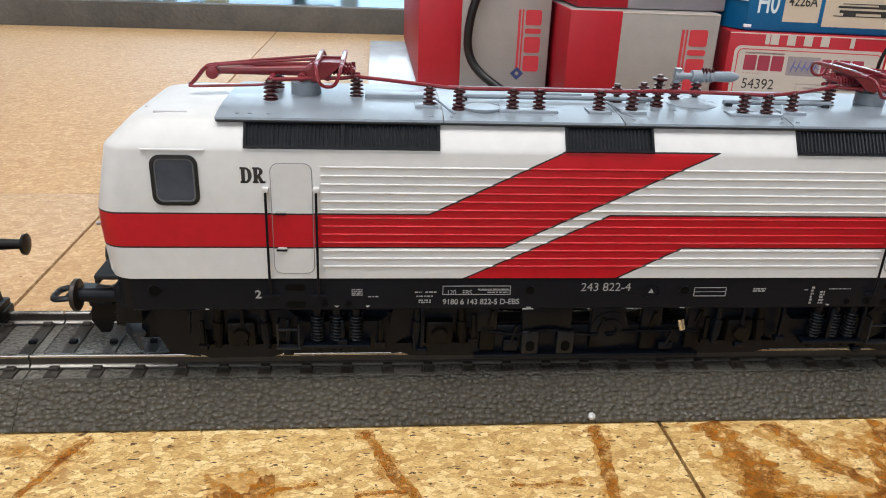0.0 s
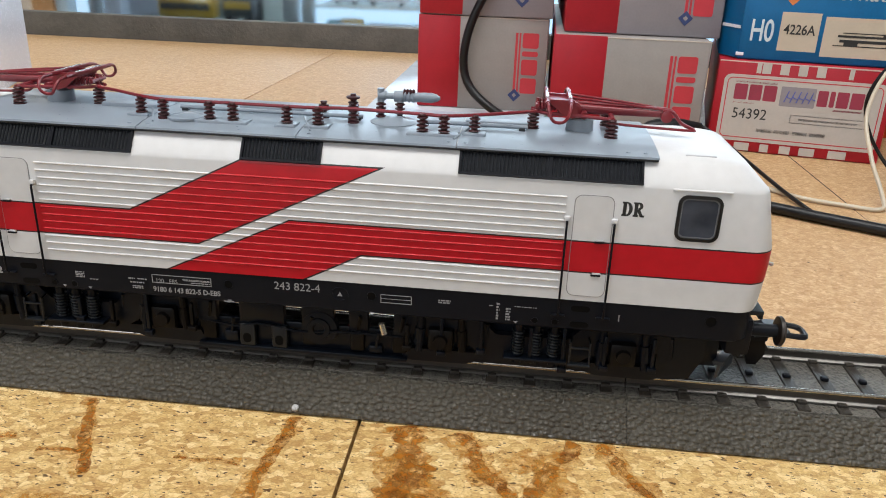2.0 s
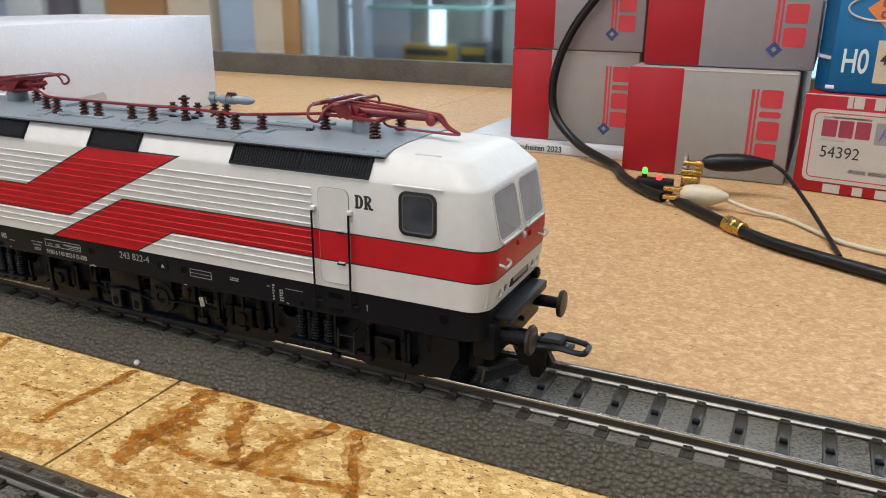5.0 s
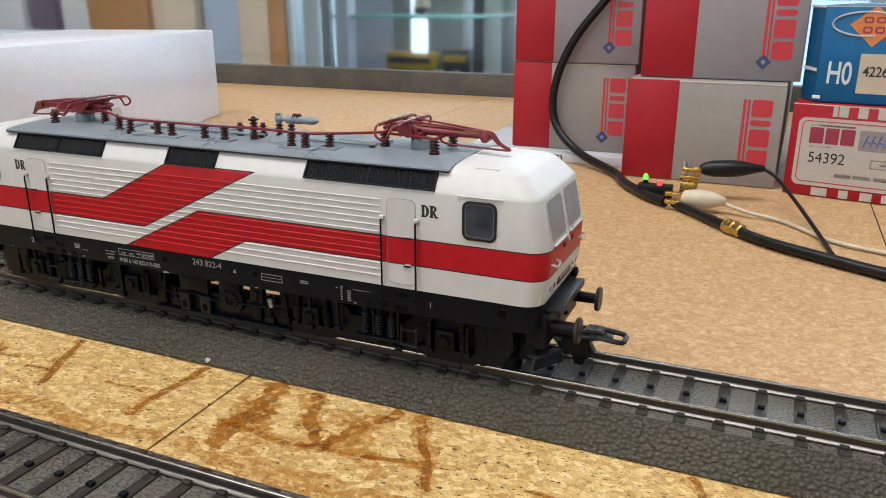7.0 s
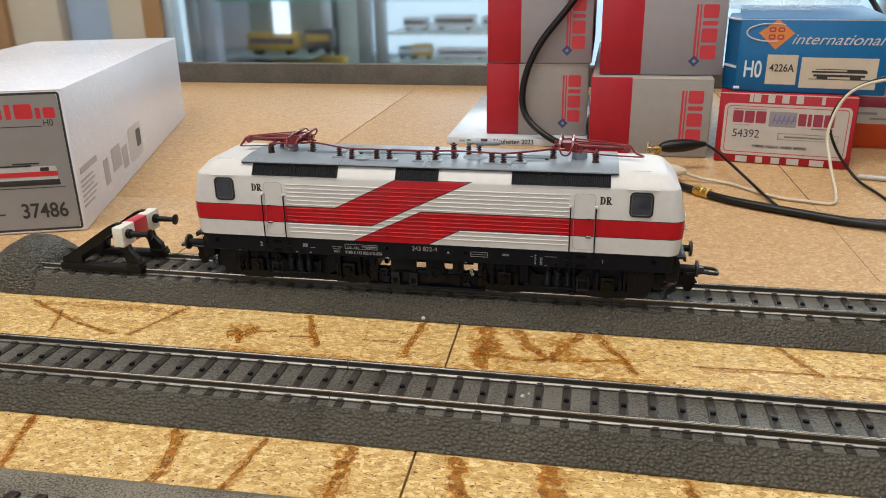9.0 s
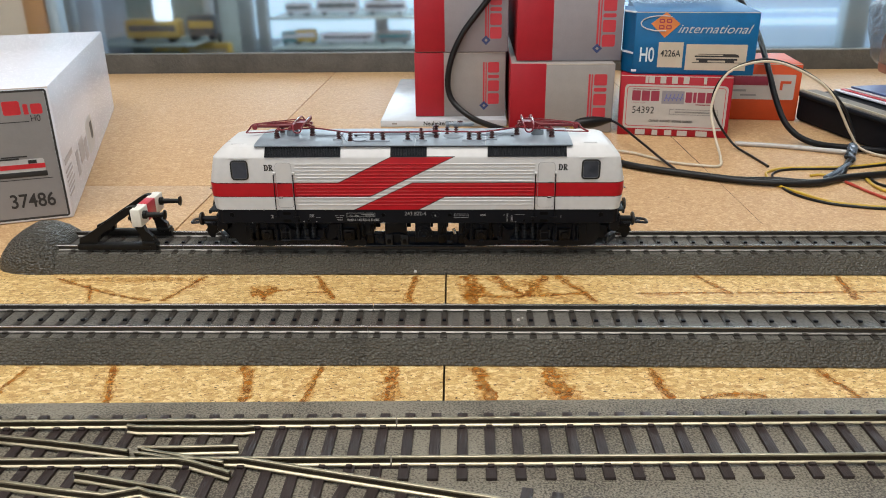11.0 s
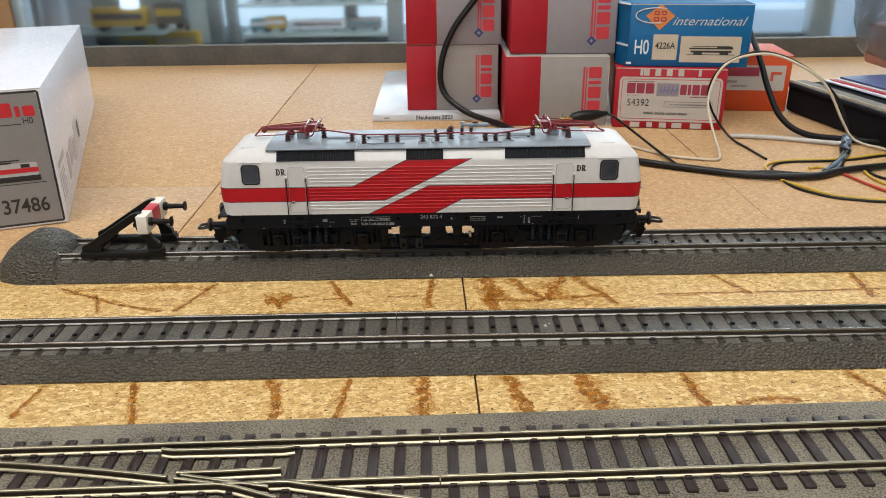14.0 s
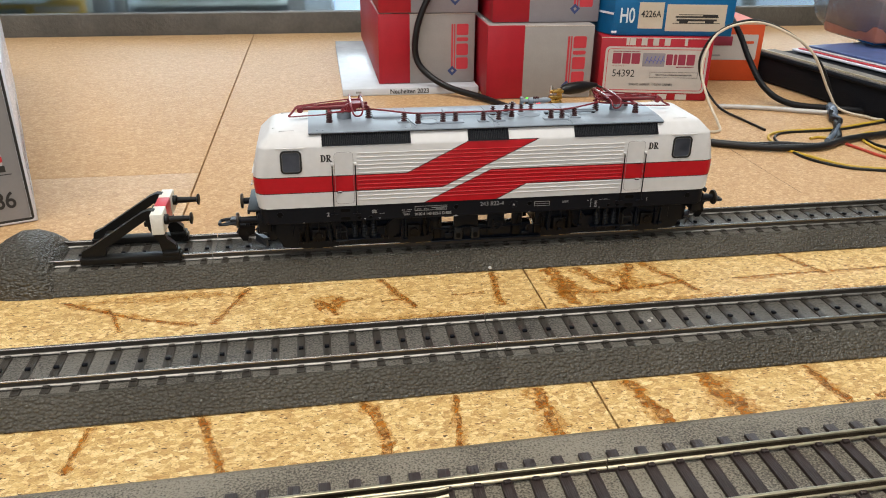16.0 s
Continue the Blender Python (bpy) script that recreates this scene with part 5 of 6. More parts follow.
for px in [-1.0 - 7.15 * k for k in range(54)] + [6.3 + 7.61 * k for k in range(52)]:
    ends = (14.8, -14.8)
    if px < -12:
        ends = (14.8, min(-14.8, diverging(px) - 17.5 - straight(px, 0) - 6.5)) if px > -175 else ends
    lo_, hi_ = straight(px, ends[1]), straight(px, ends[0])
    slp = M().box(-1.45, 1.45, lo_, hi_, 5.6, 7.15, 0.2)
    for q in (8.75, -8.75):
        slp.box(-0.9, 0.9, straight(px, q) - 2.0, straight(px, q) - 0.95, 7.0, 7.9, 0.15).box(-0.9, 0.9, straight(px, q) + 0.95, straight(px, q) + 2.0, 7.0, 7.9, 0.15)
    o = part("sleeper", slp, BROWNSLEEPER, turnout)
    o.location = (px * MM, 0, 0)
for k in range(30):
    px = -8 + 7.4 * k
    t = math.atan2(diverging(px + 1) - diverging(px - 1), 2)
    o = part("sleeper", M().box(-1.45, 1.45, -32 + 8.75 + (8.5 if px < 30 else 0), -3.0 + 8.75 - (3 if px < 30 else 0), 5.6, 7.12, 0.2), BROWNSLEEPER, turnout)
    o.matrix_local = Matrix.Translation((px * MM, diverging(px) * MM, 0)) @ Matrix.Rotation(t, 4, "Z") @ Matrix.Translation((0, 0.0025 if px >= 30 else -0.0025, 0))

for x0, x1, q in ((-1.0, 6.3, 8.75), (-1.0, 6.3, -8.75), (-8.2, -1.0, -8.75), (6.3, 13.9, 8.75)):
    part("tie_bar", M().box(x0, x1, straight(x0, q) - 0.9, straight(x0, q) + 0.9, 5.8, 7.0, 0.15), BROWNSLEEPER, turnout)

# ---- glue streaks on the pale board ----
# each: start, middle and end on the board, and the width
GLUE_WEST = [((-157, -24), (-130, -38), (-107, -46.5), 1.6), ((-91, -21), (-96, -33), (-102, -47), 1.8), ((-67, -40), (-61.5, -37.5), (-57, -36.5), 8), ((-58, -36.8), (-54, -36), (-50, -35.5), 1.0), ((-62, -38), (-61, -42), (-60, -46), 2),
             ((-42.5, -20.5), (-38, -31), (-32, -44), 2.6), ((0.5, -20.5), (0.3, -31), (-1.5, -47), 2.6), ((-139, -31), (-135, -40), (-132, -48), 1.2), ((-44, -38.5), (-39, -38), (-34, -38.5), 1.0),
             ((-18, -37), (-12, -36.5), (-5, -37), 0.8)]
GLUE_EAST = [((23.5, -20), (25, -33), (25, -50), 7), ((33.5, -21), (40, -32), (46, -41), 4), ((57, -20.5), (52, -30), (47, -42), 4), ((62, -20), (68, -33), (75, -46), 2.6),
             ((20, -40), (46, -41.5), (72, -37), 1.8), ((92, -38), (134, -37.5), (197, -36), 1.3), ((121, -20), (126, -29), (131, -39), 2.2), ((181, -20.5), (180, -33), (178, -44), 3),
             ((215, -21), (219, -33), (224, -46), 2.4), ((240, -36), (262, -38), (300, -37), 1.2)]
GLUE_FRONT_WEST = [((-129, -99), (-130, -108), (-131, -118), 1.6), ((-99.5, -97.8), (-96, -109), (-91, -124), 2.2), ((-54.5, -97.8), (-49, -110), (-49.5, -123), 3.4), ((-27, -97.8), (-28, -109), (-29, -122), 1.9),
                   ((-2.3, -97.8), (-2.5, -108), (-1.5, -121), 4.2), ((27, -97.8), (28, -107), (31, -120), 4.6)]
GLUE_FRONT_EAST = [((50.5, -97.8), (52, -108), (55.5, -119.5), 7), ((84, -97.8), (85.5, -108), (87.5, -119), 3), ((97, -116.5), (107, -114), (118, -115), 2.2), ((141, -97.8), (143, -107), (147, -116), 2.2),
                   ((176, -97.8), (180, -107), (184, -118), 2.6), ((-170, -98), (-166, -108), (-160, -122), 2.4)]
rnd = random.Random(3)


def smear(a, b, c, w, z, wild):
    """A ragged ribbon through three points."""
    left, right = [], []
    n = 44
    for k in range(n + 1):
        u = k / n
        p = a * (1 - u) * (1 - u) + 2 * u * (1 - u) * (2 * b - (a + c) / 2) + c * u * u
        t = ((2 * b - (a + c) / 2 - a) * (1 - u) + (c - 2 * b + (a + c) / 2) * u).normalized()
        nn = Vector((-t.y, t.x, 0))
        ww = w * (0.40 + wild * noise.noise(Vector((u * 5, w, a.x * 0.1))) + wild * 0.7 * noise.noise(Vector((u * 17, w, a.x * 0.3))) + rnd.uniform(-0.05, 0.05)) * (0.35 if k in (0, n) else 1)
        shift = nn * (w * 0.28 + 0.4) * (noise.noise(Vector((u * 3.5, w * 2, a.x * 0.1 + 7))) + 0.4 * noise.noise(Vector((u * 12, w * 2, a.x * 0.1 + 3))))
        left.append(p + shift + nn * ww)
        right.append(p + shift - nn * ww)
    return M().add([(*p[:2], z) for q in zip(left, right) for p in q], [(2 * k, 2 * k + 1, 2 * k + 3, 2 * k + 2) for k in range(n)])


for i, (*pts, w) in enumerate(GLUE_WEST + GLUE_EAST + GLUE_FRONT_WEST + GLUE_FRONT_EAST):
    a, b, c = [Vector((x, y, 0)) for x, y in pts]
    board = near_boards[0] if (a.x + c.x) / 2 < 15 else near_boards[1]
    z = 0.045 + 0.0012 * (i % 11)
    part("glue_streak", smear(a, b, c, w, z, 0.2), GLUE, board, "brown dried glue streak")
    part("glue_halo", smear(a, b, c, w * 1.5 + 0.8, z - 0.014, 0.3), GLUEHALO, board, "thin orange stain round the glue")
WASH = [((-70, -51.5), (-20, -53), (13, -52), 7), ((17, -51), (60, -53), (110, -52), 9), ((120, -52), (170, -53), (235, -52), 8), ((18, -28), (28, -38), (34, -50), 9), ((44, -27), (54, -36), (64, -46), 8), ((-150, -26), (-120, -25), (-90, -26), 5)]
for i, (*pts, w) in enumerate(WASH):
    a, b, c = [Vector((x, y, 0)) for x, y in pts]
    part("glue_wash", smear(a, b, c, w, 0.024 + 0.001 * i, 0.3), GLUEHALO, near_boards[0] if a.x < 15 else near_boards[1], "faint orange glue wash on the chipboard")
m = M()
for k in range(90):
    x, y = rnd.uniform(-160, 230), rnd.choice((rnd.uniform(-56, -22), rnd.uniform(-118, -99)))
    r = rnd.uniform(0.15, 0.5)
    m.add([(x + r * (1.6 if j % 2 else 1) * math.cos(j), y + r * 0.6 * math.sin(j), 0.045) for j in range(6)], [tuple(range(6))])
tagged(part("dark_flecks", m, GAP, near_boards[0]), "tiny dark flecks in the chipboard", "", "", "stuff")
for x, y, w in ((41.4, -76.2, 0.55), (172.1, 7.4, 0.6), (173.4, 5.6, 0.35), (43.0, -74.6, 0.35)):
    bit = thing("pale_crumb", "tiny pale crumb lying between the rails", "crumb", (x, y, 6.97), 40 * x, "crumbs on the tracks")
    part("crumb_body", M().lathe((0, 0, -0.05), (0.1, 0.15, 1), [(0, 0.5 * w), (0.3 * w, 1.2 * w), (0.8 * w, 0.9 * w), (1.2 * w, 0.2 * w)], 7), CREAMWHITE, bit)
crumb = thing("white_crumb", "tiny white crumb on the ballast shoulder", "crumb", (0.1, -19.5, 1.6))
part("crumb_body", M().lathe((0, 0, -0.5), (0.2, -0.5, 1), [(0, 0.2), (0.4, 0.75), (0.9, 0.7), (1.3, 0.2)], 9), WHITEPRINT, crumb)


# ---- boxes ----
def carton(name, label, w, d, h, at, turn, material, group=""):
    """A folded card box, its front face at local y = 0."""
    t = thing(name, label, "box", at, turn, group)
    r = random.Random(int(at[0] * 7 + at[2]))
    m = M().box(0, w, 0, d, 0, h, 0.8)
    m.v = [(x + r.uniform(-0.18, 0.18), y + r.uniform(-0.15, 0.15), z) for x, y, z in m.v]
    part("carton", m, material, t)
    part("lid_edge", M().box(0.4, w - 0.4, -0.12, 0.3, h - 0.9, h - 0.35, 0.1), EDGECARD, t, "worn paper edge")
    return t


def print_on(t, name, x0, x1, z0, z1, material, label="", r=0.0, up=0.0):
    """A flat printed patch on the front of a box."""
    pl = rrect(x0, x1, z0, z1, min(r, (x1 - x0) / 2.01, (z1 - z0) / 2.01), 4) if r else [(x0, z0), (x1, z0), (x1, z1), (x0, z1)]
    return part(name, M().prism(pl, "y", -0.14 - up, 0.3), material, t, label)


def ring_on(t, name, x0, x1, z0, z1, r, th, material, up=0.05, label=""):
    o, i = rrect(x0, x1, z0, z1, r), rrect(x0 + th, x1 - th, z0 + th, z1 - th, max(r - th, 0.2))
    return part(name, M().loft([[(x, y, z) for x, z in q] for q, y in ((o, 0.1), (o, -0.14 - up), (i, -0.14 - up), (i, 0.1))], caps=False), material, t, label)


PK = "red and grey printed model train box in a stack"


def red_grey_box(w, d, h, at, turn, face, red=0.322):
    t = carton("model_train_box", PK, w, d, h, at, turn, face, "red and grey boxes")
    part("red_panel", M().box(-0.25, w * red, -0.25, d - 0.5, 0.35, h - 0.1, 0.5), REDCARD, t, "red printed side of the box")
    k = h / 51.4
    print_on(t, "maker_stripe", w * 0.752, w * 0.770, 8 * k, 43.5 * k, REDSOFT)
    print_on(t, "maker_stripe", w * 0.780, w * 0.793, 8 * k, 43.5 * k, REDSOFT)
    z = 43.5 * k
    for hh, wide in ((8.2, 1), (2.8, 1), (8.6, 1), (8.6, 1)):
        print_on(t, "maker_block", w * 0.806, w * 0.93, z - hh * k, z, REDSOFT, "plain red printed block", 1.2)
        z -= (hh + 1.7) * k
    c = (w * 0.765, 9.0 * k)
    part("maker_diamond", M().prism([(c[0] - 3.6, c[1]), (c[0], c[1] - 3.6), (c[0] + 3.6, c[1]), (c[0], c[1] + 3.6)], "y", -0.2, 0.2), NAVY, t, "small dark blue diamond")
    part("maker_diamond", M().prism([(c[0] - 1.3, c[1]), (c[0], c[1] - 1.3), (c[0] + 1.3, c[1]), (c[0], c[1] + 1.3)], "y", -0.26, 0.2), GREYCARD, t)
    return t


red_grey_box(70.8, 205, 50.2, (-18.2, 283, 5.3), 0.3, GREYCARD)
red_grey_box(71.6, 205, 50.6, (-17.6, 282.5, 55.7), -0.4, LILACCARD)
red_grey_box(76.0, 235, 51.3, (55.0, 249, 0.2), -1.2, GREYCARD, 0.343)
red_grey_box(76.6, 235, 51.6, (59.8, 258, 51.9), -0.8, LILACCARD, 0.34)

hob = carton("striped_border_box", "white box with red striped border and printed label", 78, 140, 44, (134.5, 242, 0.2), -11, REDCARD)
print_on(hob, "white_field", 3.6, 75.5, 5.2, 37.4, CREAMWHITE, "off-white printed field", 3.0)
ring_on(hob, "field_line", 5.2, 74, 6.8, 36, 2.4, 0.45, REDSOFT)
for x0, x1 in ((4, 17), (20, 24), (28, 32), (36, 40), (44, 48), (58, 60)):
    print_on(hob, "border_gap", x0 if x0 > 5 else 17.5, x1 if x0 > 5 else 19.6, 38.4, 43.4, CREAMWHITE)
for x0, x1 in ((13, 20), (25, 29), (34, 39), (43, 50), (56, 64)):
    print_on(hob, "border_gap", x0, x1, 0.6, 4.4, CREAMWHITE)
for x0, x1, z0, z1 in ((9, 15, 25.5, 33), (15.8, 21.5, 25.5, 33), (22.3, 28.2, 25.5, 33), (46.5, 51, 25, 32.5), (51.8, 54, 25, 32.5), (54.8, 60, 25, 32.5), (60.8, 66.5, 25, 32.5)):
    print_on(hob, "maker_block", x0, x1, z0, z1, MAROON, "plain dark red printed block", 0.6, 0.05)
print_on(hob, "maker_stripe", 9, 28, 33.6, 34.4, MAROON)
print_on(hob, "maker_stripe", 9, 19, 23.6, 24.4, MAROON)
print_on(hob, "maker_stripe", 54, 66.5, 23.2, 24.0, MAROON)
patch = print_on(hob, "pen_patch", 30, 45.6, 23.8, 33.2, LILACCARD, "pale patch with blue pen strokes", 0.5, 0.05)
for k in range(5):
    part("pen_stroke", M().tube([(32 + 2.7 * k, -0.3, 25.8), (33.6 + 2.7 * k, -0.3, 31.2), (33.0 + 2.7 * k, -0.3, 28.5), (34.9 + 2.7 * k, -0.3, 27.6)], 0.22, 5, 3), PENBLUE, patch)
lettering("article_number", "54392", 7.2, BLACKPRINT, hob, (17.5, -0.22, 18.6), (90, 0, 0), "grey article number", 0.9)
for x0, x1, z0, z1 in ((36, 70, 19.6, 20.1), (36, 70, 15.9, 16.4), (36, 36.5, 16, 20), (69.5, 70, 16, 20), (40, 66, 17.4, 18.4)):
    print_on(hob, "picture_line", x0, x1, z0, z1, LABELGREY)
for k, (x0, x1) in enumerate(((22, 29), (30, 37), (38.5, 45), (46, 53))):
    print_on(hob, "small_print", x0, x1, 10.2, 12.0, LABELGREY)

blue = carton("blue_printed_box", "blue printed model box with cream picture label", 84, 150, 43.6, (142.3, 244, 44.4), -9, BLUECARD)
part("side_flap", M().prism([(0.2, 0.1), (-7.2, 15), (-6.0, 60), (0.2, 60)], "z", 0.4, 43.0), BLUECARD, blue, "bulged blue side flap")
part("worn_flap", M().box(-0.5, 3.2, -0.3, 5, 1.5, 3.2, 0.4), WHITECARD, blue, "torn white paper edge")
part("worn_flap", M().prism([(-0.4, 0.0), (-7.6, 14.6), (-7.2, 15.4), (0.2, 0.6)], "z", 14.0, 15.4), WHITECARD, blue)
part("worn_flap", M().prism([(-0.4, -0.2), (-7.8, 14.8), (-7.0, 15.6), (0.4, 0.8)], "z", 42.4, 43.4), WHITECARD, blue)
part("badge", M().prism([(11, 35.2), (21, 25.6), (31, 35.2), (21, 44.0 - 0.8)], "y", -0.22, 0.2), ORANGEPRINT, blue, "orange diamond badge")
for x0, x1, z0, z1 in ((16.5, 20.3, 35.8, 38.6), (21.4, 25.2, 35.8, 38.6), (16.5, 20.3, 31.4, 34.4), (21.4, 25.2, 31.4, 34.4)):
    ring_on(blue, "badge_mark", x0, x1, z0, z1, 0.9, 0.8, MAROON, 0.12)
part("oval_line", M().tube([(18 + 14 * math.cos(t), -0.25, 35.5 + 5.2 * math.sin(t)) for t in [radians(60 + 9 * k) for k in range(26)]], 0.42, 6), WHITEPRINT, blue, "thin white oval line")
lettering("blue_box_word", "international", 8.6, WHITEPRINT, blue, (53.8, -0.25, 31.6), (90, 0, 0), "white slanted word", 1.12, "CENTER", 0.42)
lettering("scale_letters", "H0", 14.0, PALEBLUE, blue, (9.6, -0.25, 13.2), (90, 0, 0), "pale scale letters", 0.62, "CENTER", 0.0, 0.03, 0.2)
lab = print_on(blue, "article_label", 17.4, 34.6, 5.0, 22.6, CREAM, "cream article label", 0, 0.05)
lettering("article_number", "4226A", 6.3, BLACKPRINT, blue, (26, -0.3, 14.6), (90, 0, 0), "", 0.82, "CENTER", 0.0, 0.03, 0.1)
pic = print_on(blue, "picture_label", 36.6, 78.0, 3.4, 21.4, CREAM, "cream label with a wagon drawing", 0, 0.05)
for x0, x1, z0, z1 in ((43, 73, 12.6, 13.6), (41.5, 74.5, 8.6, 9.0), (44, 72, 10.3, 11.6), (46, 52, 9.0, 10.3), (64, 70, 9.0, 10.3), (62, 72.5, 13.6, 14.6), (45, 71, 14.4, 14.8)):
    part("drawing_line", M().box(x0, x1, -0.32, -0.1, z0, z1), BLACKPRINT, pic)

orange = carton("orange_box", "orange model box with pale picture label", 70, 62, 44.4, (213, 294, 0.2), -8, ORANGE)
lab = print_on(orange, "label", 3, 66, 16.5, 36, CREAMWHITE, "pale label with a dark red wagon", 1.0)
part("wagon_picture", M().box(12, 46, -0.3, 0, 27.5, 34.5, 0.1), MAROON, lab)
for x0, x1, z0, z1 in ((16, 30, 22.5, 24.2), (26, 38, 19.2, 20.6), (55, 63, 29, 31), (55, 57, 24, 29)):
    part("small_print", M().box(x0, x1, -0.3, 0, z0, z1), LABELGREY if x0 < 50 else ORANGE, lab)

a = radians(19.7)
white = carton("white_loco_box", "large white glossy locomotive box with grey printed end", 112, 310, 70, (-188 - 112 * math.cos(a), 56 - 112 * math.sin(a), 0.2), 19.7, WHITECARD)
for v in white.children[0].data.vertices:
    v.co.z *= 1 - 0.045 * max(0.0, v.co.y) / 0.31
end = print_on(white, "end_label", 2.2, 109.6, 2.4, 67.6, LABELGREY, "grey printed end with red maker blocks", 1.0)
ring_on(white, "label_border", 1.0, 110.8, 1.3, 68.7, 1.5, 1.1, BLACKPRINT, 0.02)
for k, (x0, x1) in enumerate(((52, 61), (62.5, 70), (71.5, 76), (77.5, 84), (85.5, 88), (89.5, 97.5), (98.8, 101), (102.2, 107.5))):
    hh = 63.4 if k in (4, 5) else 61.6
    if x1 - x0 > 4:
        print_on(white, "maker_block", x0, x1, 56.4, hh, REDBRIGHT, "plain red printed block", 1.0, 0.05)
    else:
        print_on(white, "maker_block", x0, x1, 56.4, hh, REDBRIGHT, "plain red printed block", 0.4, 0.05)
lettering("scale_letters", "H0", 4.6, BLACKPRINT, white, (103.6, -0.25, 54.2), (90, 0, 0), "", 0.85)
print_on(white, "rule_line", 20, 100.5, 52.6, 53.0, BLACKPRINT, "", 0, 0.05)
print_on(white, "rule_line", 6, 106, 22.8, 23.2, BLACKPRINT, "", 0, 0.05)
pic = print_on(white, "loco_picture", 46, 103.5, 26.8, 33.6, WHITEPRINT, "printed picture of a white and red locomotive", 1.2, 0.05)
part("picture_band", M().box(44, 103.6, -0.34, 0, 28.6, 31.0), REDBRIGHT, pic)
part("picture_wheels", M().box(46, 104, -0.33, 0, 24.2, 27.0, 0.3), BLACKPRINT, pic)
part("picture_roof", M().box(50, 92, -0.33, 0, 33.6, 34.4).box(62, 78, -0.33, 0, 34.8, 35.4).box(84, 96, -0.33, 0, 34.8, 35.4), BLACKPRINT, pic)
part("picture_window", M().box(96, 100, -0.36, 0, 31.2, 33.0), BLACKPRINT, pic)
lettering("article_number", "37486", 10.4, BLACKPRINT, white, (94.4, -0.3, 11.2), (90, 0, 0), "black article number", 0.84, "CENTER", 0.0, 0.03, 0.16)
print_on(white, "small_print", 62, 76, 9.8, 10.6, BLACKPRINT, "", 0, 0.05)
for y0, y1, z0, z1 in ((6, 36, 27, 30), (4, 26, 23, 24), (4, 28, 20.5, 21.5), (4, 24, 18, 19), (4, 30, 15.5, 16.5), (4, 26, 13, 14), (4, 22, 10.5, 11.5), (46, 56, 10, 24), (64, 84, 13, 26), (88, 100, 9, 22)):
    part("side_print", M().box(111.9, 112.14, y0, y1, z0, z1), SIDEPRINT, white)
part("side_badge", M().prism(rrect(106, 142, 8, 29, 4), "x", 111.9, 112.14), WHITEPRINT, white)
part("side_badge", M().prism(rrect(126, 138, 14, 25, 2), "x", 111.9, 112.2), BLACKPRINT, white)

cat = thing("catalogue", "white catalogue lying flat under the red and grey boxes", "catalogue", (-45.4, 270, 0.2))
part("pages", M().box(0.6, 98, 0.5, 196, 0.5, 4.4, 0.2), CREAMWHITE, cat)
part("cover", M().box(0, 99, 0, 197, 4.4, 5.0, 0.25).box(0, 99, 0, 197, 0, 0.6, 0.25).box(0, 99, -0.2, 0.6, 0, 5.0, 0.25), CATCOVER, cat, "pale glossy cover")
lettering("spine_words", "Neuheiten 2023", 4.6, BLACKPRINT, cat, (48, -0.35, 2.5), (90, 0, 0), "grey spine words", 0.95, "CENTER", 0.0, 0.03, 0.1)
part("spine_mark", M().box(9, 13, -0.35, 0, 1.8, 3.2, 0.2), LABELGREY, cat)


# ---- cables and clips ----
def cable(name, label, pts, r, material, n=16):
    t = thing(name, label, "cable", pts[0])
    part("wire" if r < 1.3 else "sheath", M().tube([Vector(p) - Vector(pts[0]) for p in pts], r, n, 6), material, t)
    return t


BK = "thick black cable lying on the board"
cable("cable", "thick black cable hanging in front of the boxes", [(104, 276, 193), (72.5, 277.5, 142), (40.4, 277.5, 97.5), (18.2, 277.5, 68.5), (8.4, 277, 42.8), (10, 276.5, 21.2), (27, 266, 7.6), (52, 243, 2.8), (62, 221, 2.6), (76, 200, 2.6), (86, 190, 2.8)], 2.3, CABLE)
cable("cable", BK, [(90, 189, 3), (95, 184, 2.6), (112, 163.6, 2.6), (128, 146, 2.6), (146, 134, 2.6), (170, 120.6, 2.6), (184, 113.5, 2.6), (202, 108.5, 2.6), (225, 108, 2.6), (247, 119, 2.6), (278, 127, 2.6), (330, 138, 2.6), (430, 150, 2.6)], 2.05, CABLE)
cable("cable", BK, [(112, 167.6, 1.8), (128, 149.8, 1.8), (146, 138, 1.8), (170, 125, 1.8), (186, 118.5, 1.8), (205, 118, 1.7), (226, 112.6, 1.7), (246, 124, 1.7), (262, 150, 2.2), (276, 172, 2.4)], 1.7, CABLE)
cable("cable", "thick dark grey cable rising behind the boxes", [(240, 520, 150), (255, 430, 108), (262, 395, 88), (262, 340, 66), (249, 268, 45), (247, 240, 27), (250, 219, 11), (262, 205, 2.7), (284, 188, 2.7), (320, 176, 2.7), (420, 168, 2.7)], 2.1, CABLEGREY)
cable("tube", "grey translucent plastic tube lying on the board", [(210, 206, 1.8), (226, 202, 1.8), (243.5, 196, 1.8), (262, 187, 1.8), (275, 179.5, 2.2)], 1.6, TUBEGREY)
cable("wire", "thin cream wire looping up over the board", [(109, 189, 5.5), (121, 187, 2.5), (135.6, 182.3, 1.2), (153, 160.5, 1.2), (170, 152, 1.2), (182, 149.7, 1.2), (186, 160, 4), (186.3, 178, 15), (186.5, 192, 32), (197.5, 199, 52), (221.8, 200, 58.9), (243.5, 196, 53.2), (262.6, 190, 40), (278, 186, 14), (286, 183, 3.5), (297, 170, 1.4), (312, 158, 1.2), (420, 120, 1.2)], 0.85, WIRECREAM, 12)
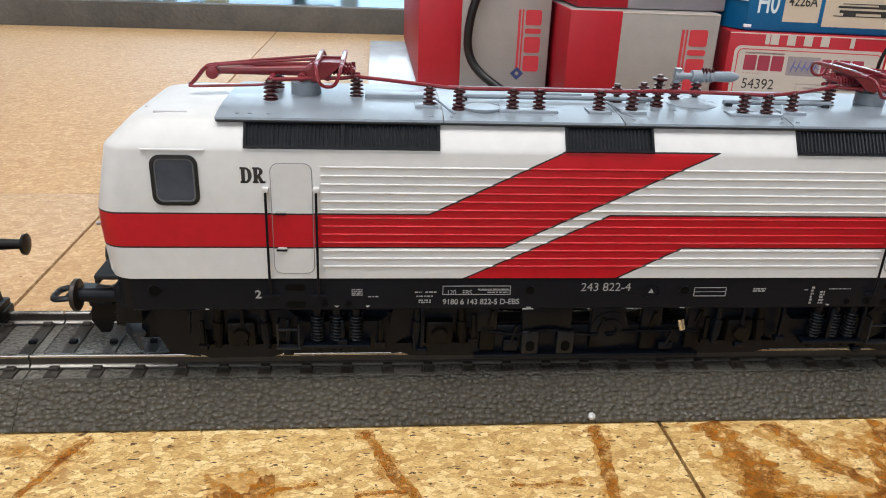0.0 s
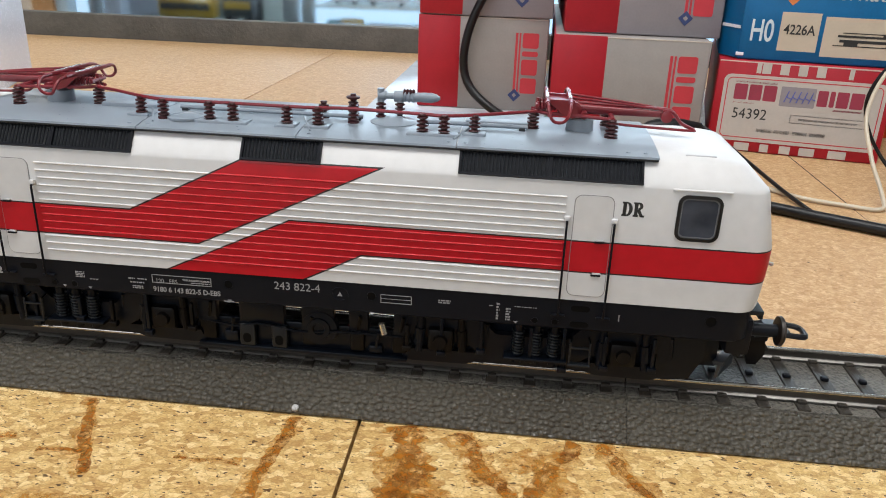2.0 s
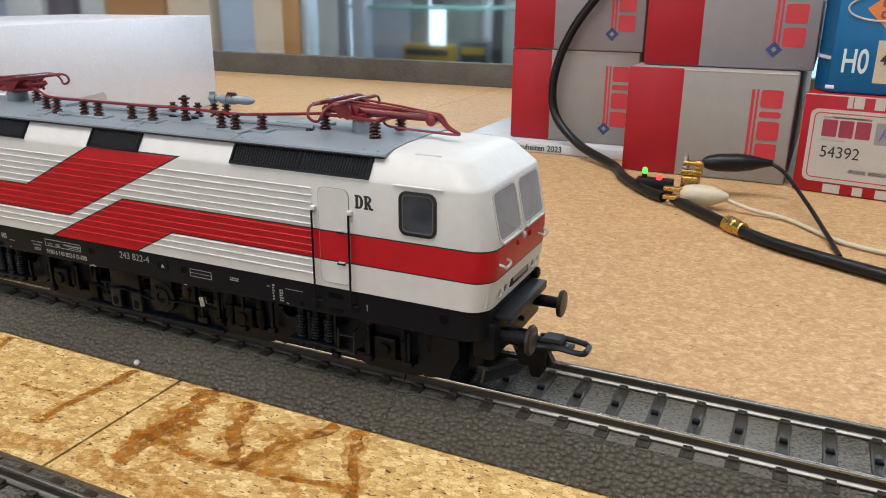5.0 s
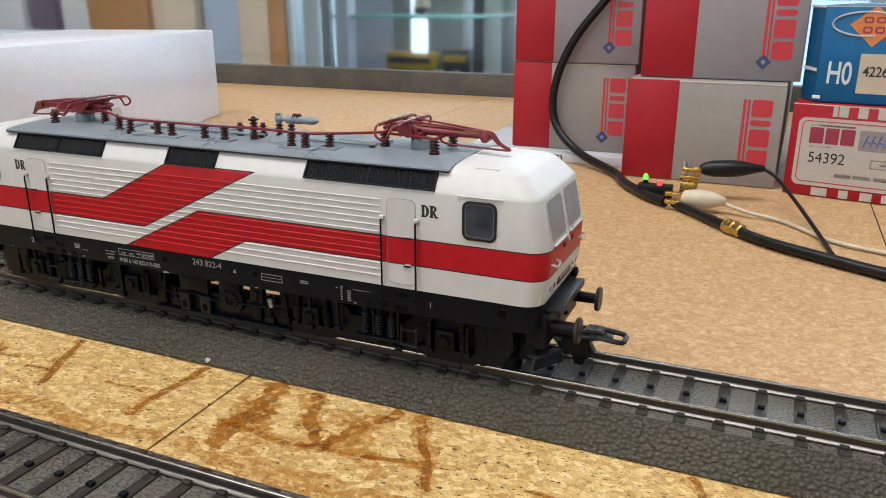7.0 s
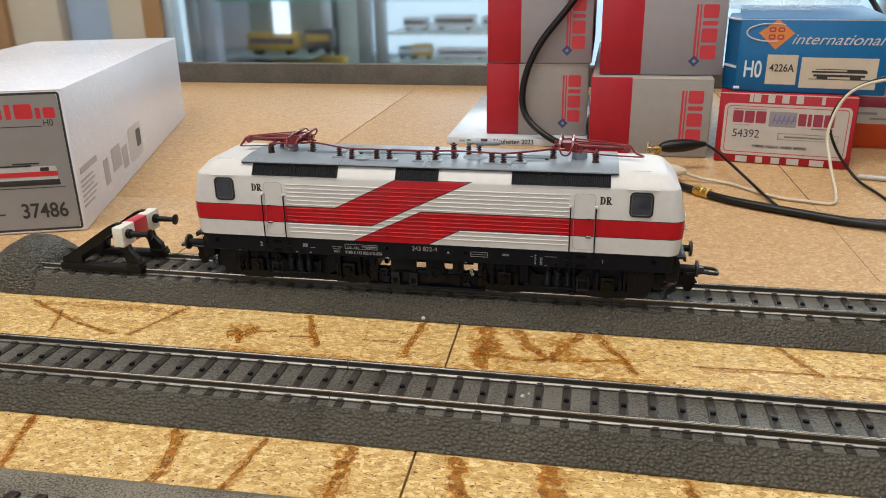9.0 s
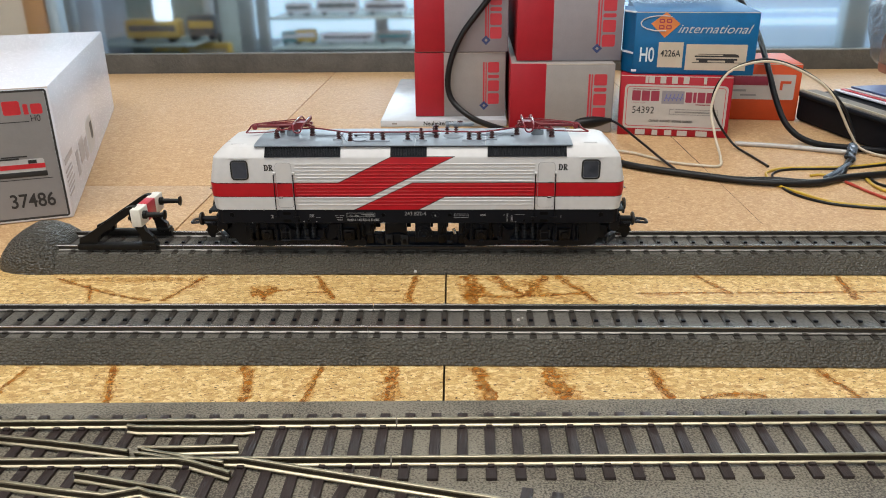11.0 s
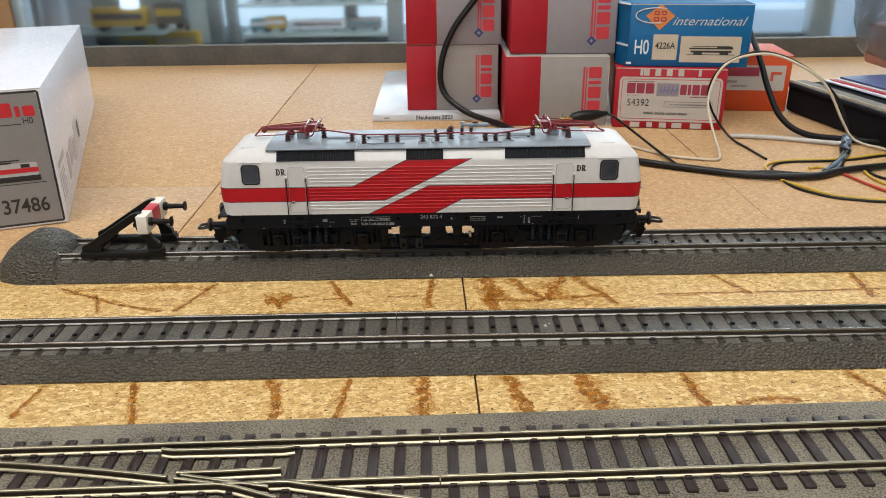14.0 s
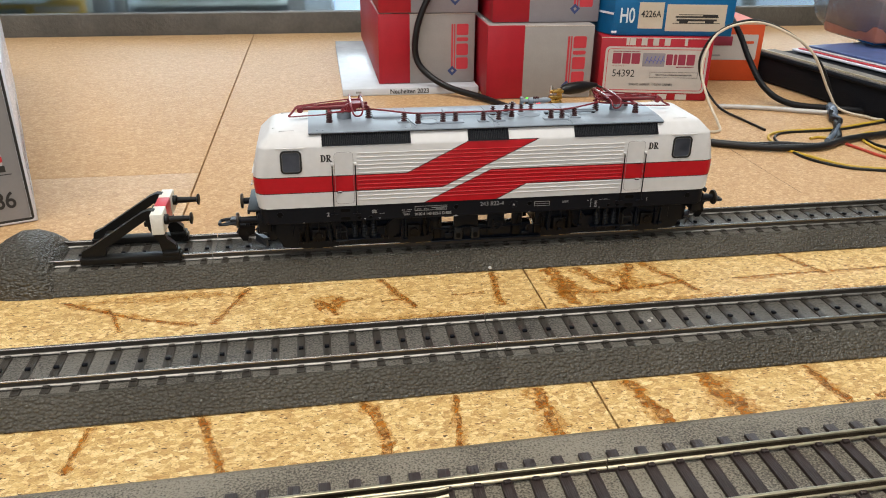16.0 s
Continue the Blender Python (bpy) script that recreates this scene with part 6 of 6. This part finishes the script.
cable("wire", "thin black wire looping up beside the cream wire", [(213, 149.5, 1.0), (211, 175, 1.0), (206, 197, 3.5), (195, 204, 19), (190, 203, 36), (199, 202, 52.5), (222, 202, 60), (248, 198, 52), (271, 194, 34), (282, 190, 14), (283, 187, 4)], 0.8, CABLE, 12)
cable("wire", "thin black wire from the clip down to the board", [(124, 220, 16), (131, 215, 13), (141, 190, 7), (149, 162, 2.5), (153, 142, 1.2)], 0.85, CABLE, 12)
cable("wire", "thin yellow wire lying on the board", [(300, 64, 0.9), (250, 68.5, 0.9), (232, 73, 0.9), (219.6, 80, 0.9), (210, 96, 0.9), (203, 112, 0.9), (204, 126, 0.9), (209, 138, 0.9), (224, 145.6, 0.9), (260, 147.6, 0.9), (297, 159, 0.9), (400, 190, 0.9)], 0.85, WIREYELLOW, 12)
cable("wire", "thin black wire beside the yellow wire", [(300, 61, 0.8), (250, 66, 0.8), (231, 70.5, 0.8), (217, 78, 0.8), (206, 96, 0.8), (207, 123, 0.8), (212, 136, 0.8), (225, 143.2, 0.8), (260, 145, 0.8), (297, 156, 0.8), (400, 186, 0.8)], 0.75, CABLE, 12)
cable("wire", "curled yellow wire lying on the board", [(320, 84, 0.9), (290, 84, 0.9), (268, 88, 0.9), (259.5, 100, 0.9), (260, 118, 0.9), (266, 131, 0.9), (277, 136.5, 0.9), (290, 132, 0.9), (320, 120, 0.9)], 0.85, WIREYELLOW, 12)
cable("wire", "curled dark wire lying on the board", [(320, 94, 0.9), (292, 95, 0.9), (272, 100, 0.9), (263, 112, 0.9), (266, 126, 0.9), (276, 132, 0.9), (288, 128.5, 0.9), (320, 116, 0.9)], 0.8, CABLE, 12)
cable("wire", "thin red wire lying on the board", [(246, 116, 0.9), (248, 107, 0.9), (251, 93, 0.9), (257, 80, 0.9), (275, 68, 0.9), (320, 56, 0.9)], 0.85, WIRERED, 12)
cable("wire", "short yellow wire end lying on the board", [(231, 129, 0.9), (237, 131, 0.9), (243, 128.5, 0.9)], 0.85, WIREYELLOW, 12)
fer = thing("cable_ferrule", "grey-blue cable clamp holding several wires", "cable clamp", (280, 184, 3.2))
part("clamp", M().lathe((3, 4, 0.6), (-0.45, -0.88, -0.05), [(0, 1.5), (0.4, 3.3), (9, 3.4), (10, 2.4), (11.5, 2.4), (12, 3.0), (17, 2.9), (18, 1.6)], 14), CLAMP, fer)
part("twisted_wire", M().tube([(-4, -11, 0.2), (-9, -18, 0.6), (-11, -27, 0.3), (-18, -36, -0.4), (-30, -50, -1), (-44, -64, -1.2)], 1.7, 8, 5), CLAMP, fer)
part("twisted_wire", M().tube([(-6, -10, 1.2), (-12, -20, -0.2), (-13, -30, 0.9), (-22, -40, -0.6), (-38, -58, -1)], 1.5, 8, 5), CABLEGREY, fer)

clip = thing("black_crocodile_clip", "black crocodile clip with brass jaws", "clip", (96, 210, 4))
part("sleeve", M().lathe((2, 1, 11), (0.94, 0.3, 0.02), [(0, 1.8), (2, 3.0), (6, 3.9), (14, 4.1), (20, 3.4), (25, 2.2), (29, 1.4)], 16), CABLE, clip, "black rubber sleeve")
part("jaw", M().box(-6, 3, -1.8, 1.8, 9.4, 11.4, 0.5).box(-6.5, 2.5, -1.6, 1.6, 5.2, 7.6, 0.5).box(-1, 2, -1.5, 1.5, 5, 12, 0.4), BRASS, clip, "brass clip jaws")
part("bare_tip", M().cyl((-5, 0, 8), (-5, 0.5, 14), 1.5, 1.0), SILVER, clip)
part("terminal", M().box(-6, 1.5, -4, 4, -3.6, 5, 0.6), BRASS, clip)
wclip = thing("cream_crocodile_clip", "cream crocodile clip beside the black one", "clip", (92, 187, 5.5))
part("sleeve", M().lathe((1, 0, 0.5), (0.99, 0.1, 0), [(0, 2.2), (2, 3.8), (7, 4.4), (12, 4.2), (16, 2.8), (19, 1.4)], 16), WIRECREAM, wclip, "cream rubber sleeve")
part("jaw", M().box(-6, 2, -1.6, 1.6, 1.2, 3.0, 0.5).box(-6, 2, -1.6, 1.6, -2.4, -0.6, 0.5), BRASS, wclip, "brass clip jaws")
plug = thing("brass_plug", "small brass plug on the black cable", "plug", (119, 155.5, 2.8))
part("plug_body", M().lathe((-4.5, 5.5, 0), (0.66, -0.75, 0), [(0, 2.6), (0.4, 3.2), (5.5, 3.2), (6, 2.8), (9.5, 2.9), (10, 2.5)], 14), BRASS, plug)
leds = thing("indicator_lights", "two tiny lit indicator lights, green and red", "indicator light", (78, 206, 0.3))
part("carrier", M().box(-7, 9, -2.5, 3.5, 0, 6.5, 0.5).cyl((-4, 1.5, 6), (-4, 1.5, 8.4), 1.2), CABLE, leds)
part("green_light", M().lathe((-4, 1.5, 8.2), (0, 0, 1), [(0, 1.2), (1.7, 1.2), (2.5, 0.8), (2.8, 0.25)], 14), GREENLED, leds, "lit green light")
part("red_light", M().lathe((3, -1, 6.2), (0, 0, 1), [(0, 1.3), (1.5, 1.3), (2.2, 0.9), (2.4, 0.3)], 14), REDLED, leds, "lit red light")

# ---- black case with bags at the far right ----
case = thing("black_case", "black padded fabric case with a zip along its rim", "case", (284, 290, 0.2), -81.5)
m = M().box(0, 150, 0, 260, 0, 22, 3.0)
part("case_body", m, FABRIC, case)
part("rim_cord", M().tube([(2, -0.4, 21), (60, -1.0, 21), (148, -0.4, 21), (150.6, 10, 21), (150.4, 255, 21)], 1.7, 10, 4), FABRIC, case)
for k in range(52):
    part("zip_tooth", M().box(0, 1.5, 0.2, 2.8, 23.2, 24.4, 0.2), BRASSDULL, case).location = ((2 + 2.85 * k) * MM, 0, 0)
part("zip_tape", M().box(0, 150, -0.4, 15, 22.0, 23.4, 0.4), TAPEGREY, case, "grey-brown zip tape")
sheets = thing("printed_sheets", "white and red printed sheets lying on the case", "sheets", (309, 285, 23.6), -79)
part("white_sheet", M().box(0, 140, 0, 190, 0, 1.4, 0.3), WHITECARD, sheets)
part("red_sheet", M().box(3, 142, 3, 192, 1.5, 2.3, 0.3), REDSOFT, sheets, "red printed sheet")
part("pale_sheet", M().box(5, 130, 5.5, 190, 2.4, 3.0, 0.3), PALEPRINT, sheets)
part("blue_sheet", M().box(7, 120, 9, 190, 3.1, 4.6, 0.3), DULLBLUE, sheets, "dull blue printed sheet")


def bag(name, label, at, sx, sy, sz, material, seed, n=26):
    """A crumpled film bag."""
    t = thing(name, label, "bag", at)
    m = M()
    rings = []
    for i in range(n + 1):
        th = math.pi * i / n
        ring = []
        for j in range(n):
            ph = 2 * math.pi * j / n
            p = Vector((math.sin(th) * math.cos(ph), math.sin(th) * math.sin(ph), math.cos(th)))
            k = 1 + 0.15 * noise.noise(p * 1.7 + Vector((seed, 0, 0))) + 0.08 * abs(noise.noise(p * 5 + Vector((0, seed, 0))))
            q = p * k
            ring.append((sx * math.copysign(abs(q.x) ** 0.6, q.x), sy * math.copysign(abs(q.y) ** 0.6, q.y), max(-sz * 0.97, sz * math.copysign(abs(q.z) ** 0.7, q.z)) + sz))
        rings.append(ring)
    m.loft(rings, True, False)
    part("film", m, material, t, "", 60)
    return t


b1 = bag("film_bag", "cloudy grey plastic bag with packed parts on the case", (410, 302, 28.3), 62, 58, 36, GREYFILM, 3.1)
part("content", M().box(-52, 12, -44, 24, 3, 36, 5), TERRA, b1, "reddish brown packed parts")
part("content", M().box(-50, 10, -40, -20, 2, 12, 3), BLUECARD, b1, "blue packed parts")
wrap = bag("film_wrap", "crumpled clear film lying over the blue box", (180, 330, 89), 45, 50, 7, FILM, 5.5)

# ---- the shop room beyond the board ----
def wall(name, x0, x1, y0, y1, z0, z1, material=None, label="plain painted wall of the shop room"):
    return tagged(part(name, M().box(x0, x1, y0, y1, z0, z1), material or WALL), label, "wall", "", "structure")


wall("wall_north", -4000, 4000, 4000, 4100, -900, 1900)
wall("wall_south", -4000, 4000, -2700, -2600, -900, 1900)
wall("wall_west", -4100, -4000, -2600, 4000, -900, 1900)
wall("wall_east", 4000, 4100, -2600, 4000, -900, 1900)
wall("ceiling", -4000, 4000, -2600, 4000, 1900, 1950, None, "white painted ceiling")
wall("floor", -4000, 4000, -2600, 4000, -950, -900, SHOPFLOOR, "grey-brown shop floor")


def upright(name, label, x0, x1, y, d, z0, z1, material, c=4):
    t = thing(name, label, "post", ((x0 + x1) / 2, y, z0))
    part("post", M().box((x0 - x1) / 2, (x1 - x0) / 2, 0, d, 0, z1 - z0, c), material, t)
    return t


upright("shelf_end", "brown wooden shelf end panel", -1240, -1074, 1100, 40, -900, 700, BROWNWOOD)
upright("shelf_end", "light wooden shelf end panel", -1072, -962, 1110, 30, -900, 700, BEIGE)
upright("door_post", "blue-grey painted door post", -958, -852, 1130, 40, -900, 900, BLUEGREY)
upright("door_post", "beige wooden door post", -850, -777, 1100, 40, -900, 900, BEIGE)
upright("door_post", "narrow brown wooden door post", -775, -735, 1090, 40, -900, 900, BROWNWOOD)
upright("door_post", "narrow grey-green metal post", -733, -712, 1090, 30, -900, 900, ALU)

# open shelf at the left with boxes
shelf = thing("side_shelf", "pale shelf with dark boxes", "shelf", (-1700, 1150, -900))
for z in (760, 900, 1060, 1240):
    part("shelf_board", M().box(-420, 440, 0, 300, z, z + 20, 3), WHITECARD, shelf)
part("shelf_back", M().box(-430, 450, 300, 320, 0, 1700, 3), LILACCARD, shelf)
rnd = random.Random(21)
for z in (781, 921, 1081):
    x = -380
    while x < 400:
        w = rnd.uniform(70, 150)
        t = thing("shelf_box", "dark boxed model on the pale shelf", "box", (-1700 + x, 1160, -900 + z), 0, "boxes on the side shelf")
        part("carton", M().box(0, w, 0, 160, 0, rnd.uniform(60, 100), 3), rnd.choice((PLUM, PALEPRINT, LILACCARD, BLUEGREY)), t)
        x += w + rnd.uniform(15, 60)

# glass cabinets along the window side
cab = thing("glass_cabinet", "tall glass display cabinet with metal posts and lit shelves", "cabinet", (-700, 2400, -900))
for x0, x1, mt in ((-238, -172, ALU), (-170, -134, DARKFRAME), (-131, -66, PALECYAN), (-64, -18, ALU), (-2, 34, ALU), (545, 600, ALU)):
    part("post", M().box(x0, x1, 0, 50, 0, 1800, 4), mt, cab)
part("base", M().box(-300, 700, -10, 520, 0, 674, 5), DARKFRAME, cab, "dark cabinet base")
for z in (690, 790, 905, 1030):
    part("glass_shelf", M().box(36, 545, 20, 470, z, z + 9, 1), SHELFGLASS, cab)
rnd = random.Random(8)


def wagon(x, y, z, w, h, material, stripe):
    t = thing("shelf_model", "model vehicle on the glass shelf", "model vehicle", (x, y, z), 0, "models in the glass cabinet")
    part("body", M().box(0, w, 0, 50, h * 0.2, h, 5), material, t)
    part("window_band", M().box(w * 0.06, w * 0.94, -1, 0.5, h * 0.5, h * 0.78, 1), stripe, t)
    for k in (0.18, 0.82):
        part("wheelset", M().cyl((w * k, 4, h * 0.14), (w * k, 46, h * 0.14), h * 0.14), DARK, t)


for x, z, w, h, mt, st in ((-640, -200, 60, 45, TEAL, WHITECARD), (-592, -200, 74, 52, YELLOW, WHITECARD), (-500, -200, 190, 40, WHITECARD, PLUM), (-300, -200, 120, 44, LILACCARD, TEAL),
                           (-620, -100, 90, 44, WHITECARD, DARKFRAME), (-510, -100, 150, 52, WHITECARD, DARKFRAME), (-340, -100, 150, 46, WHITECARD, PLUM), (-600, 16, 140, 48, GREENGREY, WHITECARD), (-420, 16, 200, 50, WHITECARD, TEAL)):
    wagon(x, 2480, z, w, h, mt, st)

# a nearer glass cabinet with yellow models
near = thing("glass_cabinet", "glass display cabinet with yellow models and bright metal posts", "cabinet", (-850, 1480, -900))
part("post", M().box(-14, 22, 0, 40, 0, 1800, 4), ALUPALE, near)
part("post", M().box(-52, -34, 0, 30, 0, 1800, 3), ALU, near)
part("post", M().box(85, 111, 560, 590, 0, 1800, 4), ALU, near)
part("base", M().box(-60, 111, 0, 590, 0, 690, 4), DARKFRAME, near, "dark cabinet base")
part("back_panel", M().box(-330, 85, 575, 588, 690, 1800, 2), GREENGREY, near, "grey-green back panel")
part("side_panel", M().box(-330, -150, 560, 574, 690, 1800, 2), ALUPALE, near)
part("light_strip", M().box(22, 68, 340, 356, 845, 1500, 3), TUBELIGHT, near, "bright upright light strip")
for z in (690, 775):
    part("glass_shelf", M().box(-180, 120, 340, 560, z, z + 7, 1), SHELFGLASS, near)
part("glass_shelf", M().box(-30, 330, 15, 300, 946, 953, 1), TEALGLASS, near, "glass shelf with a teal edge")
for x, y, z, w, h, mt, st in ((-930, 1860, -118, 150, 62, YELLOW, DARKFRAME), (-770, 1900, -118, 80, 70, DARKFRAME, YELLOW), (-910, 1980, -203, 90, 60, YELLOW, GREENGREY), (-815, 1990, -203, 130, 66, YELLOW, CREAM), (-760, 1700, 53, 26, 60, CREAM, CREAM)):
    wagon(x, y, z, w, h, mt, st)

# window front behind the cabinets
win = thing("window_1", "large shop window with grey metal frames", "window", (300, 3300, -900), 0, "", "structure")
for x0, x1 in ((-1500, -1440), (-700, -640), (100, 160), (900, 960), (1660, 1740), (2300, 2360)):
    part("window_frame", M().box(x0, x1, 0, 60, 500, 2400, 5), ALU, win)
part("window_frame", M().box(-1500, 2360, 0, 60, 440, 500, 5), DARKFRAME, win)
part("window_sill", M().box(-1500, 2360, -120, 60, 370, 435, 5), GREENGREY, win)
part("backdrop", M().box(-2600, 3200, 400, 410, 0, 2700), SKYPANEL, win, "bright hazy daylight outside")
# Added glowing panel and bars imitate dimmer and brighter bands of daylight.
part("outside_object", M().box(800, 2300, 360, 380, 480, 1000, 8), SKYSHADE, win, "glowing blue-grey panel for dimmer daylight outside")
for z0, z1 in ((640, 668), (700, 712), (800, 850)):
    part("outside_streak", M().box(800, 1620, 340, 350, z0, z1, 4), SKYPANEL, win, "glowing bar for a pale streak of daylight outside")
upright("window_post", "grey window post at the end of the room", 1180, 1250, 2150, 60, -900, 1000, ALU)
upright("window_rail", "dark low rail below the window", 860, 1180, 2170, 40, -250, -185, DARKFRAME)

# Added sheet across the whole room, there only to blur the background.
pane = tagged(part("window_pane", M().box(-3000, 3000, 640, 644, -880, 1880), BLURSHEET), "added clear sheet behind the board that blurs the room", "glass pane", "", "structure")
pane.visible_shadow = False
